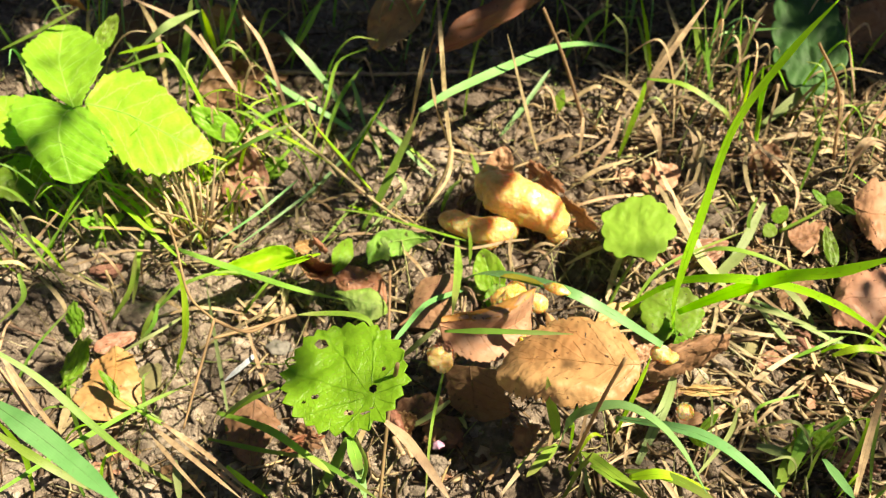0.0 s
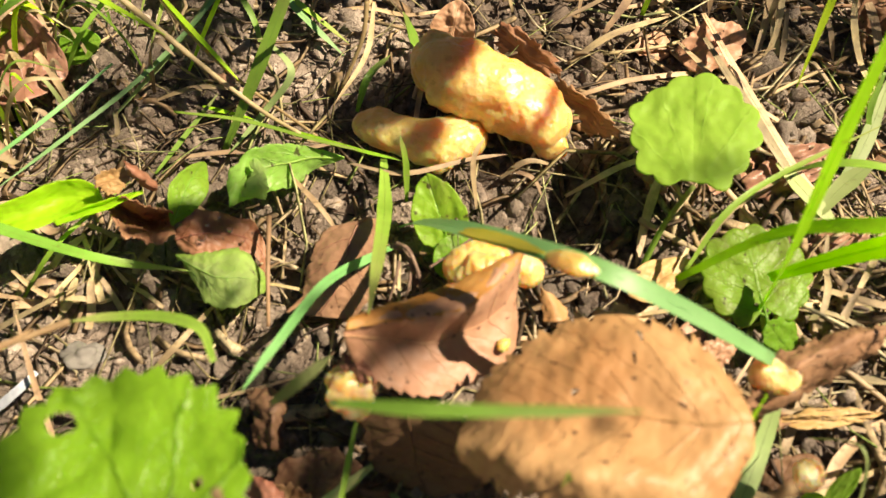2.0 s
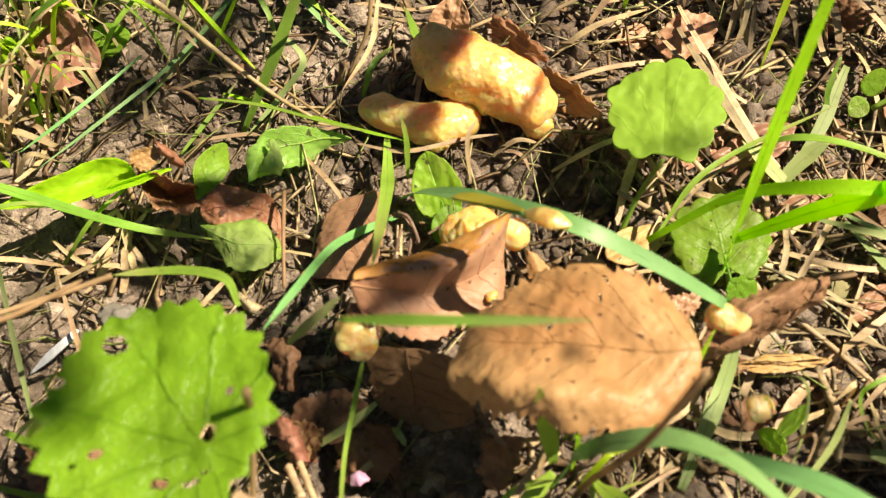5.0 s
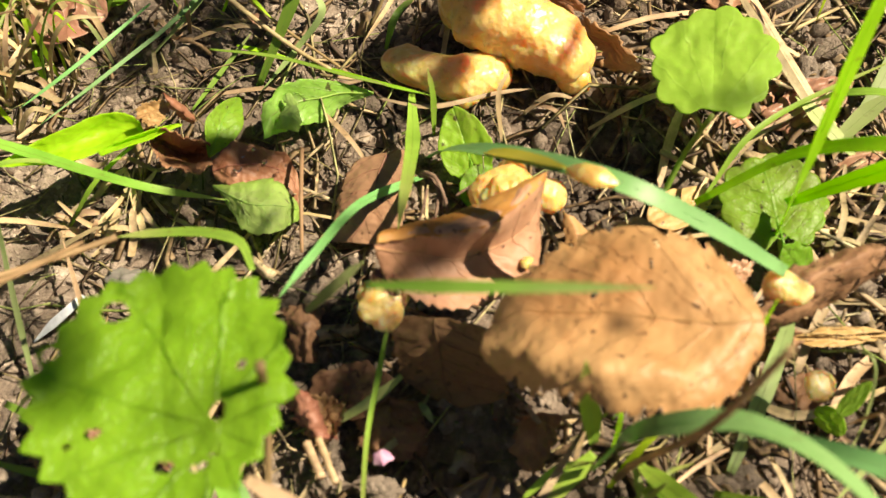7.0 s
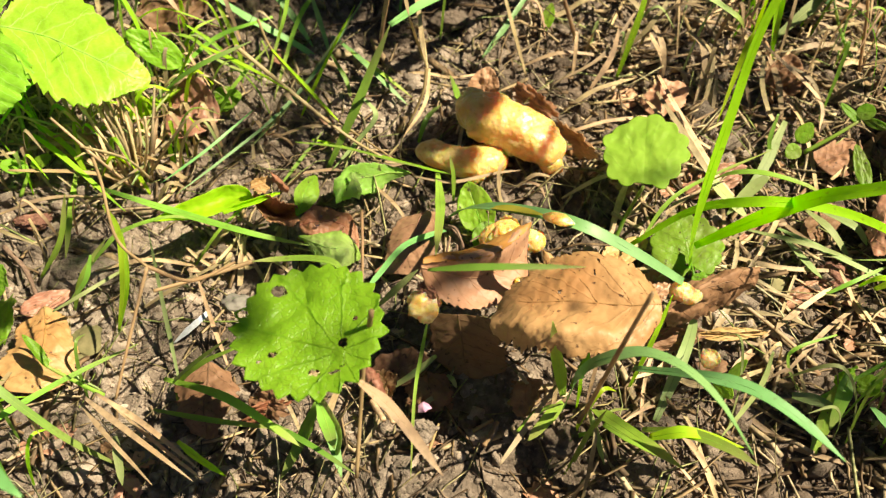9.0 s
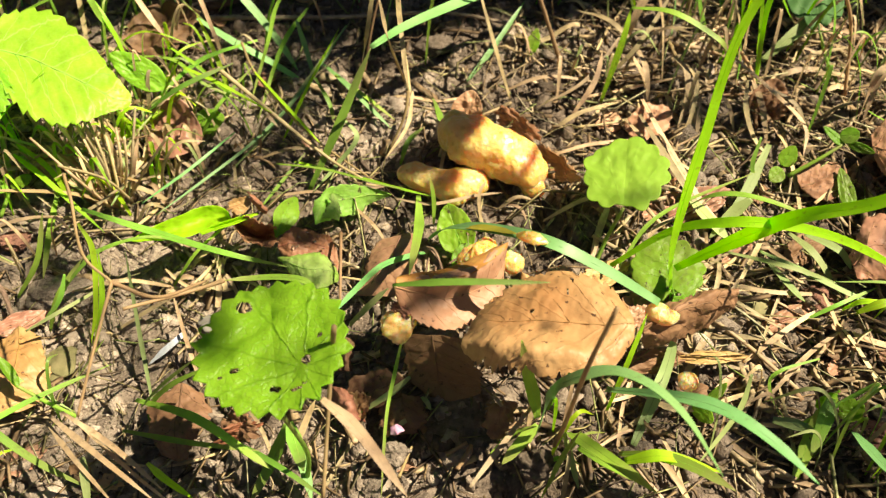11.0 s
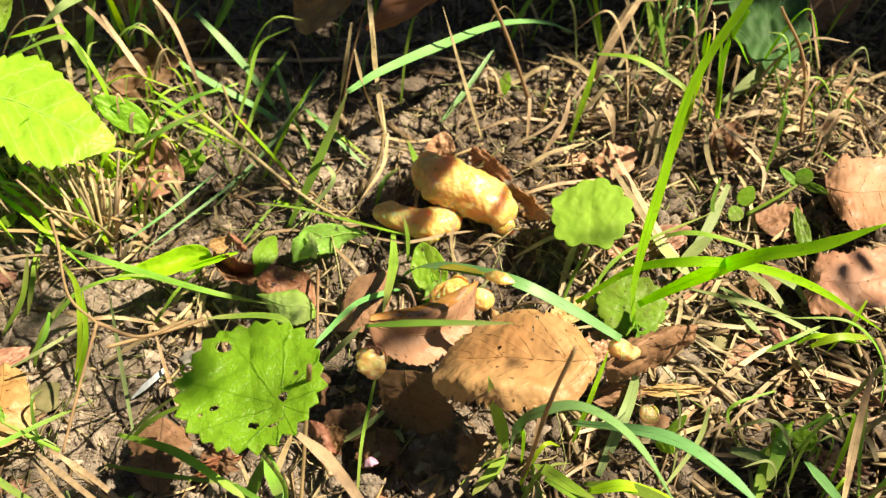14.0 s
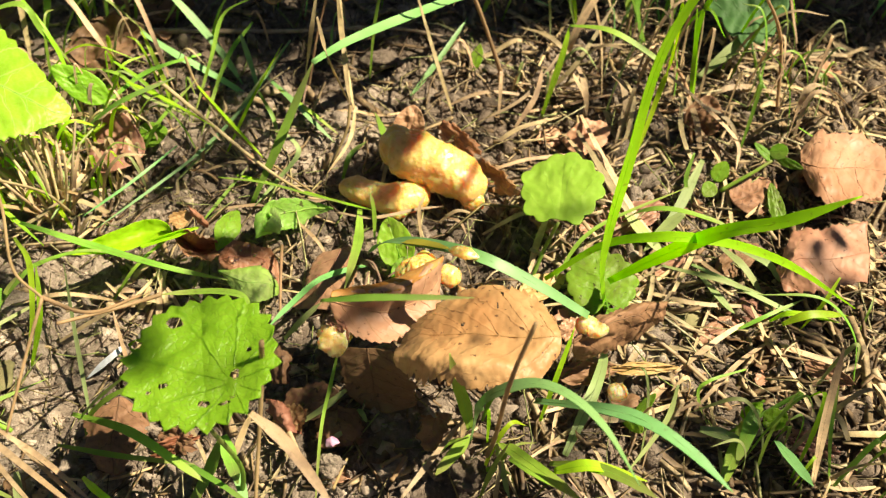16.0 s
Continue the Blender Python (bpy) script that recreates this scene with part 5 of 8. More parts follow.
draped('red', (((-0.0499, 0.2710, 0.0040), (-0.0500, 0.2686, 0.0030), (-0.0493, 0.2672, 0.0000)),
     ((-0.0443, 0.2755, 0.0070), (-0.0435, 0.2697, 0.0040), (-0.0421, 0.2643, -0.0000)),
     ((-0.0374, 0.2767, 0.0040), (-0.0359, 0.2715, 0.0010), (-0.0351, 0.2654, -0.0020)),
     ((-0.0303, 0.2759, 0.0010), (-0.0297, 0.2710, -0.0030), (-0.0295, 0.2631, -0.0050)),
     ((-0.0272, 0.2720, -0.0030), (-0.0265, 0.2661, -0.0050), (-0.0267, 0.2587, -0.0060))),
     'glossy red-brown dead leaf with water drops on the soil', 'dead_leaf', 'dead leaf', 'dead leaf on the ground', wave=0.0012, ragged=0.06, veins=3, seed=44)
draped('red', (((-0.0671, 0.2759, 0.0160), (-0.0691, 0.2788, 0.0060), (-0.0648, 0.2694, 0.0100)),
     ((-0.0617, 0.2742, 0.0150), (-0.0655, 0.2794, -0.0000), (-0.0604, 0.2643, 0.0110)),
     ((-0.0554, 0.2735, 0.0130), (-0.0589, 0.2789, -0.0020), (-0.0540, 0.2623, 0.0100)),
     ((-0.0503, 0.2743, 0.0100), (-0.0512, 0.2750, 0.0020), (-0.0490, 0.2663, 0.0060))),
     'dark red-brown dead leaf curled up like a bowl', 'dead_leaf', 'dead leaf', 'dead leaf on the ground', wave=0.0018, grain=0.009, ragged=0.13, veins=2, seed=45)
leaf('tan', (-0.0683, 0.2747, 0.0180), (-0.0587, 0.2777, 0.0200), (-0.0637, 0.2787, 0.0220),
     'small torn tan piece of dead leaf', 'dead_leaf', 'dead leaf', 'dead leaf on the ground', shape="shred", wave=0.12, cup=0.2, seed=46)
draped('red', (((-0.0608, 0.2808, 0.0220), (-0.0592, 0.2767, 0.0240), (-0.0596, 0.2773, 0.0200)),
     ((-0.0576, 0.2807, 0.0180), (-0.0561, 0.2763, 0.0200), (-0.0567, 0.2764, 0.0160)),
     ((-0.0548, 0.2815, 0.0120), (-0.0536, 0.2780, 0.0140), (-0.0546, 0.2788, 0.0100))),
     'narrow curled strip of orange-brown dead leaf', 'dead_leaf', 'dead leaf', 'dead leaf on the ground', wave=0.0008, ragged=0.1, nu=36, nv=14, seed=48)
draped('brown', (((0.0807, 0.2061, 0.0360), (0.0780, 0.2000, 0.0400), (0.0780, 0.1997, 0.0340), (0.0819, 0.2033, 0.0220)),
     ((0.0900, 0.2122, 0.0360), (0.0872, 0.2056, 0.0420), (0.0871, 0.2032, 0.0360), (0.0912, 0.2053, 0.0210)),
     ((0.1004, 0.2162, 0.0370), (0.0976, 0.2099, 0.0420), (0.0981, 0.2078, 0.0360), (0.1009, 0.2097, 0.0220)),
     ((0.1089, 0.2186, 0.0370), (0.1064, 0.2132, 0.0410), (0.1078, 0.2117, 0.0360), (0.1091, 0.2141, 0.0260)),
     ((0.1143, 0.2183, 0.0360), (0.1126, 0.2150, 0.0380), (0.1131, 0.2146, 0.0350), (0.1131, 0.2140, 0.0300))),
     'rolled brown dead leaf propped beside the pile', 'dead_leaf', 'dead leaf', 'dead leaf on the ground', teeth=9, depth=0.07, nv=36, wave=0.0013, grain=0.008, veins=4, ragged=0.09, seed=47)
draped('tan', (((-0.1541, 0.2302, -0.0080), (-0.1456, 0.2369, -0.0070), (-0.1367, 0.2329, -0.0080)),
     ((-0.1549, 0.2194, -0.0060), (-0.1404, 0.2197, -0.0030), (-0.1307, 0.2203, -0.0050)),
     ((-0.1565, 0.2100, -0.0070), (-0.1409, 0.2096, -0.0050), (-0.1270, 0.2117, -0.0070)),
     ((-0.1510, 0.2017, -0.0090), (-0.1391, 0.2011, -0.0090), (-0.1301, 0.2053, -0.0090))),
     'large curled brown dead leaf on bare soil', 'dead_leaf', 'dead leaf', 'dead leaf on the ground', teeth=9, depth=0.03, wave=0.002, grain=0.012, veins=4, ragged=0.07, seed=48)
draped('brown', (((-0.0902, 0.2070, -0.0090), (-0.0800, 0.2104, -0.0060), (-0.0715, 0.2071, -0.0070)),
     ((-0.0926, 0.2006, -0.0100), (-0.0795, 0.1979, -0.0040), (-0.0679, 0.1977, -0.0060)),
     ((-0.0896, 0.1925, -0.0100), (-0.0794, 0.1896, -0.0060), (-0.0708, 0.1910, -0.0060)),
     ((-0.0842, 0.1846, -0.0100), (-0.0776, 0.1811, -0.0090), (-0.0739, 0.1824, -0.0090))),
     'withered dead leaf beside the green leaf stalk', 'dead_leaf', 'dead leaf', 'dead leaf on the ground', teeth=8, depth=0.03, wave=0.002, grain=0.010, veins=3, ragged=0.08, seed=49)
leaf('red', (-0.0676, 0.1890, -0.0113), (-0.0481, 0.1904, 0.0005), (-0.0564, 0.1868, -0.0070),
     'small dark red-brown piece of dead leaf', 'dead_leaf', 'dead leaf', 'dead leaf on the ground', shape="shred", wave=0.26, cup=0.3, seed=50)
leaf('red', (-0.0060, 0.3807, 0.0509), (0.0564, 0.4167, 0.0676), (0.0195, 0.3929, 0.0699),
     'long curled glossy red-brown dead leaf', 'dead_leaf', 'dead leaf', 'dead leaf on the ground', shape="lance", bend=-0.06, curl=1.5, wave=0.07, seed=51)
leaf('tan', (-0.0175, 0.4450, 0.0463), (-0.0400, 0.4142, 0.0272), (-0.0422, 0.4338, 0.0385),
     'pale tan dead leaf hanging in the grass', 'dead_leaf', 'dead leaf', 'dead leaf on the ground', shape="ovate", wave=0.17, cup=0.2, seed=52)
leaf('brown', (-0.1325, 0.3814, 0.0114), (-0.0956, 0.3995, 0.0240), (-0.1106, 0.3768, 0.0119),
     'dark pinkish-brown dead leaf among grass', 'dead_leaf', 'dead leaf', 'dead leaf on the ground', shape="ovate", teeth=10, depth=0.08, wave=0.24, cup=0.3, seed=53)
leaf('pink', (-0.1106, 0.3344, 0.0100), (-0.0883, 0.3286, 0.0071), (-0.0987, 0.3203, -0.0008),
     'small curled pinkish dead leaf on the soil', 'dead_leaf', 'dead leaf', 'dead leaf on the ground', shape="ovate", wave=0.17, cup=0.5, bend=0.15, seed=54)
draped('rosy', (((0.1951, 0.3097, 0.0240), (0.1924, 0.3008, 0.0250), (0.1916, 0.2922, 0.0240)),
     ((0.2064, 0.3169, 0.0280), (0.1975, 0.2930, 0.0290), (0.1925, 0.2766, 0.0250)),
     ((0.2200, 0.3172, 0.0290), (0.2132, 0.2961, 0.0260), (0.2014, 0.2704, 0.0280)),
     ((0.2323, 0.3103, 0.0260), (0.2271, 0.2943, 0.0260), (0.2180, 0.2777, 0.0260))),
     'broad crumpled pinkish dead leaf in dappled light', 'dead_leaf', 'dead leaf', 'dead leaf on the ground', teeth=8, depth=0.03, wave=0.0015, grain=0.012, veins=4, ragged=0.08, seed=55)
draped('rosy', (((0.1685, 0.2488, 0.0180), (0.1670, 0.2423, 0.0190), (0.1672, 0.2364, 0.0180)),
     ((0.1771, 0.2624, 0.0220), (0.1732, 0.2462, 0.0260), (0.1748, 0.2341, 0.0190)),
     ((0.1919, 0.2644, 0.0260), (0.1878, 0.2478, 0.0240), (0.1844, 0.2335, 0.0220)),
     ((0.2087, 0.2670, 0.0240), (0.2046, 0.2514, 0.0230), (0.1987, 0.2366, 0.0220))),
     'broad crumpled pinkish dead leaf in dappled light', 'dead_leaf', 'dead leaf', 'dead leaf on the ground', teeth=8, depth=0.03, wave=0.0015, grain=0.012, veins=4, ragged=0.08, seed=56)
leaf('rosy', (0.0970, 0.3279, 0.0105), (0.1177, 0.3323, 0.0165), (0.1063, 0.3389, 0.0178),
     'small pale pinkish dead leaf on straw', 'dead_leaf', 'dead leaf', 'dead leaf on the ground', shape="crumple", wave=0.14, bend=0.18, seed=57)
leaf('red', (0.0398, 0.3429, 0.0097), (0.0585, 0.3159, 0.0155), (0.0532, 0.3308, 0.0183),
     'torn red-brown dead leaf behind the slime mould', 'dead_leaf', 'dead leaf', 'dead leaf on the ground', shape="shred", wave=0.17, cup=0.3, seed=58)
leaf('rosy', (0.0557, 0.3216, 0.0077), (0.0735, 0.2956, 0.0107), (0.0674, 0.3086, 0.0153),
     'torn pinkish dead leaf behind the slime mould', 'dead_leaf', 'dead leaf', 'dead leaf on the ground', shape="shred", wave=0.17, cup=0.3, seed=59)
leaf('rosy', (0.0267, 0.3358, 0.0070), (0.0302, 0.3441, 0.0206), (0.0353, 0.3386, 0.0144),
     'pale pinkish brown dead leaf standing in the soil', 'dead_leaf', 'dead leaf', 'dead leaf on the ground', shape="ovate", wave=0.17, cup=0.4, seed=60)
leaf('brown', (-0.1917, 0.4287, 0.0142), (-0.1485, 0.4524, 0.0217), (-0.1750, 0.4590, 0.0262),
     'dark dead leaf in the shade of grass', 'dead_leaf', 'dead leaf', 'dead leaf on the ground', shape="ovate", wave=0.17, seed=61)
leaf('brown', (-0.1242, 0.4259, 0.0140), (-0.0781, 0.4297, 0.0162), (-0.1024, 0.4361, 0.0207),
     'dark dead leaf in the shade of grass', 'dead_leaf', 'dead leaf', 'dead leaf on the ground', shape="ovate", wave=0.17, seed=62)
leaf('tan', (-0.1440, 0.4526, 0.0198), (-0.1085, 0.4460, 0.0213), (-0.1228, 0.4526, 0.0297),
     'crumpled pale dead leaf in far grass', 'dead_leaf', 'dead leaf', 'dead leaf on the ground', shape="shred", wave=0.17, seed=63)
draped('brown', (((0.0282, 0.1894, 0.0120), (0.0336, 0.1889, 0.0150), (0.0387, 0.1883, 0.0140)),
     ((0.0266, 0.1839, 0.0110), (0.0317, 0.1830, 0.0160), (0.0364, 0.1828, 0.0130)),
     ((0.0288, 0.1780, 0.0090), (0.0309, 0.1753, 0.0110), (0.0330, 0.1769, 0.0100))),
     'crumbling dark brown leaf fragment under the pile', 'dead_leaf', 'dead leaf', 'dead leaf on the ground', wave=0.002, ragged=0.2, nu=30, nv=20, seed=64)
draped('brown', (((-0.0074, 0.1960, 0.0040), (-0.0006, 0.1962, 0.0080), (0.0073, 0.1959, 0.0060)),
     ((-0.0086, 0.1890, 0.0040), (-0.0005, 0.1881, 0.0090), (0.0091, 0.1884, 0.0060)),
     ((-0.0066, 0.1829, 0.0020), (0.0006, 0.1823, 0.0050), (0.0077, 0.1835, 0.0030))),
     'crumbling dark brown leaf fragment under the pile', 'dead_leaf', 'dead leaf', 'dead leaf on the ground', wave=0.002, ragged=0.12, nu=40, nv=26, veins=2, seed=65)
draped('red', (((-0.0263, 0.2024, 0.0040), (-0.0216, 0.1989, 0.0080), (-0.0198, 0.1984, 0.0060)),
     ((-0.0250, 0.1970, 0.0030), (-0.0194, 0.1925, 0.0080), (-0.0157, 0.1923, 0.0050)),
     ((-0.0235, 0.1935, 0.0010), (-0.0175, 0.1882, 0.0050), (-0.0119, 0.1888, 0.0030))),
     'crumbling red-brown leaf fragment under the pile', 'dead_leaf', 'dead leaf', 'dead leaf on the ground', wave=0.002, ragged=0.14, nu=30, nv=20, seed=66)
leaf('brown', (0.0767, 0.2043, 0.0116), (0.1003, 0.2086, 0.0098), (0.0885, 0.2037, 0.0065),
     'dark strip of dead leaf on the straw', 'dead_leaf', 'dead leaf', 'dead leaf on the ground', shape="lance", wave=0.17, seed=67)
leaf('tan', (0.0954, 0.2078, 0.0101), (0.1236, 0.2100, 0.0074), (0.1087, 0.2104, 0.0106),
     'thin ochre strip of dead leaf on the straw', 'dead_leaf', 'dead leaf', 'dead leaf on the ground', shape="lance", wave=0.14, seed=68)
leaf('pink', (0.1722, 0.2137, 0.0039), (0.1859, 0.2009, 0.0072), (0.1791, 0.2108, 0.0086),
     'pinkish dead leaf at the foot of dry stems', 'dead_leaf', 'dead leaf', 'dead leaf on the ground', shape="crumple", wave=0.17, seed=69)
leaf('pink', (0.1575, 0.1855, -0.0010), (0.1739, 0.1754, 0.0020), (0.1664, 0.1837, 0.0048),
     'pinkish torn dead leaf at the foot of dry stems', 'dead_leaf', 'dead leaf', 'dead leaf on the ground', shape="shred", wave=0.26, seed=70)
leaf('pink', (-0.1445, 0.1785, -0.0131), (-0.1257, 0.1900, -0.0149), (-0.1392, 0.1892, -0.0136),
     'flat pinkish piece of dead leaf on the soil', 'dead_leaf', 'dead leaf', 'dead leaf on the ground', shape="shred", wave=0.17, seed=71)
leaf('pink', (-0.1573, 0.2388, -0.0115), (-0.1396, 0.2491, -0.0124), (-0.1505, 0.2478, -0.0108),
     'flat pinkish piece of dead leaf on the soil', 'dead_leaf', 'dead leaf', 'dead leaf on the ground', shape="ovate", wave=0.14, seed=72)
leaf('brown', (0.1567, 0.3283, 0.0155), (0.1626, 0.3404, 0.0292), (0.1668, 0.3304, 0.0215),
     'brown dead leaf standing in the far litter', 'dead_leaf', 'dead leaf', 'dead leaf on the ground', shape="ovate", wave=0.20, cup=0.3, seed=73)
leaf('brown', (0.1626, 0.2881, 0.0141), (0.1824, 0.2963, 0.0174), (0.1720, 0.2821, 0.0130),
     'greyish flat dead leaf on the soil', 'dead_leaf', 'dead leaf', 'dead leaf on the ground', shape="ovate", wave=0.14, seed=74)
leaf('brown', (0.1786, 0.4514, 0.0206), (0.2141, 0.4661, 0.0252), (0.1953, 0.4651, 0.0312),
     'brown dead leaf in deep shade', 'dead_leaf', 'dead leaf', 'dead leaf on the ground', shape="ovate", wave=0.14, seed=75)
leaf('brown', (0.2292, 0.4425, 0.0203), (0.2696, 0.4628, 0.0268), (0.2460, 0.4613, 0.0349),
     'brown dead leaf in deep shade', 'dead_leaf', 'dead leaf', 'dead leaf on the ground', shape="ovate", wave=0.14, seed=76)
leaf('pink', (0.1068, 0.2792, 0.0066), (0.1339, 0.2891, 0.0123), (0.1212, 0.2924, 0.0122),
     'pinkish dead leaf under grass arches', 'dead_leaf', 'dead leaf', 'dead leaf on the ground', shape="crumple", wave=0.14, seed=77)
leaf('pink', (0.0790, 0.2200, 0.0131), (0.0887, 0.2262, 0.0169), (0.0862, 0.2204, 0.0128),
     'small piece of dead leaf under the pale grass', 'dead_leaf', 'dead leaf', 'dead leaf on the ground', shape="shred", wave=0.17, seed=78)

# ---- grass blades and stalks, one by one ----
grass('dry', 1.70, (-0.1139, 0.1818, 0.0177), (-0.1021, 0.1678, 0.0215), (-0.0842, 0.1498, 0.0222))
grass('dry', 1.23, (-0.1071, 0.1845, 0.0134), (-0.0827, 0.1624, 0.0192), (-0.0691, 0.1524, 0.0173))
grass('dry', 1.58, (-0.1795, 0.2122, 0.0135), (-0.1639, 0.1922, 0.0073), (-0.1468, 0.1760, -0.0037))
grass('dry', 1.55, (-0.1277, 0.2947, -0.0048), (-0.1306, 0.3019, 0.0152), (-0.1357, 0.3081, 0.0349))
grass('dry', 1.87, (-0.1221, 0.3017, -0.0042), (-0.1250, 0.3051, 0.0197), (-0.1278, 0.3099, 0.0370))
grass('dry', 1.88, (-0.1182, 0.3034, -0.0039), (-0.1179, 0.3056, 0.0156), (-0.1209, 0.3106, 0.0329))
grass('dry', 1.89, (-0.1153, 0.3020, -0.0043), (-0.1113, 0.3043, 0.0132), (-0.1079, 0.3116, 0.0250))
grass('dry', 1.57, (-0.1246, 0.3001, -0.0046), (-0.1341, 0.3018, 0.0113), (-0.1454, 0.3066, 0.0252))
grass('grass', 1.96, (-0.0906, 0.3312, 0.0026), (-0.0808, 0.3351, 0.0186), (-0.0639, 0.3467, 0.0328))
grass('dry', 1.59, (-0.1879, 0.3217, 0.0208), (-0.1721, 0.3131, 0.0105), (-0.1440, 0.2942, -0.0047))
grass('grass', 1.53, (-0.1918, 0.2758, -0.0012), (-0.1778, 0.2898, 0.0152), (-0.1644, 0.3048, 0.0264))
grass('dry', 1.85, (-0.2093, 0.2934, 0.0027), (-0.1824, 0.2755, 0.0035), (-0.1552, 0.2691, -0.0087))
grass('dry', 1.87, (-0.1743, 0.2795, -0.0010), (-0.1502, 0.2839, 0.0047), (-0.1246, 0.2919, -0.0057))
grass('dry', 1.58, (-0.1503, 0.2845, -0.0062), (-0.1218, 0.2906, 0.0079), (-0.0999, 0.3235, 0.0098))
grass('grass', 1.54, (-0.0937, 0.2603, -0.0130), (-0.0811, 0.2687, 0.0020), (-0.0650, 0.2896, 0.0025))
grass('dry', 2.28, (-0.1153, 0.3316, 0.0094), (-0.0987, 0.3327, 0.0277), (-0.0824, 0.3547, 0.0255))
grass('bright', 2.25, (-0.1126, 0.3386, 0.0067), (-0.1000, 0.3342, 0.0300), (-0.0912, 0.3352, 0.0453))
grass('grass', 2.56, (-0.1197, 0.3384, 0.0067), (-0.0944, 0.3280, 0.0339), (-0.0704, 0.3367, 0.0412))
grass('bright', 1.66, (-0.0534, 0.3307, 0.0039), (-0.0421, 0.3457, 0.0213), (-0.0286, 0.3684, 0.0358))
grass('dry', 1.63, (-0.0638, 0.3198, 0.0026), (-0.0465, 0.3192, 0.0096), (-0.0244, 0.3203, 0.0050))
grass('dry', 1.57, (-0.1490, 0.3166, 0.0075), (-0.1308, 0.3138, 0.0260), (-0.1216, 0.3181, 0.0367))
grass('grass', 1.90, (-0.1754, 0.3378, 0.0323), (-0.1596, 0.3139, 0.0177), (-0.1440, 0.2981, -0.0008))
grass('dry', 2.66, (0.0757, 0.3404, 0.0098), (0.0852, 0.3498, 0.0208), (0.0889, 0.3593, 0.0315))
grass('dry', 2.32, (0.0635, 0.3300, 0.0076), (0.0771, 0.3344, 0.0155), (0.0992, 0.3465, 0.0125))
grass('dry', 2.04, (0.0450, 0.3567, 0.0098), (0.0645, 0.3565, 0.0183), (0.0921, 0.3592, 0.0126))
grass('dry', 2.44, (0.0845, 0.4072, 0.0195), (0.0974, 0.3787, 0.0307), (0.1159, 0.3624, 0.0143))
grass('dry', 1.97, (0.1348, 0.3558, 0.0168), (0.1401, 0.3323, 0.0229), (0.1431, 0.3217, 0.0138))
grass('dry', 2.73, (0.1766, 0.3624, 0.0197), (0.1849, 0.3594, 0.0282), (0.2136, 0.3774, 0.0195))
grass('dry', 3.03, (0.1659, 0.3516, 0.0174), (0.1759, 0.3531, 0.0240), (0.2001, 0.3602, 0.0184))
grass('dry', 1.94, (0.1762, 0.3233, 0.0170), (0.1875, 0.3255, 0.0266), (0.2184, 0.3370, 0.0205))
grass('grass', 1.28, (0.2017, 0.3351, 0.0179), (0.2049, 0.3164, 0.0245), (0.2097, 0.3093, 0.0259))
grass('pale', 3.47, (0.1410, 0.2556, 0.0077), (0.1465, 0.2385, 0.0096), (0.1519, 0.2356, 0.0055))
grass('dry', 2.24, (0.1231, 0.2115, 0.0016), (0.1400, 0.2211, 0.0090), (0.1563, 0.2328, 0.0053))
grass('dry', 1.93, (0.1272, 0.1961, 0.0001), (0.1450, 0.2107, 0.0078), (0.1643, 0.2247, 0.0043))
grass('dry', 2.23, (0.1129, 0.2221, 0.0025), (0.1305, 0.2184, 0.0064), (0.1470, 0.2117, 0.0020))
grass('dry', 2.03, (0.1125, 0.2506, 0.0052), (0.1343, 0.2388, 0.0090), (0.1647, 0.2381, 0.0065))
grass('dry', 2.22, (0.0771, 0.2275, 0.0022), (0.0954, 0.2123, 0.0082), (0.1292, 0.2064, 0.0011))
grass('dry', 1.59, (0.1116, 0.1880, 0.0001), (0.1321, 0.1831, 0.0049), (0.1537, 0.1891, -0.0006))
grass('grass', 1.28, (0.1428, 0.1704, -0.0035), (0.1458, 0.1781, 0.0142), (0.1536, 0.1863, 0.0301))
grass('grass', 1.51, (0.1689, 0.1680, -0.0028), (0.1642, 0.1758, 0.0190), (0.1639, 0.1836, 0.0348))
grass('bright', 1.66, (0.1822, 0.2314, 0.0320), (0.1774, 0.2264, 0.0230), (0.1746, 0.2273, 0.0051))
grass('dry', 1.77, (-0.0566, 0.2337, -0.0104), (-0.0465, 0.2401, -0.0019), (-0.0376, 0.2552, -0.0048))
grass('dry', 1.55, (-0.0235, 0.2948, 0.0019), (-0.0122, 0.2780, 0.0050), (-0.0068, 0.2720, 0.0000))
grass('dry', 1.87, (0.0386, 0.2873, 0.0037), (0.0463, 0.2891, 0.0091), (0.0546, 0.2896, 0.0065))
grass('dry', 1.86, (0.0415, 0.2907, 0.0041), (0.0472, 0.2831, 0.0088), (0.0502, 0.2805, 0.0037))
grass('dry', 1.86, (0.0568, 0.2805, 0.0039), (0.0726, 0.2861, 0.0100), (0.0872, 0.2925, 0.0073))
grass('grass', 1.38, (-0.1832, 0.2109, -0.0059), (-0.1717, 0.2223, 0.0113), (-0.1556, 0.2367, 0.0240))
grass('dry', 1.91, (-0.1500, 0.2168, -0.0097), (-0.1527, 0.1985, -0.0027), (-0.1615, 0.1849, -0.0066))
grass('dry', 3.91, (-0.1593, 0.1944, -0.0095), (-0.1589, 0.2071, -0.0080), (-0.1616, 0.2265, -0.0115))
grass('dry', 2.11, (-0.1122, 0.2431, -0.0164), (-0.0937, 0.2492, -0.0069), (-0.0751, 0.2636, -0.0082))
grass('dry', 1.83, (-0.1322, 0.2579, -0.0109), (-0.1112, 0.2607, -0.0076), (-0.0883, 0.2601, -0.0125))
grass('dry', 1.63, (-0.0697, 0.2163, -0.0113), (-0.0522, 0.1948, -0.0027), (-0.0414, 0.1733, -0.0049))
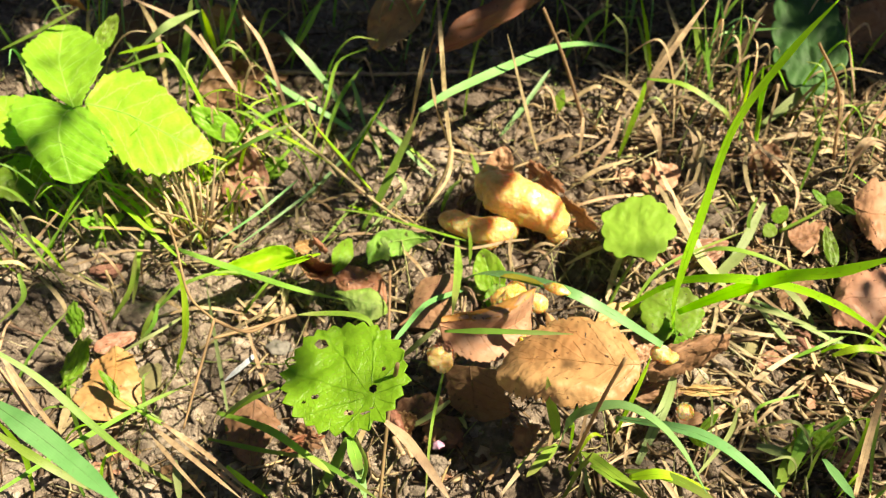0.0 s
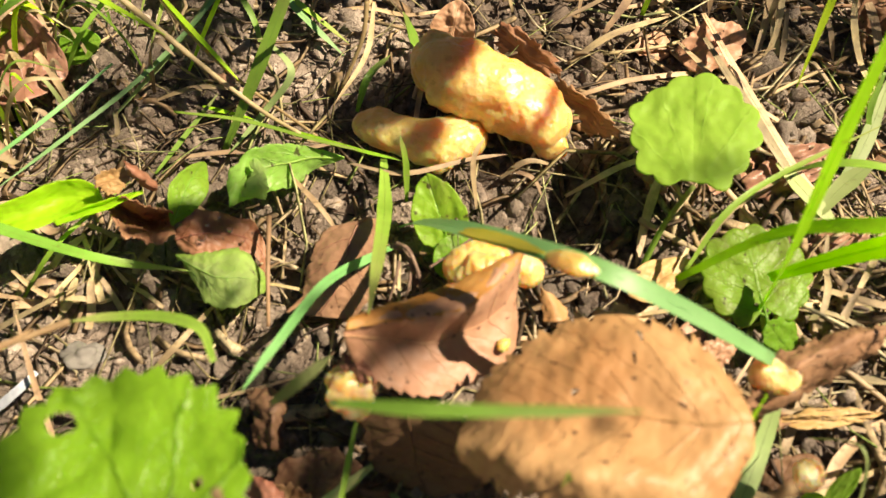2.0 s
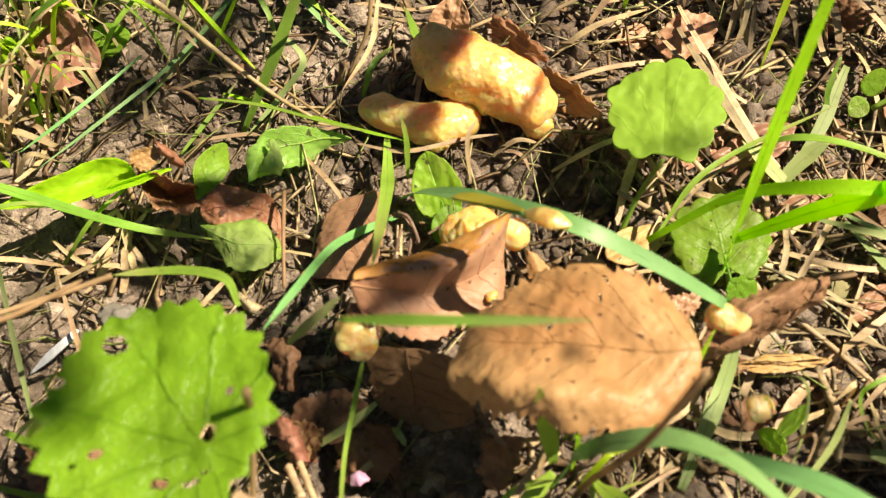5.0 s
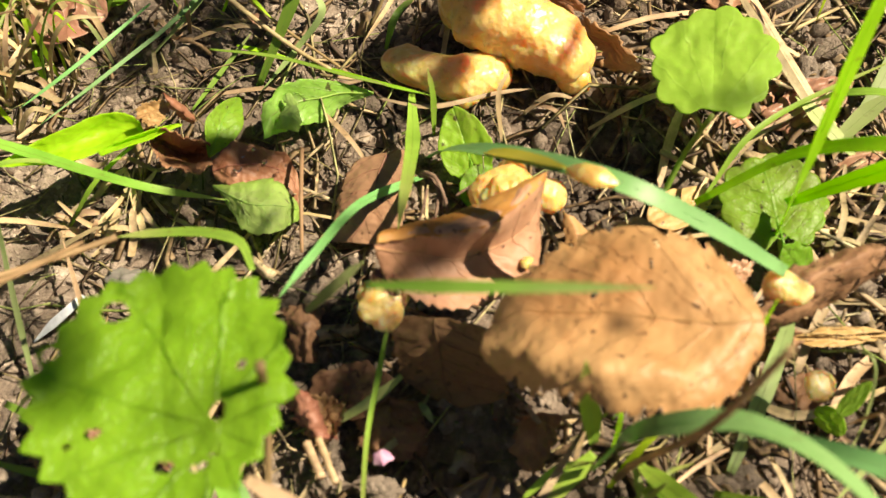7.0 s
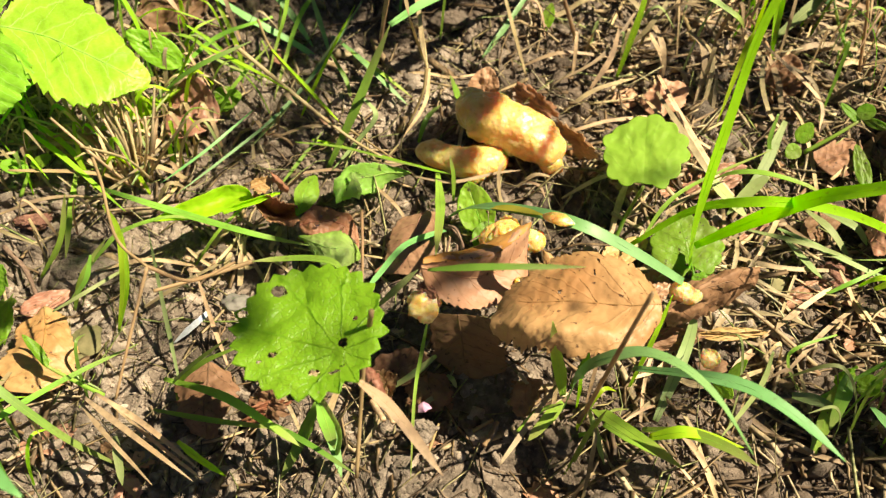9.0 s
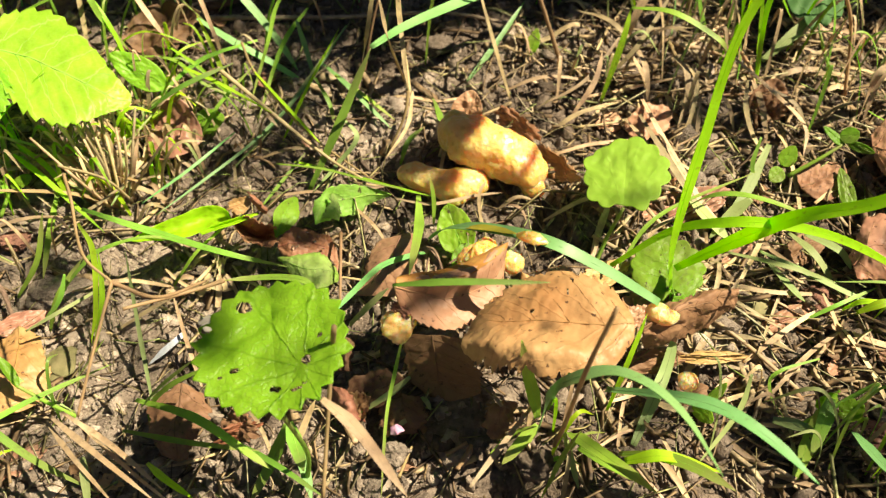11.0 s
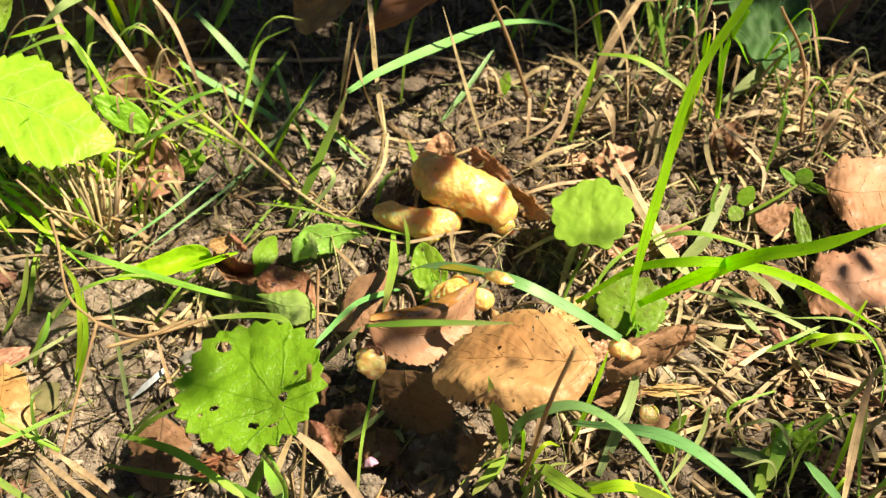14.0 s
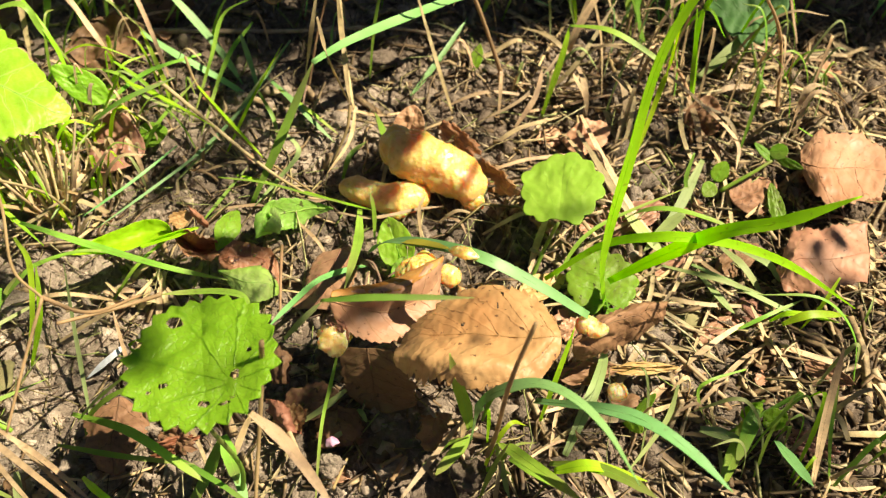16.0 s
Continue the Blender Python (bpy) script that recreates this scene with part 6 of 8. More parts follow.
grass('bright', 2.19, (-0.1549, 0.1612, 0.0062), (-0.1571, 0.1697, 0.0208), (-0.1639, 0.1748, 0.0362))
grass('grass', 1.77, (-0.1414, 0.1667, -0.0093), (-0.1440, 0.1714, 0.0095), (-0.1562, 0.1797, 0.0200))
grass('dry', 2.37, (-0.0374, 0.1805, -0.0043), (-0.0329, 0.1884, 0.0043), (-0.0295, 0.1923, 0.0109))
grass('grass', 1.99, (0.0280, 0.1705, 0.0115), (0.0353, 0.1746, 0.0175), (0.0422, 0.1739, 0.0232))
grass('grass', 1.70, (0.0461, 0.1610, 0.0077), (0.0492, 0.1643, 0.0195), (0.0536, 0.1657, 0.0339))
grass('pale', 2.23, (0.0522, 0.1768, 0.0141), (0.0530, 0.1662, 0.0160), (0.0546, 0.1572, 0.0133))
grass('grass', 2.91, (-0.1644, 0.3676, 0.0454), (-0.1352, 0.3620, 0.0594), (-0.1269, 0.3577, 0.0488), (-0.1198, 0.3604, 0.0291))
grass('grass', 1.68, (-0.1336, 0.3760, 0.0159), (-0.1031, 0.3601, 0.0260), (-0.0875, 0.3474, 0.0224), (-0.0703, 0.3488, 0.0109))
grass('pale', 4.96, (-0.1272, 0.4017, 0.0582), (-0.1377, 0.3749, 0.0658), (-0.1660, 0.3836, 0.0368))
grass('bright', 3.44, (-0.1263, 0.4150, 0.0192), (-0.1242, 0.4030, 0.0433), (-0.1220, 0.3898, 0.0672))
grass('grass', 4.46, (-0.1451, 0.3952, 0.0097), (-0.1350, 0.3937, 0.0425), (-0.1287, 0.4011, 0.0681))
grass('grass', 3.54, (-0.1259, 0.4202, 0.0116), (-0.1213, 0.4160, 0.0343), (-0.1157, 0.4039, 0.0583))
grass('dry', 2.49, (-0.1208, 0.4203, 0.0116), (-0.1177, 0.4209, 0.0346), (-0.1134, 0.4156, 0.0592))
grass('grass', 1.80, (-0.1198, 0.4125, 0.0140), (-0.1020, 0.4183, 0.0294), (-0.0823, 0.4274, 0.0451))
grass('grass', 4.07, (-0.0404, 0.3032, -0.0004), (-0.0287, 0.3130, 0.0219), (-0.0213, 0.3227, 0.0354), (-0.0127, 0.3341, 0.0509))
grass('blue', 5.68, (-0.0127, 0.3341, 0.0509), (0.0024, 0.3448, 0.0542), (0.0306, 0.3692, 0.0514), (0.0576, 0.3970, 0.0435), (0.0828, 0.4120, 0.0347), (0.1018, 0.4154, 0.0252))
grass('pale', 1.65, (-0.0741, 0.3166, 0.0004), (-0.0532, 0.3368, 0.0138), (-0.0258, 0.3705, 0.0360))
grass('bright', 1.61, (-0.0475, 0.3167, 0.0041), (-0.0316, 0.3085, 0.0071))
grass('grass', 1.60, (-0.0601, 0.2965, -0.0026), (-0.0424, 0.3184, 0.0077))
grass('blue', 2.80, (0.0294, 0.3651, 0.0091), (0.0428, 0.3819, 0.0173), (0.0582, 0.4041, 0.0269))
grass('grass', 3.95, (0.0172, 0.3367, 0.0079), (0.0149, 0.3377, 0.0139), (0.0126, 0.3374, 0.0218))
grass('grass', 2.26, (-0.0016, 0.3119, 0.0062), (0.0020, 0.3143, 0.0176), (0.0087, 0.3306, 0.0112))
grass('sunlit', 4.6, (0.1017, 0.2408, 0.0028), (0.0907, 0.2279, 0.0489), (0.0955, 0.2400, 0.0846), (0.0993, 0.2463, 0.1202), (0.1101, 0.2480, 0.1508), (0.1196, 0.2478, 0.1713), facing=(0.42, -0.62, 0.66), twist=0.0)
grass('bright', 2.97, (0.0891, 0.3482, 0.0099), (0.0959, 0.3563, 0.0377), (0.0988, 0.3630, 0.0502))
grass('grass', 2.88, (0.0988, 0.3630, 0.0502), (0.1152, 0.3549, 0.0531), (0.1333, 0.3459, 0.0465), (0.1386, 0.3434, 0.0410))
grass('dry', 2.22, (0.1386, 0.3434, 0.0410), (0.1549, 0.3305, 0.0324), (0.1694, 0.3168, 0.0232), (0.1677, 0.3045, 0.0162))
grass('bright', 3.03, (0.1572, 0.3761, 0.0152), (0.1539, 0.3771, 0.0370), (0.1496, 0.3717, 0.0569))
grass('bright', 2.62, (0.1600, 0.3522, 0.0159), (0.1573, 0.3583, 0.0376), (0.1536, 0.3627, 0.0603))
grass('grass', 3.15, (0.1628, 0.4107, 0.0149), (0.1573, 0.4098, 0.0417), (0.1495, 0.4037, 0.0715))
grass('grass', 3.13, (0.1459, 0.3998, 0.0144), (0.1384, 0.4050, 0.0411), (0.1299, 0.4041, 0.0708))
grass('blue', 3.15, (0.1578, 0.4107, 0.0148), (0.1489, 0.4099, 0.0415), (0.1387, 0.4040, 0.0711))
grass('grass', 3.17, (0.1477, 0.4008, 0.0144), (0.1384, 0.4069, 0.0361), (0.1302, 0.4089, 0.0559))
grass('pale', 5.47, (0.1643, 0.3641, 0.0210), (0.1845, 0.3755, 0.0335), (0.2113, 0.3978, 0.0427))
stem('stalk', 1.77, (0.1968, 0.3415, 0.0169), (0.1887, 0.3492, 0.0546), (0.1691, 0.3480, 0.0837))
grass('dry', 2.11, (0.2241, 0.3968, 0.0175), (0.2177, 0.4078, 0.0374), (0.2101, 0.4203, 0.0623))
grass('dry', 3.73, (0.1022, 0.3781, 0.0169), (0.1082, 0.3811, 0.0393), (0.1322, 0.4026, 0.0708))
grass('dry', 3.08, (0.1082, 0.3900, 0.0295), (0.1206, 0.4014, 0.0503), (0.1371, 0.3988, 0.0560))
grass('dry', 3.03, (0.1030, 0.3605, 0.0263), (0.1089, 0.3531, 0.0185), (0.1090, 0.3471, 0.0103))
grass('dry', 3.58, (0.1181, 0.3491, 0.0342), (0.1235, 0.3452, 0.0296), (0.1234, 0.3356, 0.0212), (0.1171, 0.3203, 0.0099))
grass('dry', 3.26, (0.1266, 0.3394, 0.0217), (0.1255, 0.3196, 0.0107))
grass('dry', 3.09, (0.0993, 0.3204, 0.0262), (0.1122, 0.2922, 0.0173), (0.1215, 0.2769, 0.0097))
grass('dry', 3.15, (0.1930, 0.3192, 0.0175), (0.1916, 0.3174, 0.0494), (0.2056, 0.3261, 0.0448), (0.2287, 0.3377, 0.0239))
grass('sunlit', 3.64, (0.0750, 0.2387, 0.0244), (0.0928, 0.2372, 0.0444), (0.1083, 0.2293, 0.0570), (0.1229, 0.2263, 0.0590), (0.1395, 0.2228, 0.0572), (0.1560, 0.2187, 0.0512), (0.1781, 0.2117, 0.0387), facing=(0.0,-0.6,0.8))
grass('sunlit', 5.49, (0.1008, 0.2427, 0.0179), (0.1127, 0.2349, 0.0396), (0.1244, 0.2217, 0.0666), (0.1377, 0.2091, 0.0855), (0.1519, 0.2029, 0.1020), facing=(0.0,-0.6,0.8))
grass('grass', 2.60, (0.1127, 0.2766, 0.0159), (0.1182, 0.2699, 0.0286), (0.1283, 0.2647, 0.0339), (0.1437, 0.2592, 0.0325), (0.1530, 0.2571, 0.0269))
grass('pale', 5.14, (0.1160, 0.2841, 0.0129), (0.1218, 0.2738, 0.0114), (0.1294, 0.2643, 0.0080))
grass('pale', 5.41, (0.1381, 0.2780, 0.0185), (0.1306, 0.2741, 0.0133), (0.1214, 0.2668, 0.0076))
grass('pale', 2.01, (0.1248, 0.2551, 0.0125), (0.1443, 0.2432, 0.0172), (0.1645, 0.2399, 0.0108))
grass('bright', 2.25, (0.0693, 0.1896, 0.0060), (0.0714, 0.1891, 0.0357), (0.0747, 0.1931, 0.0551))
grass('blue', 4.38, (0.0429, 0.1749, 0.0171), (0.0436, 0.1687, 0.0501), (0.0486, 0.1657, 0.0626), (0.0572, 0.1620, 0.0712), (0.0656, 0.1545, 0.0751), (0.0729, 0.1448, 0.0746), (0.0797, 0.1313, 0.0704))
grass('blue', 4.33, (0.0614, 0.1746, 0.0427), (0.0763, 0.1598, 0.0615), (0.0870, 0.1516, 0.0668), (0.0972, 0.1422, 0.0663), (0.1058, 0.1319, 0.0642))
grass('grass', 4.34, (0.0537, 0.1780, 0.0118), (0.0550, 0.1704, 0.0218), (0.0646, 0.1564, 0.0295), (0.0731, 0.1454, 0.0336))
grass('grass', 3.83, (0.0695, 0.1703, 0.0113), (0.0800, 0.1620, 0.0239), (0.0891, 0.1547, 0.0287), (0.0972, 0.1476, 0.0298))
grass('pale', 4.76, (0.0769, 0.1778, 0.0030), (0.0903, 0.2011, 0.0103), (0.0941, 0.2112, 0.0202))
grass('blue', 4.09, (0.1445, 0.1725, 0.0187), (0.1448, 0.1495, 0.0317))
grass('bright', 2.47, (0.1603, 0.2266, 0.0125), (0.1635, 0.2241, 0.0202), (0.1700, 0.2220, 0.0221), (0.1835, 0.2212, 0.0183))
grass('grass', 5.21, (0.1308, 0.1678, -0.0034), (0.1434, 0.1898, 0.0104))
grass('dry', 3.13, (0.1525, 0.1578, 0.0173), (0.1571, 0.1744, 0.0338), (0.1587, 0.1852, 0.0550))
grass('grass', 1.34, (0.1455, 0.2054, 0.0122), (0.1307, 0.2010, 0.0116), (0.1276, 0.1983, 0.0063), (0.1316, 0.1885, -0.0016))
grass('grass', 4.01, (0.0060, 0.2920, 0.0077), (0.0061, 0.2690, 0.0159), (0.0051, 0.2496, 0.0270), (0.0025, 0.2194, 0.0437))
grass('grass', 1.83, (0.0121, 0.2794, 0.0041), (0.0120, 0.2843, 0.0144), (0.0105, 0.2882, 0.0216))
grass('blue', 2.75, (0.0084, 0.2657, 0.0019), (0.0029, 0.2563, 0.0110), (-0.0081, 0.2403, 0.0233), (-0.0164, 0.2150, 0.0395), (-0.0212, 0.2016, 0.0463))
grass('grass', 2.58, (-0.0268, 0.2072, 0.0476), (-0.0312, 0.2172, 0.0431), (-0.0403, 0.2227, 0.0390), (-0.0519, 0.2245, 0.0364), (-0.0597, 0.2235, 0.0367))
stem('stalk', 1.65, (-0.0597, 0.2235, 0.0367), (-0.0712, 0.2180, 0.0374), (-0.0889, 0.2075, 0.0422))
grass('grass', 2.0, (-0.0015, 0.1779, 0.0889), (0.0140, 0.1728, 0.0962), (0.0387, 0.1713, 0.0974))
grass('grass', 1.35, (-0.0001, 0.2081, 0.0243), (-0.0024, 0.1972, 0.0210), (-0.0053, 0.1808, 0.0179), (-0.0070, 0.1568, 0.0077))
grass('grass', 4.40, (0.0435, 0.1799, 0.0180), (0.0413, 0.1805, 0.0300), (0.0377, 0.1792, 0.0460), (0.0340, 0.1750, 0.0677), twist=0.0, facing=(0.1, -0.72, 0.69))
stem('stalk', 1.70, (0.0495, 0.1755, 0.0080), (0.0507, 0.1734, 0.0237), (0.0489, 0.1593, 0.0758), (0.0526, 0.1587, 0.1030))
grass('dry', 1.95, (0.0202, 0.1529, 0.0242), (0.0311, 0.1676, 0.0236), (0.0428, 0.1846, 0.0195))
grass('dry', 3.65, (-0.0203, 0.1564, 0.0684), (-0.0110, 0.1514, 0.0604), (0.0019, 0.1377, 0.0494))
stem('stalk', 1.60, (-0.0164, 0.1671, 0.0856), (-0.0197, 0.1702, 0.0566), (-0.0231, 0.1491, 0.0254))
grass('pale', 2.94, (-0.0166, 0.2014, 0.0404), (-0.0095, 0.2002, 0.0522), (-0.0038, 0.2018, 0.0583))
grass('grass', 4.35, (-0.0372, 0.1797, 0.0167), (-0.0432, 0.1742, 0.0026), (-0.0508, 0.1648, -0.0075))
grass('blue', 4.31, (-0.0365, 0.1781, 0.0170), (-0.0330, 0.1730, 0.0051), (-0.0299, 0.1628, -0.0029))
grass('grass', 2.02, (-0.0600, 0.1867, -0.0037), (-0.0401, 0.1689, 0.0096), (-0.0241, 0.1550, 0.0155))
grass('grass', 3.23, (-0.0028, 0.2007, 0.0036), (-0.0173, 0.1945, -0.0012))
grass('grass', 2.95, (-0.1651, 0.1923, 0.0555), (-0.1486, 0.1867, 0.0436), (-0.1309, 0.1769, 0.0279), (-0.1162, 0.1709, 0.0111), (-0.1019, 0.1699, -0.0087))
grass('blue', 7.21, (-0.1414, 0.1532, 0.0808), (-0.1166, 0.1344, 0.0914), (-0.0884, 0.1127, 0.0971))
grass('grass', 3.19, (-0.1566, 0.1632, 0.0462), (-0.1389, 0.1546, 0.0406), (-0.1242, 0.1498, 0.0304))
grass('grass', 2.54, (-0.1562, 0.1471, 0.0320), (-0.1409, 0.1719, 0.0202), (-0.1248, 0.1956, 0.0085), (-0.1064, 0.2178, -0.0035))
grass('dry', 2.16, (-0.1113, 0.1809, 0.0218), (-0.0948, 0.1669, 0.0259), (-0.0712, 0.1485, 0.0273))
grass('dry', 1.96, (-0.1090, 0.1838, 0.0194), (-0.0899, 0.1702, 0.0219), (-0.0708, 0.1544, 0.0220))
grass('dry', 2.32, (-0.1795, 0.2129, 0.0275), (-0.1615, 0.1935, 0.0199), (-0.1462, 0.1789, 0.0090))
grass('dry', 2.10, (-0.1824, 0.2118, 0.0180), (-0.1667, 0.1948, 0.0116), (-0.1546, 0.1823, 0.0027))
stem('stalk', 1.14, (-0.1054, 0.2364, 0.0740), (-0.1004, 0.2250, 0.0737), (-0.0912, 0.2019, 0.0754), (-0.0809, 0.1919, 0.0744))
stem('stalk', 1.08, (-0.0809, 0.1919, 0.0744), (-0.0854, 0.1772, 0.0635), (-0.0907, 0.1635, 0.0496))
stem('stalk', 1.34, (-0.0809, 0.1919, 0.0744), (-0.0709, 0.1950, 0.0636), (-0.0638, 0.2174, 0.0438))
grass('grass', 2.66, (-0.1382, 0.2419, -0.0154), (-0.1319, 0.2478, -0.0005), (-0.1228, 0.2591, 0.0085))
grass('bright', 2.33, (-0.1200, 0.2332, -0.0180), (-0.1139, 0.2430, 0.0016), (-0.1143, 0.2557, 0.0165))
grass('grass', 2.50, (-0.1343, 0.2516, -0.0057), (-0.1225, 0.2524, 0.0093), (-0.1138, 0.2564, 0.0156), (-0.0981, 0.2647, 0.0136), (-0.0807, 0.2637, 0.0100))
grass('grass', 3.26, (-0.1253, 0.2770, 0.0166), (-0.1003, 0.2695, 0.0126), (-0.0663, 0.2568, 0.0121), (-0.0454, 0.2602, 0.0003))
grass('pale', 1.73, (-0.0931, 0.2098, -0.0174), (-0.0993, 0.2331, -0.0029), (-0.1068, 0.2608, 0.0105))
grass('dry', 1.74, (-0.0754, 0.2153, -0.0153), (-0.0822, 0.2311, -0.0072), (-0.0896, 0.2500, -0.0024))
grass('grass', 2.17, (-0.0657, 0.2001, 0.0192), (-0.0798, 0.2020, 0.0067), (-0.0900, 0.2031, -0.0076), (-0.0918, 0.1981, -0.0164))
grass('bright', 2.58, (-0.0878, 0.1808, -0.0092), (-0.0783, 0.1702, -0.0001), (-0.0670, 0.1617, 0.0020))
grass('pale', 3.33, (-0.1056, 0.1771, 0.0023), (-0.1019, 0.1622, -0.0038))
grass('grass', 1.67, (-0.1452, 0.2173, 0.0035), (-0.1366, 0.2109, -0.0045), (-0.1196, 0.2052, -0.0156))
grass('grass', 2.69, (-0.1530, 0.2555, -0.0113), (-0.1427, 0.2624, 0.0032), (-0.1387, 0.2730, 0.0189))
grass('grass', 2.63, (-0.1911, 0.2637, 0.0112), (-0.1878, 0.2540, 0.0056), (-0.1977, 0.2432, 0.0001))
grass('dry', 2.39, (-0.2042, 0.2702, 0.0106), (-0.1932, 0.2692, 0.0122), (-0.1883, 0.2710, 0.0037))
grass('dry', 2.08, (-0.1846, 0.2676, 0.0047), (-0.1715, 0.2546, 0.0028), (-0.1692, 0.2486, -0.0073))
grass('bright', 1.82, (-0.1863, 0.2843, 0.0033), (-0.1660, 0.3004, 0.0308), (-0.1384, 0.3209, 0.0528))
grass('bright', 2.47, (-0.1612, 0.3089, 0.0169), (-0.1454, 0.2963, 0.0149), (-0.1204, 0.2777, 0.0025))
grass('dry', 1.83, (-0.2046, 0.2698, 0.0016), (-0.1907, 0.2837, 0.0098), (-0.1715, 0.3059, 0.0253))
grass('dry', 2.27, (-0.0050, 0.4050, 0.0686), (-0.0033, 0.3806, 0.0619), (0.0001, 0.3472, 0.0394), (0.0022, 0.3310, 0.0311))
stem('stalk', 1.54, (0.0022, 0.3310, 0.0311), (0.0005, 0.3249, 0.0225), (-0.0061, 0.3200, 0.0078))
grass('dry', 2.05, (-0.0075, 0.3075, 0.0905), (-0.0044, 0.3093, 0.0708), (0.0022, 0.3310, 0.0311))
grass('dry', 2.62, (0.0484, 0.3529, 0.0086), (0.0380, 0.3596, 0.0408), (0.0285, 0.3683, 0.0713))
stem('stalk', 2.13, (0.0740, 0.3768, 0.0107), (0.0600, 0.3791, 0.0475), (0.0461, 0.3811, 0.0773))
stem('stalk', 1.35, (-0.0188, 0.3714, 0.0091), (-0.0130, 0.3770, 0.0366), (-0.0061, 0.3870, 0.0573))
stem('stalk', 1.29, (-0.0712, 0.3628, 0.0327), (-0.0645, 0.3480, 0.0280), (-0.0494, 0.3293, 0.0209), (-0.0351, 0.3170, 0.0140), (-0.0127, 0.2993, 0.0093))
grass('bright', 1.61, (-0.0643, 0.3470, 0.0288), (-0.0450, 0.3257, 0.0206), (-0.0350, 0.3161, 0.0149))
grass('bright', 1.30, (-0.0236, 0.3020, 0.0108), (-0.0072, 0.2947, 0.0112), (0.0115, 0.2892, 0.0098))
grass('dry', 1.55, (-0.0044, 0.2930, 0.0052), (0.0114, 0.2835, 0.0113), (0.0301, 0.2889, 0.0106), (0.0411, 0.2919, 0.0091))
grass('dry', 1.53, (0.0314, 0.2765, 0.0038), (0.0304, 0.2848, 0.0143), (0.0335, 0.2897, 0.0187))
grass('dry', 2.33, (-0.1009, 0.3845, 0.0667), (-0.0909, 0.3785, 0.0511), (-0.0796, 0.3663, 0.0100))
grass('dry', 3.12, (-0.1596, 0.4093, 0.0588), (-0.1526, 0.4039, 0.0384), (-0.1486, 0.3842, 0.0088))
grass('dry', 2.32, (-0.1559, 0.3956, 0.0678), (-0.1311, 0.3879, 0.0570), (-0.1015, 0.3681, 0.0250))
grass('dry', 2.11, (-0.1089, 0.4111, 0.0589), (-0.1057, 0.4100, 0.0388), (-0.1064, 0.4111, 0.0119))
stem('stalk', 1.43, (-0.0252, 0.2741, 0.0052), (-0.0245, 0.2571, 0.0055), (-0.0247, 0.2447, -0.0033))
grass('dry', 3.03, (0.0844, 0.2858, 0.0106), (0.0781, 0.2721, 0.0062), (0.0731, 0.2570, 0.0021))
grass('grass', 1.75, (0.0812, 0.2473, 0.0148), (0.0973, 0.2621, 0.0264), (0.1394, 0.2843, 0.0273))
grass('dry', 1.75, (0.0927, 0.2376, 0.0054), (0.1139, 0.2492, 0.0091), (0.1312, 0.2604, 0.0096))
grass('dry', 2.06, (0.1253, 0.2403, 0.0067), (0.1371, 0.2573, 0.0137), (0.1447, 0.2718, 0.0123))
grass('dry', 1.71, (0.1401, 0.2249, 0.0035), (0.1216, 0.2362, 0.0081), (0.1105, 0.2405, 0.0061))
grass('grass', 1.69, (0.1474, 0.2269, 0.0050), (0.1601, 0.2290, 0.0129), (0.1771, 0.2368, 0.0128))
grass('dry', 2.42, (0.0818, 0.1963, 0.0052), (0.0975, 0.1911, 0.0034), (0.1282, 0.2012, 0.0006))
grass('grass', 2.65, (-0.2322, 0.3922, 0.0377), (-0.2086, 0.3871, 0.0523), (-0.1820, 0.3880, 0.0673))
grass('grass', 2.15, (-0.2481, 0.4281, 0.0302), (-0.2302, 0.4056, 0.0206), (-0.2230, 0.3905, 0.0096))
grass('grass', 2.82, (-0.1477, 0.3071, -0.0025), (-0.1447, 0.2815, -0.0025), (-0.1454, 0.2644, -0.0110))
grass('bright', 2.37, (-0.0784, 0.3546, 0.0086), (-0.0839, 0.3647, 0.0227), (-0.0929, 0.3796, 0.0363))
grass('grass', 2.84, (-0.0672, 0.4263, 0.0500), (-0.0757, 0.4109, 0.0389), (-0.0896, 0.4078, 0.0187))
grass('grass', 2.41, (-0.0450, 0.3969, 0.0279), (-0.0561, 0.3776, 0.0203), (-0.0657, 0.3416, 0.0051))
grass('grass', 3.12, (-0.1072, 0.4042, 0.0634), (-0.1159, 0.4033, 0.0433), (-0.1257, 0.4113, 0.0189))
grass('grass', 2.89, (0.1032, 0.4231, 0.0456), (0.1091, 0.4187, 0.0305), (0.1144, 0.4122, 0.0144))
grass('bright', 2.88, (0.1036, 0.4239, 0.0557), (0.1102, 0.4220, 0.0357), (0.1157, 0.4159, 0.0136))
grass('grass', 3.25, (0.1332, 0.4314, 0.0515), (0.1386, 0.4187, 0.0313), (0.1422, 0.4071, 0.0132))
grass('dry', 2.87, (0.1193, 0.4313, 0.0512), (0.1250, 0.4151, 0.0408), (0.1344, 0.4096, 0.0150))
stem('stalk', 1.87, (0.1491, 0.3806, 0.0267), (0.1537, 0.3485, 0.0274), (0.1537, 0.3257, 0.0141))
grass('dry', 2.91, (0.1533, 0.3454, 0.0264), (0.1550, 0.3292, 0.0224), (0.1554, 0.3143, 0.0138))
grass('grass', 1.85, (0.1453, 0.3019, 0.0298), (0.1421, 0.2941, 0.0207), (0.1467, 0.2907, 0.0108))
grass('dry', 2.23, (0.0967, 0.3317, 0.0146), (0.1010, 0.3108, 0.0197), (0.1114, 0.2947, 0.0095))

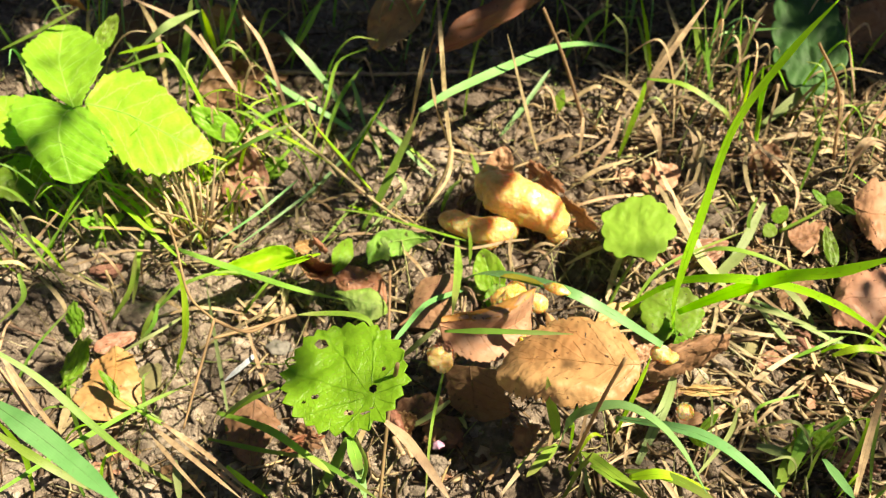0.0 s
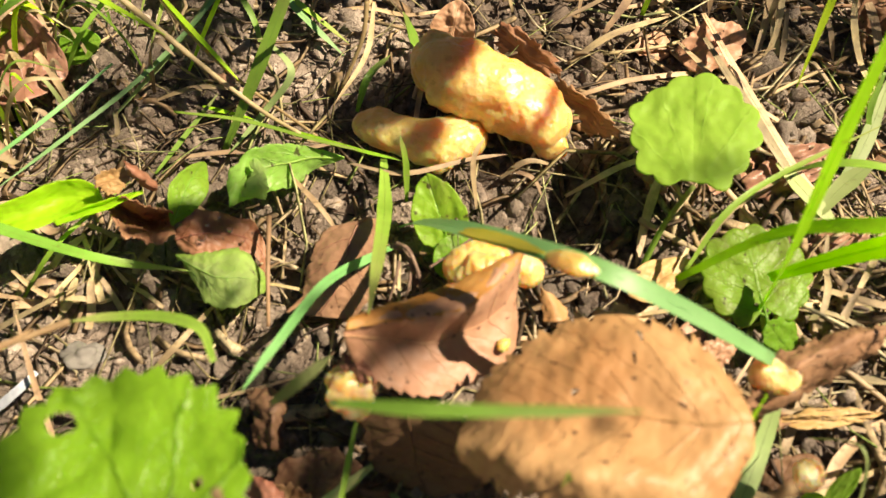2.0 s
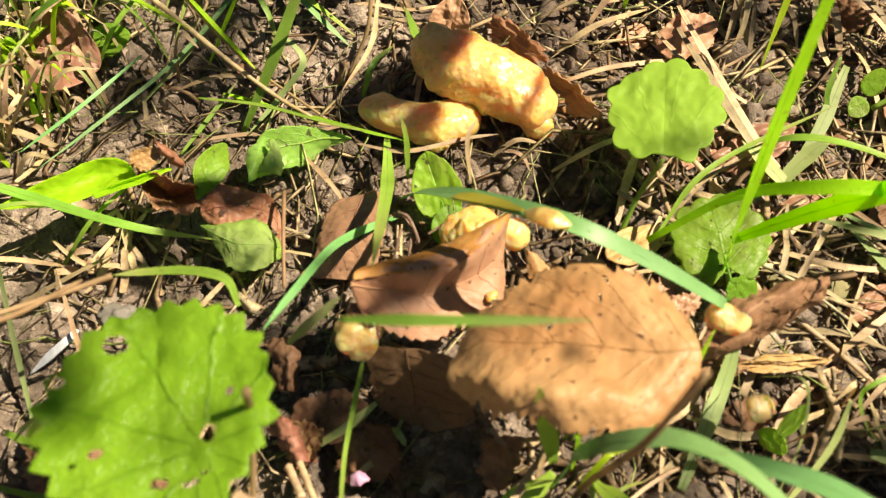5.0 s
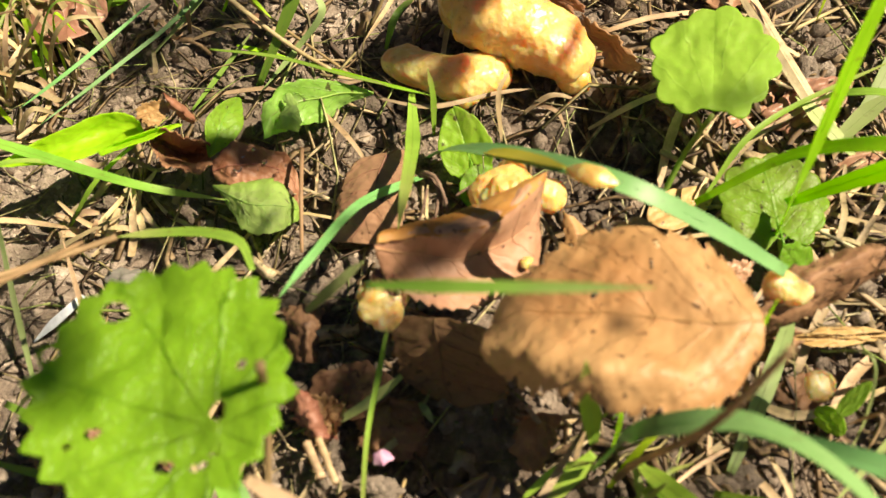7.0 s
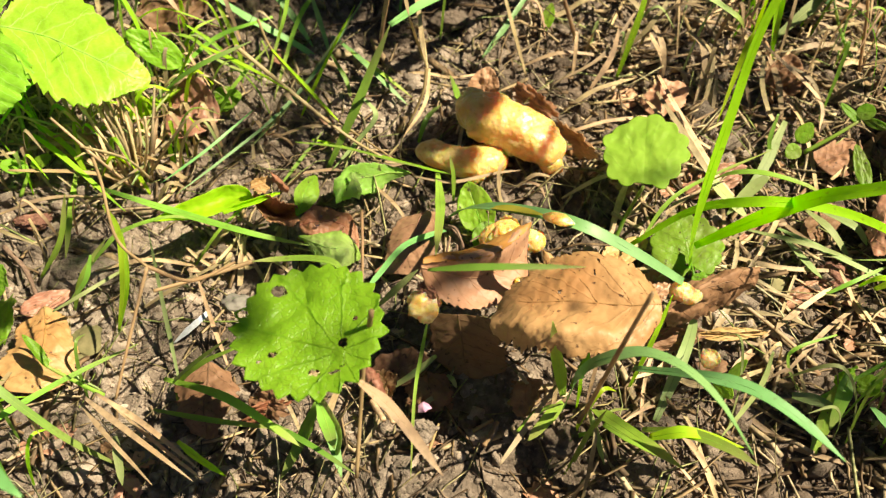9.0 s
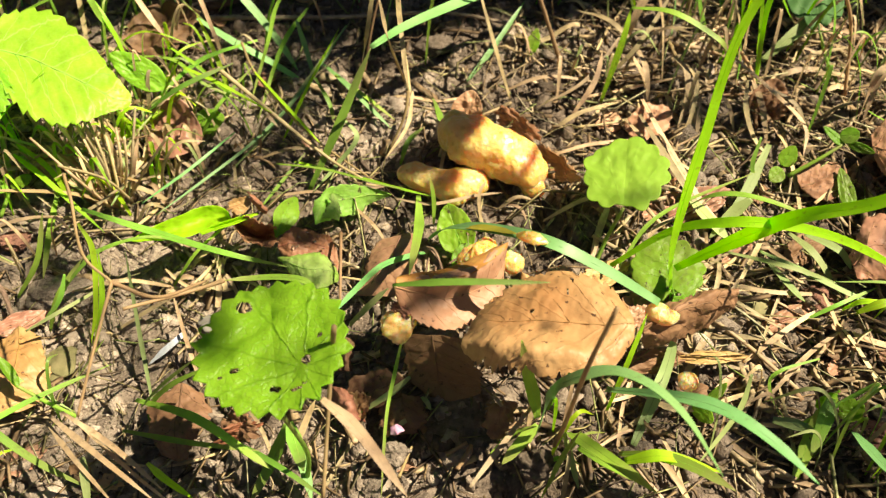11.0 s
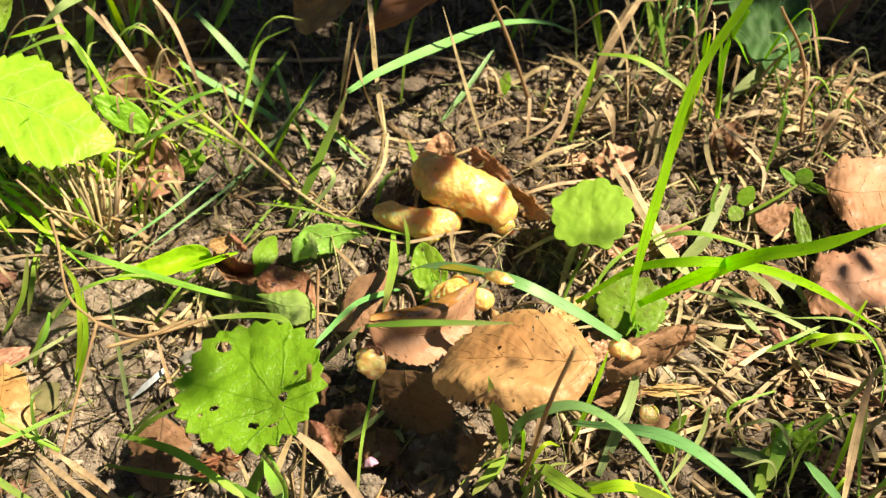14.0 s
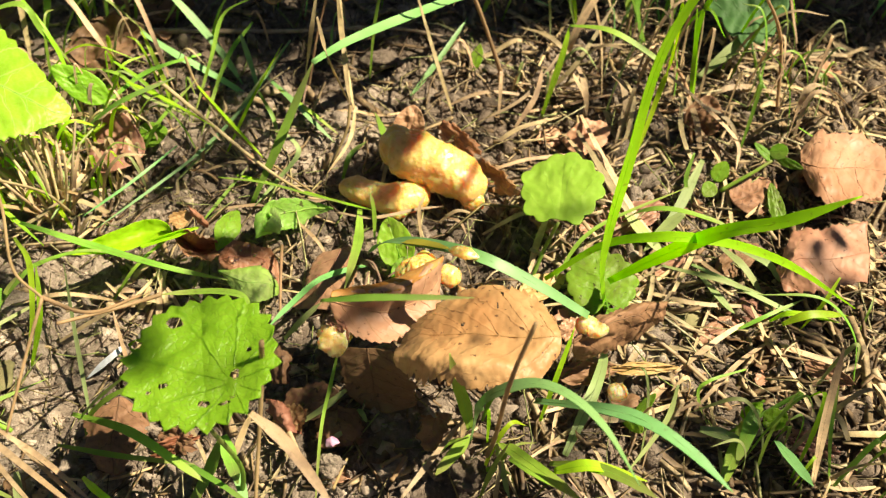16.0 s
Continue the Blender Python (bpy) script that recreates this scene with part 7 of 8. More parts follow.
grass('bright', 2.20, (-0.1608, 0.3682, 0.0550), (-0.1483, 0.3694, 0.0580), (-0.1388, 0.3716, 0.0600))
grass('bright', 2.00, (-0.1388, 0.3716, 0.0600), (-0.1266, 0.3590, 0.0500), (-0.1205, 0.3531, 0.0350), (-0.1193, 0.3484, 0.0150))
grass('dry', 2.60, (-0.1223, 0.3784, 0.0600), (-0.1063, 0.3600, 0.0450), (-0.1015, 0.3640, 0.0300))
grass('bright', 1.80, (-0.1040, 0.3639, 0.0300), (-0.0926, 0.3581, 0.0250), (-0.0830, 0.3527, 0.0180), (-0.0722, 0.3484, 0.0100))
grass('blue', 4.30, (-0.0872, 0.4029, 0.0460), (-0.0716, 0.3912, 0.0340), (-0.0591, 0.3833, 0.0200), (-0.0496, 0.3745, 0.0080))
grass('blue', 3.80, (-0.0946, 0.3854, 0.0300), (-0.0778, 0.3757, 0.0240), (-0.0596, 0.3696, 0.0160), (-0.0412, 0.3619, 0.0070))
grass('blue', 2.60, (-0.0405, 0.3782, 0.0120), (-0.0268, 0.3559, 0.0160), (-0.0161, 0.3443, 0.0120), (-0.0058, 0.3360, 0.0060))
grass('blue', 2.80, (-0.0492, 0.3840, 0.0300), (-0.0453, 0.3770, 0.0180), (-0.0408, 0.3650, 0.0080))
grass('grass', 2.00, (-0.0404, 0.3837, 0.0500), (-0.0556, 0.3850, 0.0400), (-0.0603, 0.3684, 0.0300), (-0.0645, 0.3605, 0.0200), (-0.0691, 0.3444, 0.0100))
grass('blue', 1.50, (-0.0261, 0.3794, 0.0300), (-0.0441, 0.3463, 0.0200), (-0.0627, 0.3232, 0.0120), (-0.0822, 0.3028, 0.0080), (-0.1011, 0.2854, 0.0040))
grass('grass', 2.60, (-0.0659, 0.3711, 0.0280), (-0.0879, 0.3610, 0.0260), (-0.1023, 0.3502, 0.0200), (-0.1151, 0.3406, 0.0100))
grass('bright', 2.80, (-0.0948, 0.3503, 0.0200), (-0.1080, 0.3348, 0.0150), (-0.1245, 0.3242, 0.0080))
grass('pale', 2.20, (-0.0260, 0.3213, 0.0250), (-0.0193, 0.3120, 0.0220), (-0.0274, 0.3070, 0.0120), (-0.0382, 0.2980, 0.0040))
grass('blue', 1.30, (-0.0720, 0.3236, 0.0150), (-0.0888, 0.3039, 0.0120), (-0.1081, 0.2920, 0.0040))
grass('bright', 2.40, (-0.1582, 0.3113, 0.0200), (-0.1444, 0.3026, 0.0120), (-0.1331, 0.2864, 0.0050))
grass('dry', 3.20, (0.1046, 0.3383, 0.0200), (0.1115, 0.3098, 0.0170), (0.1213, 0.2807, 0.0120), (0.1288, 0.2732, 0.0080))
grass('pale', 4.60, (0.1530, 0.3081, 0.0200), (0.1376, 0.2833, 0.0160), (0.1247, 0.2685, 0.0080))
grass('dry', 2.20, (0.0914, 0.3586, 0.0150), (0.1060, 0.3647, 0.0300), (0.1246, 0.3853, 0.0500))
grass('dry', 1.90, (0.1028, 0.3779, 0.0300), (0.0820, 0.3524, 0.0200), (0.0586, 0.3442, 0.0100))
grass('dry', 2.40, (0.1283, 0.3616, 0.0220), (0.1283, 0.3429, 0.0260), (0.1246, 0.3286, 0.0200), (0.1194, 0.3202, 0.0100))
grass('dry', 2.20, (0.1290, 0.3355, 0.0240), (0.1274, 0.3255, 0.0160), (0.1263, 0.3202, 0.0100))
grass('dry', 2.60, (0.1053, 0.3605, 0.0300), (0.1067, 0.3465, 0.0280), (0.1091, 0.3434, 0.0140))
grass('dry', 2.40, (0.1487, 0.3380, 0.0300), (0.1464, 0.3265, 0.0250), (0.1499, 0.3180, 0.0160), (0.1562, 0.3116, 0.0100))
grass('dry', 2.00, (0.1566, 0.3340, 0.0300), (0.1687, 0.3265, 0.0250), (0.1737, 0.3164, 0.0140))
grass('dry', 2.60, (0.2239, 0.3264, 0.0200), (0.2121, 0.3306, 0.0360), (0.2027, 0.3314, 0.0360), (0.1982, 0.3230, 0.0140))
grass('bright', 2.60, (0.1240, 0.3038, 0.1000), (0.1284, 0.3116, 0.0750), (0.1285, 0.3150, 0.0500), (0.1182, 0.2958, 0.0300))
grass('bright', 3.00, (0.1429, 0.3197, 0.1000), (0.1402, 0.3234, 0.0800), (0.1475, 0.3341, 0.0500), (0.1572, 0.3483, 0.0200))
grass('bright', 3.20, (0.1606, 0.2195, 0.0200), (0.1693, 0.2192, 0.0260), (0.1853, 0.2215, 0.0220))
grass('pale', 2.40, (0.1367, 0.2541, 0.0140), (0.1490, 0.2452, 0.0140), (0.1663, 0.2340, 0.0120), (0.1806, 0.2296, 0.0080))
grass('pale', 3.40, (0.1506, 0.2635, 0.0140), (0.1573, 0.2524, 0.0140), (0.1653, 0.2424, 0.0060))
grass('pale', 3.20, (0.1578, 0.2646, 0.0120), (0.1675, 0.2543, 0.0140), (0.1730, 0.2493, 0.0080))
grass('pale', 5.00, (0.1235, 0.1826, 0.0100), (0.1321, 0.1792, 0.0110), (0.1435, 0.1786, 0.0040))
grass('pale', 1.90, (0.1123, 0.1876, 0.0300), (0.1085, 0.1798, 0.0200), (0.0952, 0.1675, 0.0080))
grass('grass', 3.60, (0.0554, 0.1690, 0.0180), (0.0643, 0.1600, 0.0220), (0.0736, 0.1550, 0.0200))
grass('bright', 4.60, (0.0693, 0.1640, 0.0180), (0.0801, 0.1611, 0.0260), (0.0980, 0.1586, 0.0200))
grass('grass', 6.00, (0.1428, 0.1870, 0.0160), (0.1379, 0.1784, 0.0140), (0.1343, 0.1712, 0.0060))
grass('bright', 2.20, (-0.1162, 0.2529, 0.0340), (-0.1116, 0.2467, 0.0260), (-0.1100, 0.2299, 0.0140), (-0.1117, 0.2206, 0.0060))
grass('grass', 3.00, (-0.0937, 0.2024, -0.0080), (-0.0799, 0.1958, 0.0160), (-0.0650, 0.1941, 0.0340))
grass('grass', 3.40, (-0.0947, 0.2028, -0.0040), (-0.0702, 0.1872, 0.0100), (-0.0508, 0.1724, 0.0140), (-0.0413, 0.1661, 0.0120))
grass('grass', 2.00, (-0.0938, 0.1858, 0.0040), (-0.0710, 0.1788, 0.0080), (-0.0468, 0.1762, 0.0060))
grass('grass', 5.00, (-0.0361, 0.1785, 0.0200), (-0.0335, 0.1714, 0.0180), (-0.0313, 0.1656, 0.0120))
grass('grass', 2.00, (-0.1220, 0.2410, 0.0200), (-0.1249, 0.2355, 0.0120), (-0.1333, 0.2327, 0.0020))
grass('pale', 1.60, (-0.1374, 0.2275, 0.0040), (-0.1238, 0.2346, 0.0080), (-0.1143, 0.2500, 0.0020))
grass('dry', 2.00, (-0.0108, 0.3573, 0.0700), (-0.0145, 0.3494, 0.0500), (-0.0180, 0.3518, 0.0300))
grass('dry', 2.20, (-0.0025, 0.3574, 0.0700), (-0.0011, 0.3564, 0.0450), (0.0040, 0.3416, 0.0140))
grass('dry', 1.80, (0.0040, 0.3443, 0.0200), (0.0015, 0.3259, 0.0160), (-0.0084, 0.3128, 0.0080))
grass('grass', 2.00, (-0.0396, 0.3543, 0.0200), (-0.0330, 0.3436, 0.0140), (-0.0307, 0.3373, 0.0060))
grass('grass', 2.20, (-0.0314, 0.3614, 0.0160), (-0.0166, 0.3476, 0.0140), (-0.0038, 0.3388, 0.0080))
for way in (((-0.1215, 0.2988, -0.0020), (-0.1214, 0.3021, 0.0220), (-0.1306, 0.3184, 0.0360)),
            ((-0.1194, 0.3001, -0.0020), (-0.1194, 0.3055, 0.0220), (-0.1249, 0.3205, 0.0360)),
            ((-0.1225, 0.2978, -0.0020), (-0.1266, 0.2972, 0.0220), (-0.1393, 0.3099, 0.0360)),
            ((-0.1184, 0.3021, -0.0020), (-0.1153, 0.3055, 0.0220), (-0.1179, 0.3176, 0.0360)),
            ((-0.1172, 0.3035, -0.0020), (-0.1095, 0.3021, 0.0220), (-0.1075, 0.3148, 0.0360)),
            ((-0.1234, 0.2968, -0.0020), (-0.1291, 0.2890, 0.0220), (-0.1447, 0.2971, 0.0360)),
            ((-0.1202, 0.2995, -0.0020), (-0.1217, 0.2955, 0.0220), (-0.1341, 0.3141, 0.0360)),
            ((-0.1160, 0.3021, -0.0020), (-0.1017, 0.2970, 0.0220), (-0.0916, 0.2969, 0.0360)),
            ((-0.1209, 0.2981, -0.0020), (-0.1194, 0.2955, 0.0220), (-0.1228, 0.2970, 0.0360)),
            ((-0.1187, 0.3011, -0.0020), (-0.1104, 0.2954, 0.0220), (-0.1083, 0.2970, 0.0360)),
            ((-0.1145, 0.2994, -0.0020), (-0.1178, 0.2883, 0.0220), (-0.1297, 0.2810, 0.0360))):
    stem('dry', 1.3, *way, label='bleached dry grass stem of a fanning tuft', name='dry_stalk', category='stalk', end=0.8)

stem('dry', 1.9, (-0.0787, 0.3429, 0.0340), (-0.0573, 0.3275, 0.0240), (-0.0399, 0.3142, 0.0170), (-0.0278, 0.3055, 0.0130), (-0.0173, 0.2988, 0.0110), label='long bent dry grass stalk reaching over the soil', end=0.6)
grass('bright', 2.2, (-0.0925, 0.3410, 0.0360), (-0.0751, 0.3333, 0.0320), (-0.0553, 0.3254, 0.0240))
grass('grass', 1.3, (-0.0532, 0.3070, 0.0120), (-0.0325, 0.3013, 0.0140), (-0.0102, 0.2946, 0.0120), (0.0101, 0.2910, 0.0090))

# ---- crumbs and scraps in the shade below the leaf pile ----
leaf('brown', (-0.0206, 0.1964, 0.0030), (-0.0002, 0.2008, 0.0100), (-0.0119, 0.1898, 0.0040),
     'greyish brown dead leaf lying below the leaf pile', 'dead_leaf', 'dead leaf', 'dead leaf on the ground', shape="crumple", wave=0.14, cup=0.3, seed=90)
grass('pale', 2.6, (0.0024, 0.1989, 0.0140), (-0.0056, 0.1947, 0.0090), (-0.0153, 0.1911, 0.0040))
grass('pale', 1.9, (0.0062, 0.1948, 0.0080), (0.0079, 0.1922, 0.0090), (0.0093, 0.1906, 0.0060))
grass('dry', 1.8, (-0.0028, 0.1831, 0.0070), (0.0005, 0.1854, 0.0080), (0.0048, 0.1883, 0.0060))
grass('grass', 4.6, (0.0436, 0.1785, 0.0160), (0.0380, 0.1739, 0.0130), (0.0318, 0.1688, 0.0080), twist=0.0, facing=(0.2, -0.6, 0.75))
stem(PALE_TWIG, 1.5, (0.0302, 0.1897, 0.0160), (0.0313, 0.1871, 0.0170), (0.0330, 0.1856, 0.0150), label='short pale broken twig on a torn leaf', name='twig', category='twig', knobs=0.5)
stem('stalk', 1.6, (0.0140, 0.1750, 0.0040), (0.0211, 0.1781, 0.0060), label='short brown stick in the shaded soil', name='twig', category='twig', knobs=0.4)
stem('stalk', 1.8, (0.0176, 0.1694, 0.0040), (0.0225, 0.1773, 0.0060), label='short brown stick in the shaded soil', name='twig', category='twig', knobs=0.4)
stem('stalk', 1.1, (-0.0013, 0.1639, 0.0100), (0.0027, 0.1780, 0.0040), label='thin orange-brown stalk standing in the soil', name='twig', category='twig', knobs=0.2)
stem('dry', 2.2, (-0.0198, 0.1873, 0.0040), (-0.0157, 0.1778, 0.0080), label='short pale stub of dry stalk in the soil', end=0.9)
stem('dry', 1.8, (-0.0170, 0.1879, 0.0050), (-0.0124, 0.1761, 0.0090), label='short pale stub of dry stalk in the soil', end=0.9)
crumbs = random.Random(91)
for place, size in (((-0.0037, 0.1756, 0.0080), 0.0026), ((-0.0006, 0.1742, 0.0080), 0.0030), ((-0.0029, 0.1710, 0.0080), 0.0028), ((0.0427, 0.1692, 0.0060), 0.0060)):
    pebble("soil_clod", "pale dry crumb of soil below the leaf pile", place, (size, size * 0.8, size * 0.9), CRUMB, crumbs.randint(1, 99), "soil clod", squash=0.85, rough=0.45)
for i in range(26):
    x, y, size = crumbs.uniform(-0.014, 0.012), crumbs.uniform(0.163, 0.180), crumbs.uniform(0.0008, 0.0019)
    pebble("soil_clod", "small upright crumb of soil below the leaf pile", (x, y, float(soil_height(x, y)) + size), (size * 0.7, size * 0.7, size * crumbs.uniform(1.2, 2.2)), CRUMB, i + 1, "soil clod", squash=1.0, rough=0.5)

# ---- tuft of dry grass under the avens leaf ----
rng = random.Random(5)
tuft = new("dry_grass_tuft")
tuft.location = (-0.1212, 0.3056, -0.0063)
tagged(tuft, "tuft of bleached dry grass stems fanning out of the soil", "dry grass")
for i in range(36):
    ang = rng.uniform(1.2, 5.2)
    lean = rng.uniform(0.15, 1.5)
    length = rng.uniform(0.02, 0.06)
    d = np.array([math.cos(ang) * lean, -math.sin(ang) * lean * 0.35 + 0.15, rng.uniform(0.35, 1.0)])
    d /= np.linalg.norm(d)
    b = np.array([rng.uniform(-0.008, 0.006), rng.uniform(-0.006, 0.008), -0.002])
    sag = np.array([rng.uniform(-0.02, 0.02), rng.uniform(-0.014, 0.014), -length * rng.uniform(0.0, 0.5)])
    pts = [b, b + d * length * 0.5 + np.array([0, 0, 0.002]), b + d * length + sag]
    tv, tf, tuv = ribbon(pts, rng.uniform(0.0007, 0.0020), 10, 0.5, rng.uniform(-0.6, 0.6), (0.9, 1.0, 0.5))
    mesh_object("straw", tv, tf, M[rng.choice(["dry", "dry", "stalk", "pale"])], tuft, uv=tuv)

# ---- scattered single straws and short blades over the litter ----


def lying(rng, x, y, length, lift, width, mat, name, label, cat, group):
    ang = rng.uniform(0, math.pi)
    dx, dy = math.cos(ang) * length / 2, math.sin(ang) * length / 2
    bow = rng.gauss(0, 0.06) * length
    pts = []
    for u in (-1.0, -0.3, 0.4, 1.0):
        qx, qy = x + dx * u - dy / length * 2 * bow * (1 - u * u), y + dy * u + dx / length * 2 * bow * (1 - u * u)
        pts.append((qx, qy, float(soil_height(qx, qy)) + 0.0015 + lift * rng.random()))
    v, f, uv = ribbon(pts, width, 9, 0.4, rng.uniform(-0.8, 0.8), (0.8, 1.0, 0.4))
    return tagged(mesh_object(name, v, f, mat, uv=uv), label, cat, group)


rng = random.Random(11)
for i in range(64):
    lying(rng, rng.uniform(0.07, 0.27), rng.uniform(0.15, 0.42), rng.uniform(0.015, 0.05), 0.007, rng.uniform(0.0013, 0.0030), M["dry"], "straw", "flat weathered straw blade lying in the litter", "straw", "straws on the soil")
for i in range(112):
    x, y = rng.uniform(-0.24, 0.29), rng.uniform(0.15, 0.48)
    if x < 0.09 and rng.random() < 0.45:
        continue
    lying(rng, x, y, rng.uniform(0.018, 0.06), 0.006, rng.uniform(0.0007, 0.0019), M["dry"], "straw", "short bleached straw lying on the soil", "straw", "straws on the soil")
for i in range(26):
    x, y = -0.1134, 0.3266
    lying(rng, x + rng.gauss(0, 0.02), y + rng.gauss(0, 0.018), rng.uniform(0.014, 0.04), 0.012, rng.uniform(0.0009, 0.0024), M["dry"], "straw", "short bleached straw lying on the soil", "straw", "straws on the soil")
for i in range(20):
    lying(rng, -0.0818 + rng.gauss(0, 0.012), 0.2663 + rng.gauss(0, 0.007), rng.uniform(0.008, 0.022), 0.006, rng.uniform(0.0012, 0.0026), M["dry"], "straw", "short pale broken straw in a loose heap", "straw", "straws on the soil")
for i in range(58):
    x, y = rng.uniform(0.085, 0.28), rng.uniform(0.15, 0.42)
    ang, length = rng.uniform(0, math.pi), rng.uniform(0.012, 0.045)
    pts = []
    for u in (-0.5, 0.0, 0.5):
        qx, qy = x + math.cos(ang) * length * u, y + math.sin(ang) * length * u
        pts.append((qx, qy, float(soil_height(qx, qy)) + 0.001 + rng.uniform(0, 0.005)))
    sv, sf, suv = tube(pts, rng.uniform(0.0006, 0.0013), 6, 6, (1.0, 0.85), 0.7, 0.2, i)
    tagged(mesh_object("straw", sv, sf, M[rng.choice(["dry", "dry", "stalk"])], uv=suv), "broken piece of hollow straw on the soil", "straw", "straws on the soil")
chips = random.Random(77)
for i in range(34):
    x, y = (chips.uniform(0.07, 0.26), chips.uniform(0.16, 0.42)) if i < 22 else (chips.uniform(-0.22, 0.05), chips.choice([chips.uniform(0.15, 0.18), chips.uniform(0.31, 0.42)]))
    turn, length = chips.uniform(0, 6.28), chips.uniform(0.004, 0.009)
    z = float(soil_height(x, y)) + 0.002
    dx, dy = math.cos(turn) * length, math.sin(turn) * length
    leaf(chips.choice(["pink", "pink", "rosy", "brown"]), (x - dx, y - dy, z), (x + dx, y + dy, z + chips.uniform(0, 0.004)), (x - dy * 0.7, y + dx * 0.7, z + chips.uniform(0, 0.003)),
         "small torn fragment of dead leaf among the straw", "dead_leaf", "dead leaf", "dead leaf on the ground", midrib=False, shape="shred", wave=0.18, cup=chips.uniform(-0.3, 0.4), rings=6, spokes=36, seed=100 + i)
for i in range(52):
    x, y = rng.uniform(-0.30, 0.33), rng.uniform(0.40, 0.56)
    z = float(soil_height(x, y))
    hgt, lx, ly = rng.uniform(0.02, 0.06), rng.uniform(-0.03, 0.03), rng.uniform(-0.03, 0.02)
    grass(rng.choice(["grass", "grass", "blue", "dry", "dry", "pale"]), rng.uniform(1.2, 3.4), (x, y, z), (x + lx * 0.4, y + ly * 0.4, z + hgt * 0.7), (x + lx, y + ly, z + hgt))
for i in range(16):
    x, y = rng.choice([rng.uniform(-0.25, -0.12), rng.uniform(0.14, 0.28)]), rng.uniform(0.16, 0.42)
    z = float(soil_height(x, y))
    hgt, lx, ly = rng.uniform(0.01, 0.035), rng.uniform(-0.025, 0.025), rng.uniform(-0.02, 0.02)
    grass(rng.choice(["grass", "bright", "dry", "pale"]), rng.uniform(0.8, 2.0), (x, y, z), (x + lx * 0.4, y + ly * 0.4, z + hgt * 0.8), (x + lx, y + ly, z + hgt))

# ---- clumps of thin grass ----


def clump(base, count, spread, tall, lean, kinds, seed, wide=(0.9, 2.0)):
    r = random.Random(seed)
    for _ in range(count):
        x, y = base[0] + r.gauss(0, spread), base[1] + r.gauss(0, spread)
        z = float(soil_height(x, y)) - 0.001
        h = tall * r.uniform(0.5, 1.15)
        a = r.uniform(0, 6.28)
        d = h * r.uniform(0.2, 0.8)
        lx, ly = math.cos(a) * d + lean[0] * h, math.sin(a) * d * 0.6 + lean[1] * h
        drop = r.uniform(0.0, 0.5) * h
        grass(r.choice(kinds), r.uniform(*wide), (x, y, z), (x + lx * 0.25, y + ly * 0.25, z + h * 0.6), (x + lx * 0.65, y + ly * 0.65, z + h * 0.95), (x + lx * 1.15, y + ly * 1.15, z + h - drop))


clump((-0.1287, 0.3435, 0.0017), 16, 0.016, 0.045, (0.35, 0.0), ("bright", "grass", "dry", "dry"), 1)
clump((-0.1119, 0.3369, 0.0004), 16, 0.014, 0.032, (0.0, 0.0), ("bright", "bright", "dry", "dry"), 18)
clump((-0.0993, 0.3286, -0.0011), 16, 0.014, 0.030, (0.0, 0.0), ("dry", "dry", "bright", "pale"), 21, (1.0, 2.4))
clump((-0.1161, 0.3151, -0.0041), 16, 0.014, 0.030, (-0.2, 0.0), ("dry", "dry", "bright", "dry"), 22, (1.0, 2.6))
clump((-0.1387, 0.3256, -0.0012), 14, 0.014, 0.034, (0.1, 0.0), ("dry", "bright", "grass"), 23, (1.0, 2.4))
clump((-0.1825, 0.2974, -0.0031), 13, 0.016, 0.034, (0.1, 0.0), ("bright", "dry", "pale", "bright"), 31, (0.6, 1.5))
clump((-0.2028, 0.3143, 0.0006), 11, 0.016, 0.036, (0.2, 0.0), ("bright", "dry", "grass"), 32, (0.6, 1.5))
clump((-0.1654, 0.3257, 0.0001), 12, 0.014, 0.036, (0.2, 0.0), ("bright", "dry", "dry"), 33, (0.6, 1.6))
clump((-0.0837, 0.3444, 0.0020), 9, 0.018, 0.030, (0.1, 0.0), ("dry", "grass", "pale"), 34, (0.6, 1.5))
clump((-0.1095, 0.3629, 0.0044), 12, 0.014, 0.036, (0.2, 0.1), ("bright", "dry", "grass"), 35, (0.6, 1.6))
clump((-0.1513, 0.3020, -0.0053), 10, 0.016, 0.035, (0.1, 0.0), ("bright", "dry", "dry"), 2)
clump((-0.1945, 0.2817, -0.0041), 14, 0.018, 0.045, (-0.1, 0.1), ("grass", "dry", "bright", "pale"), 3)
clump((-0.1931, 0.4167, 0.0094), 16, 0.022, 0.06, (0.2, 0.0), ("grass", "dry", "blue", "bright"), 4)
clump((-0.1123, 0.4052, 0.0084), 12, 0.02, 0.05, (0.2, 0.1), ("grass", "dry", "blue"), 5)
clump((0.1553, 0.3704, 0.0123), 16, 0.012, 0.055, (0.0, 0.1), ("grass", "bright", "dry", "dry"), 6)
clump((0.1447, 0.4096, 0.0114), 14, 0.016, 0.06, (0.0, 0.1), ("grass", "blue", "dry", "dry"), 7)
clump((0.1946, 0.3467, 0.0148), 14, 0.018, 0.05, (-0.1, 0.1), ("dry", "dry", "pale", "grass"), 8)
clump((0.0930, 0.3603, 0.0077), 12, 0.018, 0.04, (0.1, 0.0), ("dry", "dry", "dry", "pale"), 9)
clump((0.1705, 0.1770, -0.0059), 12, 0.014, 0.05, (-0.1, 0.0), ("dry", "grass", "bright"), 10)
clump((-0.1656, 0.1760, -0.0137), 12, 0.016, 0.05, (0.1, 0.0), ("dry", "grass", "bright"), 11)
clump((0.0502, 0.1772, 0.0043), 9, 0.010, 0.035, (0.1, 0.0), ("grass", "bright", "dry"), 13)
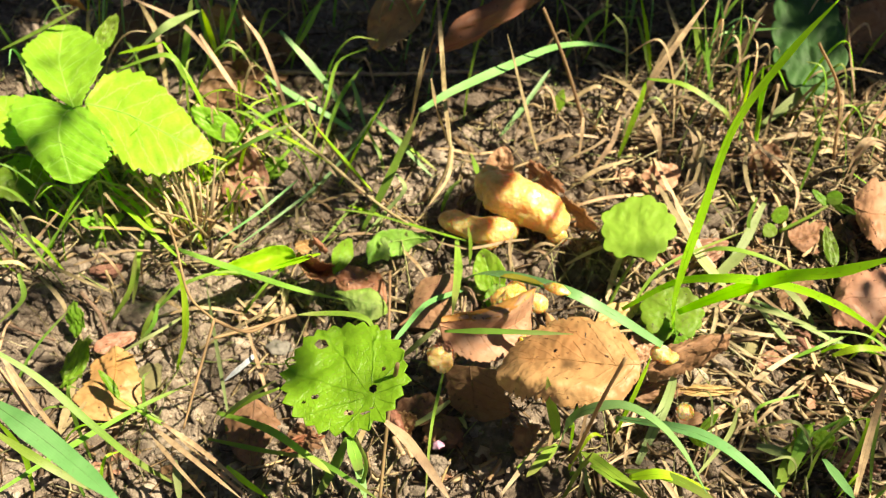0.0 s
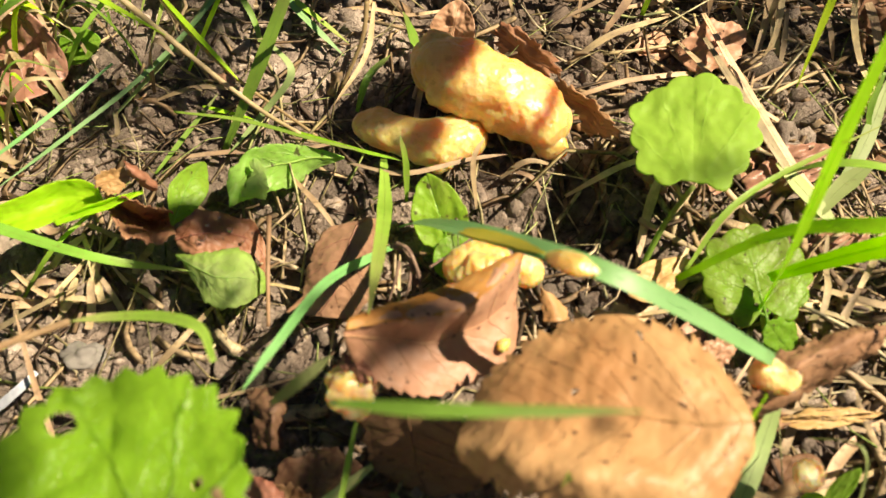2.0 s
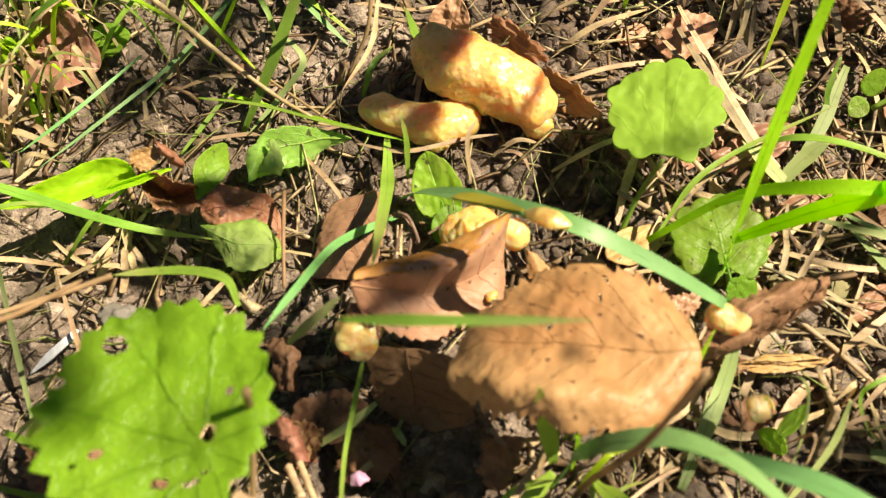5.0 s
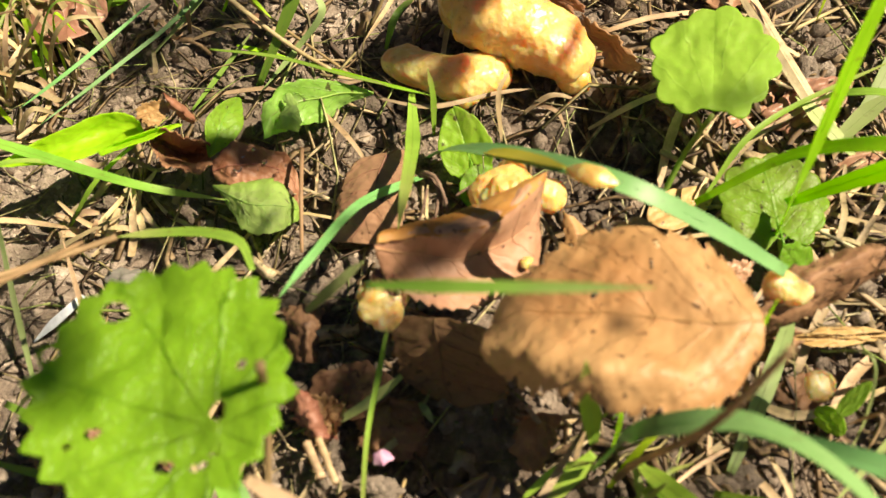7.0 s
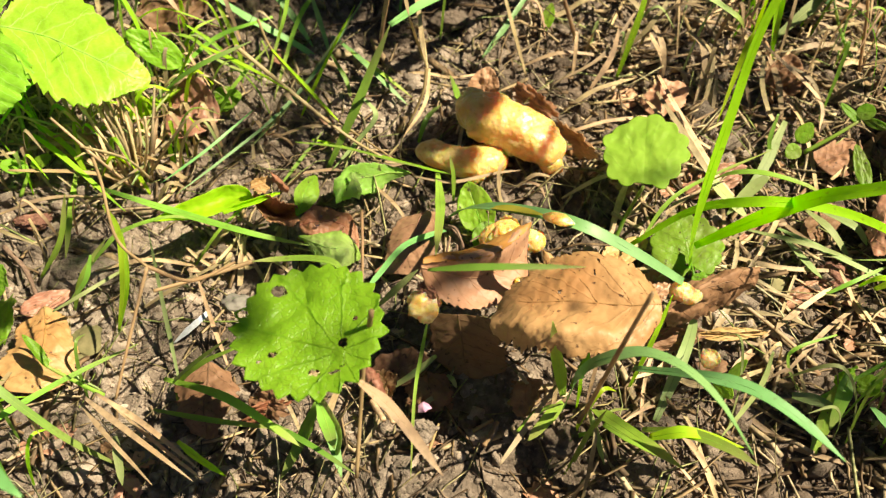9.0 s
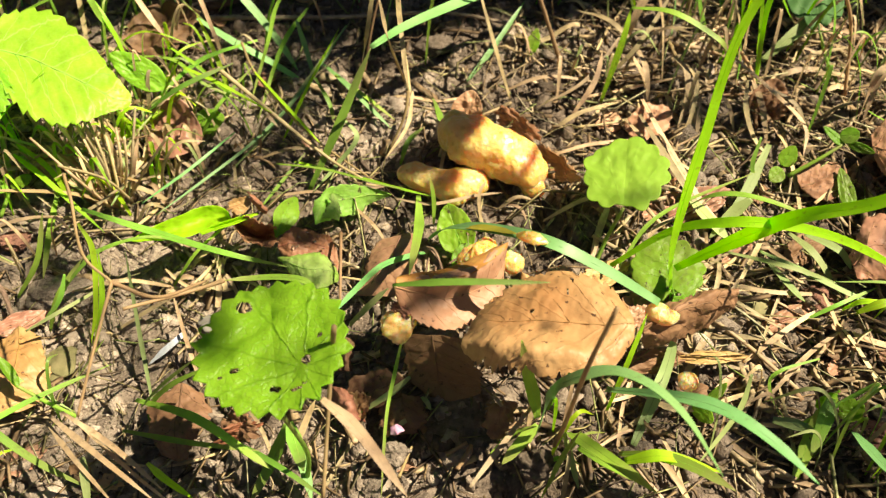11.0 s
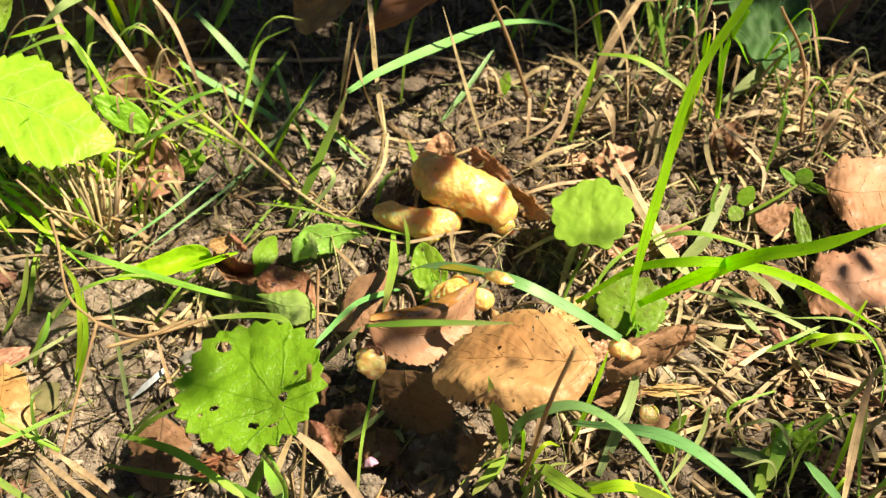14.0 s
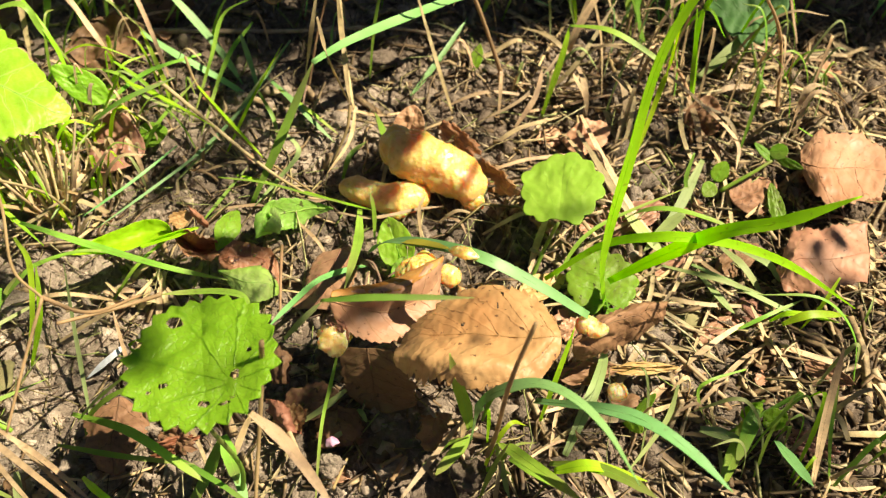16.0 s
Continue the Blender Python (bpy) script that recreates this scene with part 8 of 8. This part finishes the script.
clump((0.0729, 0.4391, 0.0111), 14, 0.03, 0.05, (0.1, 0.0), ("grass", "dry", "dry", "blue"), 14)
clump((-0.0284, 0.4264, 0.0100), 12, 0.03, 0.045, (0.1, 0.0), ("grass", "dry", "blue"), 15)
clump((0.2142, 0.4261, 0.0122), 14, 0.025, 0.05, (0.0, 0.0), ("dry", "grass", "pale"), 16)
clump((0.1375, 0.1837, -0.0052), 10, 0.018, 0.04, (0.0, 0.0), ("dry", "grass", "pale"), 17)

# ---- loose litter that nobody could count ----


def crumbs(count, seed, lo, hi, level, power):
    r = np.random.RandomState(seed)
    bm = bmesh.new()
    bmesh.ops.create_icosphere(bm, subdivisions=level, radius=1.0)
    base = np.array([v.co[:] for v in bm.verts])
    tri = np.array([[v.index for v in fc.verts] for fc in bm.faces])
    bm.free()
    x, y = r.uniform(-0.34, 0.36, count), r.uniform(0.05, 0.60, count)
    s = lo * (hi / lo) ** (r.rand(count) ** power)
    z = soil_height(x, y) - s * 0.15
    waves = np.sin((base[None] * 2.4) @ r.randn(count, 3, 3) + r.uniform(0, 6.28, (count, 1, 3))).sum(2, keepdims=True)
    shape = base[None] * (1 + 0.30 * waves + 0.24 * r.randn(count, len(base), 1)) * (s[:, None] * r.uniform(0.5, 1.4, (count, 3)))[:, None, :]
    verts = shape + np.stack([x, y, z], 1)[:, None, :]
    faces = tri[None] + (np.arange(count) * len(base))[:, None, None]
    ob = mesh_object("soil_crumbs", verts.reshape(-1, 3), faces.reshape(-1, 3).tolist(), CRUMB)
    tagged(ob, "loose brown soil crumbs of all sizes on the ground", "soil", kind="stuff")


def litter(name, label, count, seed, mat, lo, hi, width, lift, right):
    r = np.random.RandomState(seed)
    verts, faces = [], []
    rr = random.Random(seed)
    done = 0
    while done < count:
        x, y = r.uniform(-0.34, 0.36), r.uniform(0.06, 0.60)
        if r.rand() > right + (1 - right) / (1 + math.exp(-(x - 0.09) * 40)):
            continue
        done += 1
        length = r.uniform(lo, hi)
        ang, bow = r.uniform(0, math.pi), r.normal(0, 0.07) * length
        dx, dy = math.cos(ang) * length / 2, math.sin(ang) * length / 2
        w = width * math.exp(r.normal(0.0, 0.42))
        kink = r.normal(0, 0.05, 4) * length
        k0 = len(verts)
        tilt = r.uniform(-lift, lift)
        for u, bent in zip((-1.0, -0.35, 0.3, 1.0), kink):
            qx = x + dx * u - dy / length * 2 * (bow * (1 - u * u) + bent)
            qy = y + dy * u + dx / length * 2 * (bow * (1 - u * u) + bent)
            qz = float(soil_height(qx, qy)) + 0.0008 + abs(tilt) * (0.5 + 0.5 * u * np.sign(tilt))
            for a in (0.0, 2.1, 4.2):
                verts.append((qx - math.sin(ang) * w * math.cos(a), qy + math.cos(ang) * w * math.cos(a), qz + w * 0.6 * math.sin(a)))
        for s in range(3):
            for i in range(3):
                j = (i + 1) % 3
                faces.append((k0 + 3 * s + i, k0 + 3 * s + j, k0 + 3 * s + 3 + j, k0 + 3 * s + 3 + i))
        faces.append((k0, k0 + 2, k0 + 1))
        faces.append((k0 + 9, k0 + 10, k0 + 11))
    tagged(mesh_object(name, verts, faces, mat), label, "litter", kind="stuff")


crumbs(52000, 3, 0.0005, 0.0017, 1, 1.6)
crumbs(14000, 6, 0.0010, 0.0046, 2, 2.4)
litter("straw_litter", "bleached broken straw scattered over the soil", 3200, 4, STRAW, 0.006, 0.042, 0.00066, 0.009, 0.22)
litter("straw_chips", "short flat greyish chips of old straw on the soil", 2600, 8, STRAW, 0.005, 0.022, 0.00100, 0.006, 0.18)
litter("grass_threads", "fine pale and yellow-green grass threads tangled over the soil", 1700, 9, THREAD, 0.012, 0.050, 0.00028, 0.014, 0.75)
litter("rootlet_litter", "fine dark rootlets and plant fibres on the soil", 3000, 5, ROOT, 0.005, 0.024, 0.00030, 0.004, 0.7)


# ---- an unseen tree added overhead: leaves placed to break up the sun ----
tree = new("tree")
tree.location = (1.9, 2.6, 0.0)
tagged(tree, "unseen broad-leaved tree with low boughs, added to dapple the sunlight", "tree")
rng = random.Random(21)
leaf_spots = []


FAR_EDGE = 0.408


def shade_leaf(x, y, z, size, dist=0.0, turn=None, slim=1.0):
    """One unseen leaf added between the sun and the spot it is to shade."""
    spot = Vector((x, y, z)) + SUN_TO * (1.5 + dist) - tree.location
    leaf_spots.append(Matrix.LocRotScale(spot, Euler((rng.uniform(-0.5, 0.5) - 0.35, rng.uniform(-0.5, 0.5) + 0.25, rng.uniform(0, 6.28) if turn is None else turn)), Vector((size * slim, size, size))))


# dense unseen leaves added to keep the far soil dark
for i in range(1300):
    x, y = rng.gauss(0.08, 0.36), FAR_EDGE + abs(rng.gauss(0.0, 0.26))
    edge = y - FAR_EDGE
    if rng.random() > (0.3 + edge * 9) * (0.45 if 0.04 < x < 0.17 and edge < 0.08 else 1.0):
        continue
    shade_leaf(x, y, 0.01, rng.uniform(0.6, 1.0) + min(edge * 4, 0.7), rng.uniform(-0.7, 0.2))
# single added leaves, each shading one chosen spot
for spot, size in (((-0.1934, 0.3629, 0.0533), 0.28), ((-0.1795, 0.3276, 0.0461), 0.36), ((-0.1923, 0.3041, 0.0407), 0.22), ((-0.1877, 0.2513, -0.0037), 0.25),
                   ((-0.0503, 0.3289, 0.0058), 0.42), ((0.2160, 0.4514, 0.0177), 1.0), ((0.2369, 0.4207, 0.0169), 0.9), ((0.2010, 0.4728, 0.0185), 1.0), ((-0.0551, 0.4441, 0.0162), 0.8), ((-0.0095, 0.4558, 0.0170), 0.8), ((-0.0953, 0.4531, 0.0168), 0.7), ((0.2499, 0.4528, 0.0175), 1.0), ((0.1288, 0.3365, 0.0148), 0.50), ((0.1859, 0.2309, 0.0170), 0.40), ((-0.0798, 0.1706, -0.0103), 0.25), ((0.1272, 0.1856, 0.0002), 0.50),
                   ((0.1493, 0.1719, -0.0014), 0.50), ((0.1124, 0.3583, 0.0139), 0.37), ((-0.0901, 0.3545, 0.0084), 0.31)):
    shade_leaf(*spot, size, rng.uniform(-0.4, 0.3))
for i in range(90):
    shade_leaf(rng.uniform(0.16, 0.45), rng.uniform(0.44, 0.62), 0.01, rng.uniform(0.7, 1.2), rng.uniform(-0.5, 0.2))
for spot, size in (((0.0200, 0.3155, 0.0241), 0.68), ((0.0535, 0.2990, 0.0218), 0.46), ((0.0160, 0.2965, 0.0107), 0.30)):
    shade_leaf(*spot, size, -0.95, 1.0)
# loose outer leaves, each aimed to dapple one spot of the soil
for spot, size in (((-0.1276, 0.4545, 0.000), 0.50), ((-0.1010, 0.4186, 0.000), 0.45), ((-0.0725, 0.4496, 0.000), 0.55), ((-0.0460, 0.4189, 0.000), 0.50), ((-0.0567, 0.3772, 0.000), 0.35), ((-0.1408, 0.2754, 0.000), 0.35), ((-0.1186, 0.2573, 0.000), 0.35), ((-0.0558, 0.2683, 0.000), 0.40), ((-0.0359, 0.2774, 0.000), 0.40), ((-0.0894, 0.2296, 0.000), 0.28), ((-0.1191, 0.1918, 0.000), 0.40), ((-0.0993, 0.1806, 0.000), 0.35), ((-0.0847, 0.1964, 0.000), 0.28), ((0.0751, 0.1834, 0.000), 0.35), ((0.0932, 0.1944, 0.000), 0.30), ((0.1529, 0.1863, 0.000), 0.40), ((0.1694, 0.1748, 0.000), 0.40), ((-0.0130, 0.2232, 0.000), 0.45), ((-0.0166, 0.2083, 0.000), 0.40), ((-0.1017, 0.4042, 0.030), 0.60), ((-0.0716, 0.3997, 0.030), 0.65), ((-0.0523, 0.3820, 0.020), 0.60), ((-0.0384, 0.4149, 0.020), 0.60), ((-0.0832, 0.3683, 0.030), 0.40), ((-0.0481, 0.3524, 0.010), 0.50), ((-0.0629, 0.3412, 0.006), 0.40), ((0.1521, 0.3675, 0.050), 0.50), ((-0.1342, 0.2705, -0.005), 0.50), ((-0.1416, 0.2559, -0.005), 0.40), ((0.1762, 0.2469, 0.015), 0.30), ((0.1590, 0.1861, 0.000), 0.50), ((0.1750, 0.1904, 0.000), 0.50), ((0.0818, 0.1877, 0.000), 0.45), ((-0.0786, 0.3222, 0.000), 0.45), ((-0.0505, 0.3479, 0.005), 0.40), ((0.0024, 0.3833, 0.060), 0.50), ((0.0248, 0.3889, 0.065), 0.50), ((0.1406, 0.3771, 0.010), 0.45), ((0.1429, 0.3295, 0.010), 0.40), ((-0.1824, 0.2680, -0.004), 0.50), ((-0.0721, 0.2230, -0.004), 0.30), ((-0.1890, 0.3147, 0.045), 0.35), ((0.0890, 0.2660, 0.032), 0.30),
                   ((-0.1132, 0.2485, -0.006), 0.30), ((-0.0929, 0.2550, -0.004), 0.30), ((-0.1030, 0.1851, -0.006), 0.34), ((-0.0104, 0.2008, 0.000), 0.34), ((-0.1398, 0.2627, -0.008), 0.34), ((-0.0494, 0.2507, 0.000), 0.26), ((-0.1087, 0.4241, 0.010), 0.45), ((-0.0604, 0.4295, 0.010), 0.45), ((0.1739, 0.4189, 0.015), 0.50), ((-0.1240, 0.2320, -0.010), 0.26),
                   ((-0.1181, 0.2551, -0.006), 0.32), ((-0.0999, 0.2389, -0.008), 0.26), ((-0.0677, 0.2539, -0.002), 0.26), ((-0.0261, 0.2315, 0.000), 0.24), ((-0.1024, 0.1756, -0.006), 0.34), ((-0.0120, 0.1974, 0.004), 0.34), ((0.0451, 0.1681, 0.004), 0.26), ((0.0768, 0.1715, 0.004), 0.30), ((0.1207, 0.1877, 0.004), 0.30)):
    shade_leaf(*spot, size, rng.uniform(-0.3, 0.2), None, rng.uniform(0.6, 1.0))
# lower leaves aimed to leave only patches of the slime moulds and dead leaves in the sun
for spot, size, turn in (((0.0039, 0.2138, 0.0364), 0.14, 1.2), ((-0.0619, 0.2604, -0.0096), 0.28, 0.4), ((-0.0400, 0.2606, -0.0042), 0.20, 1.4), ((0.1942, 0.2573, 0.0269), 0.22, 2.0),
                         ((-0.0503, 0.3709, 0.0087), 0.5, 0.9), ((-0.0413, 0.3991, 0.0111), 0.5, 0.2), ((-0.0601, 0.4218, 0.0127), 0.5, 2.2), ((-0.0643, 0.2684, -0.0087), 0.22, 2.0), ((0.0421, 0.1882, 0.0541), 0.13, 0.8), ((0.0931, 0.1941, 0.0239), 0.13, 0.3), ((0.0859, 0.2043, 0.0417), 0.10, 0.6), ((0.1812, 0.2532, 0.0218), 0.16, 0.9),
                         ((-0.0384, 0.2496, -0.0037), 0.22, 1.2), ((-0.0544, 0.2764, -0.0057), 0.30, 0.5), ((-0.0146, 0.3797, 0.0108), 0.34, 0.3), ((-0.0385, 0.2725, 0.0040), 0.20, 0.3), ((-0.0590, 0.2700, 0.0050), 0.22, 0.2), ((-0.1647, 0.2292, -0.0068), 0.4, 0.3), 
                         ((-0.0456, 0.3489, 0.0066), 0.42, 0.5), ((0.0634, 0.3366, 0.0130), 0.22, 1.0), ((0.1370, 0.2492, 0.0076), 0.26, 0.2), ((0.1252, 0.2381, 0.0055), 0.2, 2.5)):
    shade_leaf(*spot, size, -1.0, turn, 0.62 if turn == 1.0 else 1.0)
# trunk, boughs and outer leaves added out of view to carry the shading leaves
tv, tf, tuv = tube([(0, 0, -0.05), (0.02, 0.03, 0.9), (-0.03, 0.05, 2.0), (0.05, 0.0, 3.4)], 0.11, 24, 14, (1.2, 0.3), 1.0, 0.12, 3)
mesh_object("trunk", tv, tf, BARK, tree, uv=tuv)
for k, path in enumerate((((-0.02, 0.04, 1.35), (-0.7, -0.7, 1.5), (-1.4, -1.15, 1.42), (-2.0, -1.22, 1.42)), ((0, 0.04, 1.9), (0.4, 0.3, 2.4), (0.7, 0.5, 2.9)), ((0, 0.04, 2.1), (-0.4, 0.3, 2.6), (-0.6, 0.6, 3.0)),
                          ((0, 0.0, 2.3), (0.3, -0.3, 2.8), (0.6, -0.5, 3.2)), ((0, 0.0, 2.6), (-0.3, -0.2, 3.1), (-0.6, -0.4, 3.4)))):
    tv, tf, tuv = tube(path, 0.022 if k == 0 else 0.035, 20, 8, (1.3, 0.3), 1.0, 0.2, 3 + k)
    mesh_object("bough", tv, tf, BARK, tree, uv=tuv)
for i in range(1500):
    v = Vector((rng.gauss(0, 1), rng.gauss(0, 1), rng.gauss(0, 1))).normalized() * rng.uniform(0.4, 1.0)
    lump = 1 + 0.35 * noise.noise(v * 2.2)
    spot = Vector((v.x * 0.85, v.y * 0.85 + 0.1, 2.9 + v.z * 0.6)) * 1.0
    size = rng.uniform(1.4, 2.4)
    leaf_spots.append(Matrix.LocRotScale(Vector((spot.x * lump, spot.y * lump, spot.z)), Euler((rng.uniform(-0.8, 0.8), rng.uniform(-0.8, 0.8), rng.uniform(0, 6.28))), Vector((size, size, size))))
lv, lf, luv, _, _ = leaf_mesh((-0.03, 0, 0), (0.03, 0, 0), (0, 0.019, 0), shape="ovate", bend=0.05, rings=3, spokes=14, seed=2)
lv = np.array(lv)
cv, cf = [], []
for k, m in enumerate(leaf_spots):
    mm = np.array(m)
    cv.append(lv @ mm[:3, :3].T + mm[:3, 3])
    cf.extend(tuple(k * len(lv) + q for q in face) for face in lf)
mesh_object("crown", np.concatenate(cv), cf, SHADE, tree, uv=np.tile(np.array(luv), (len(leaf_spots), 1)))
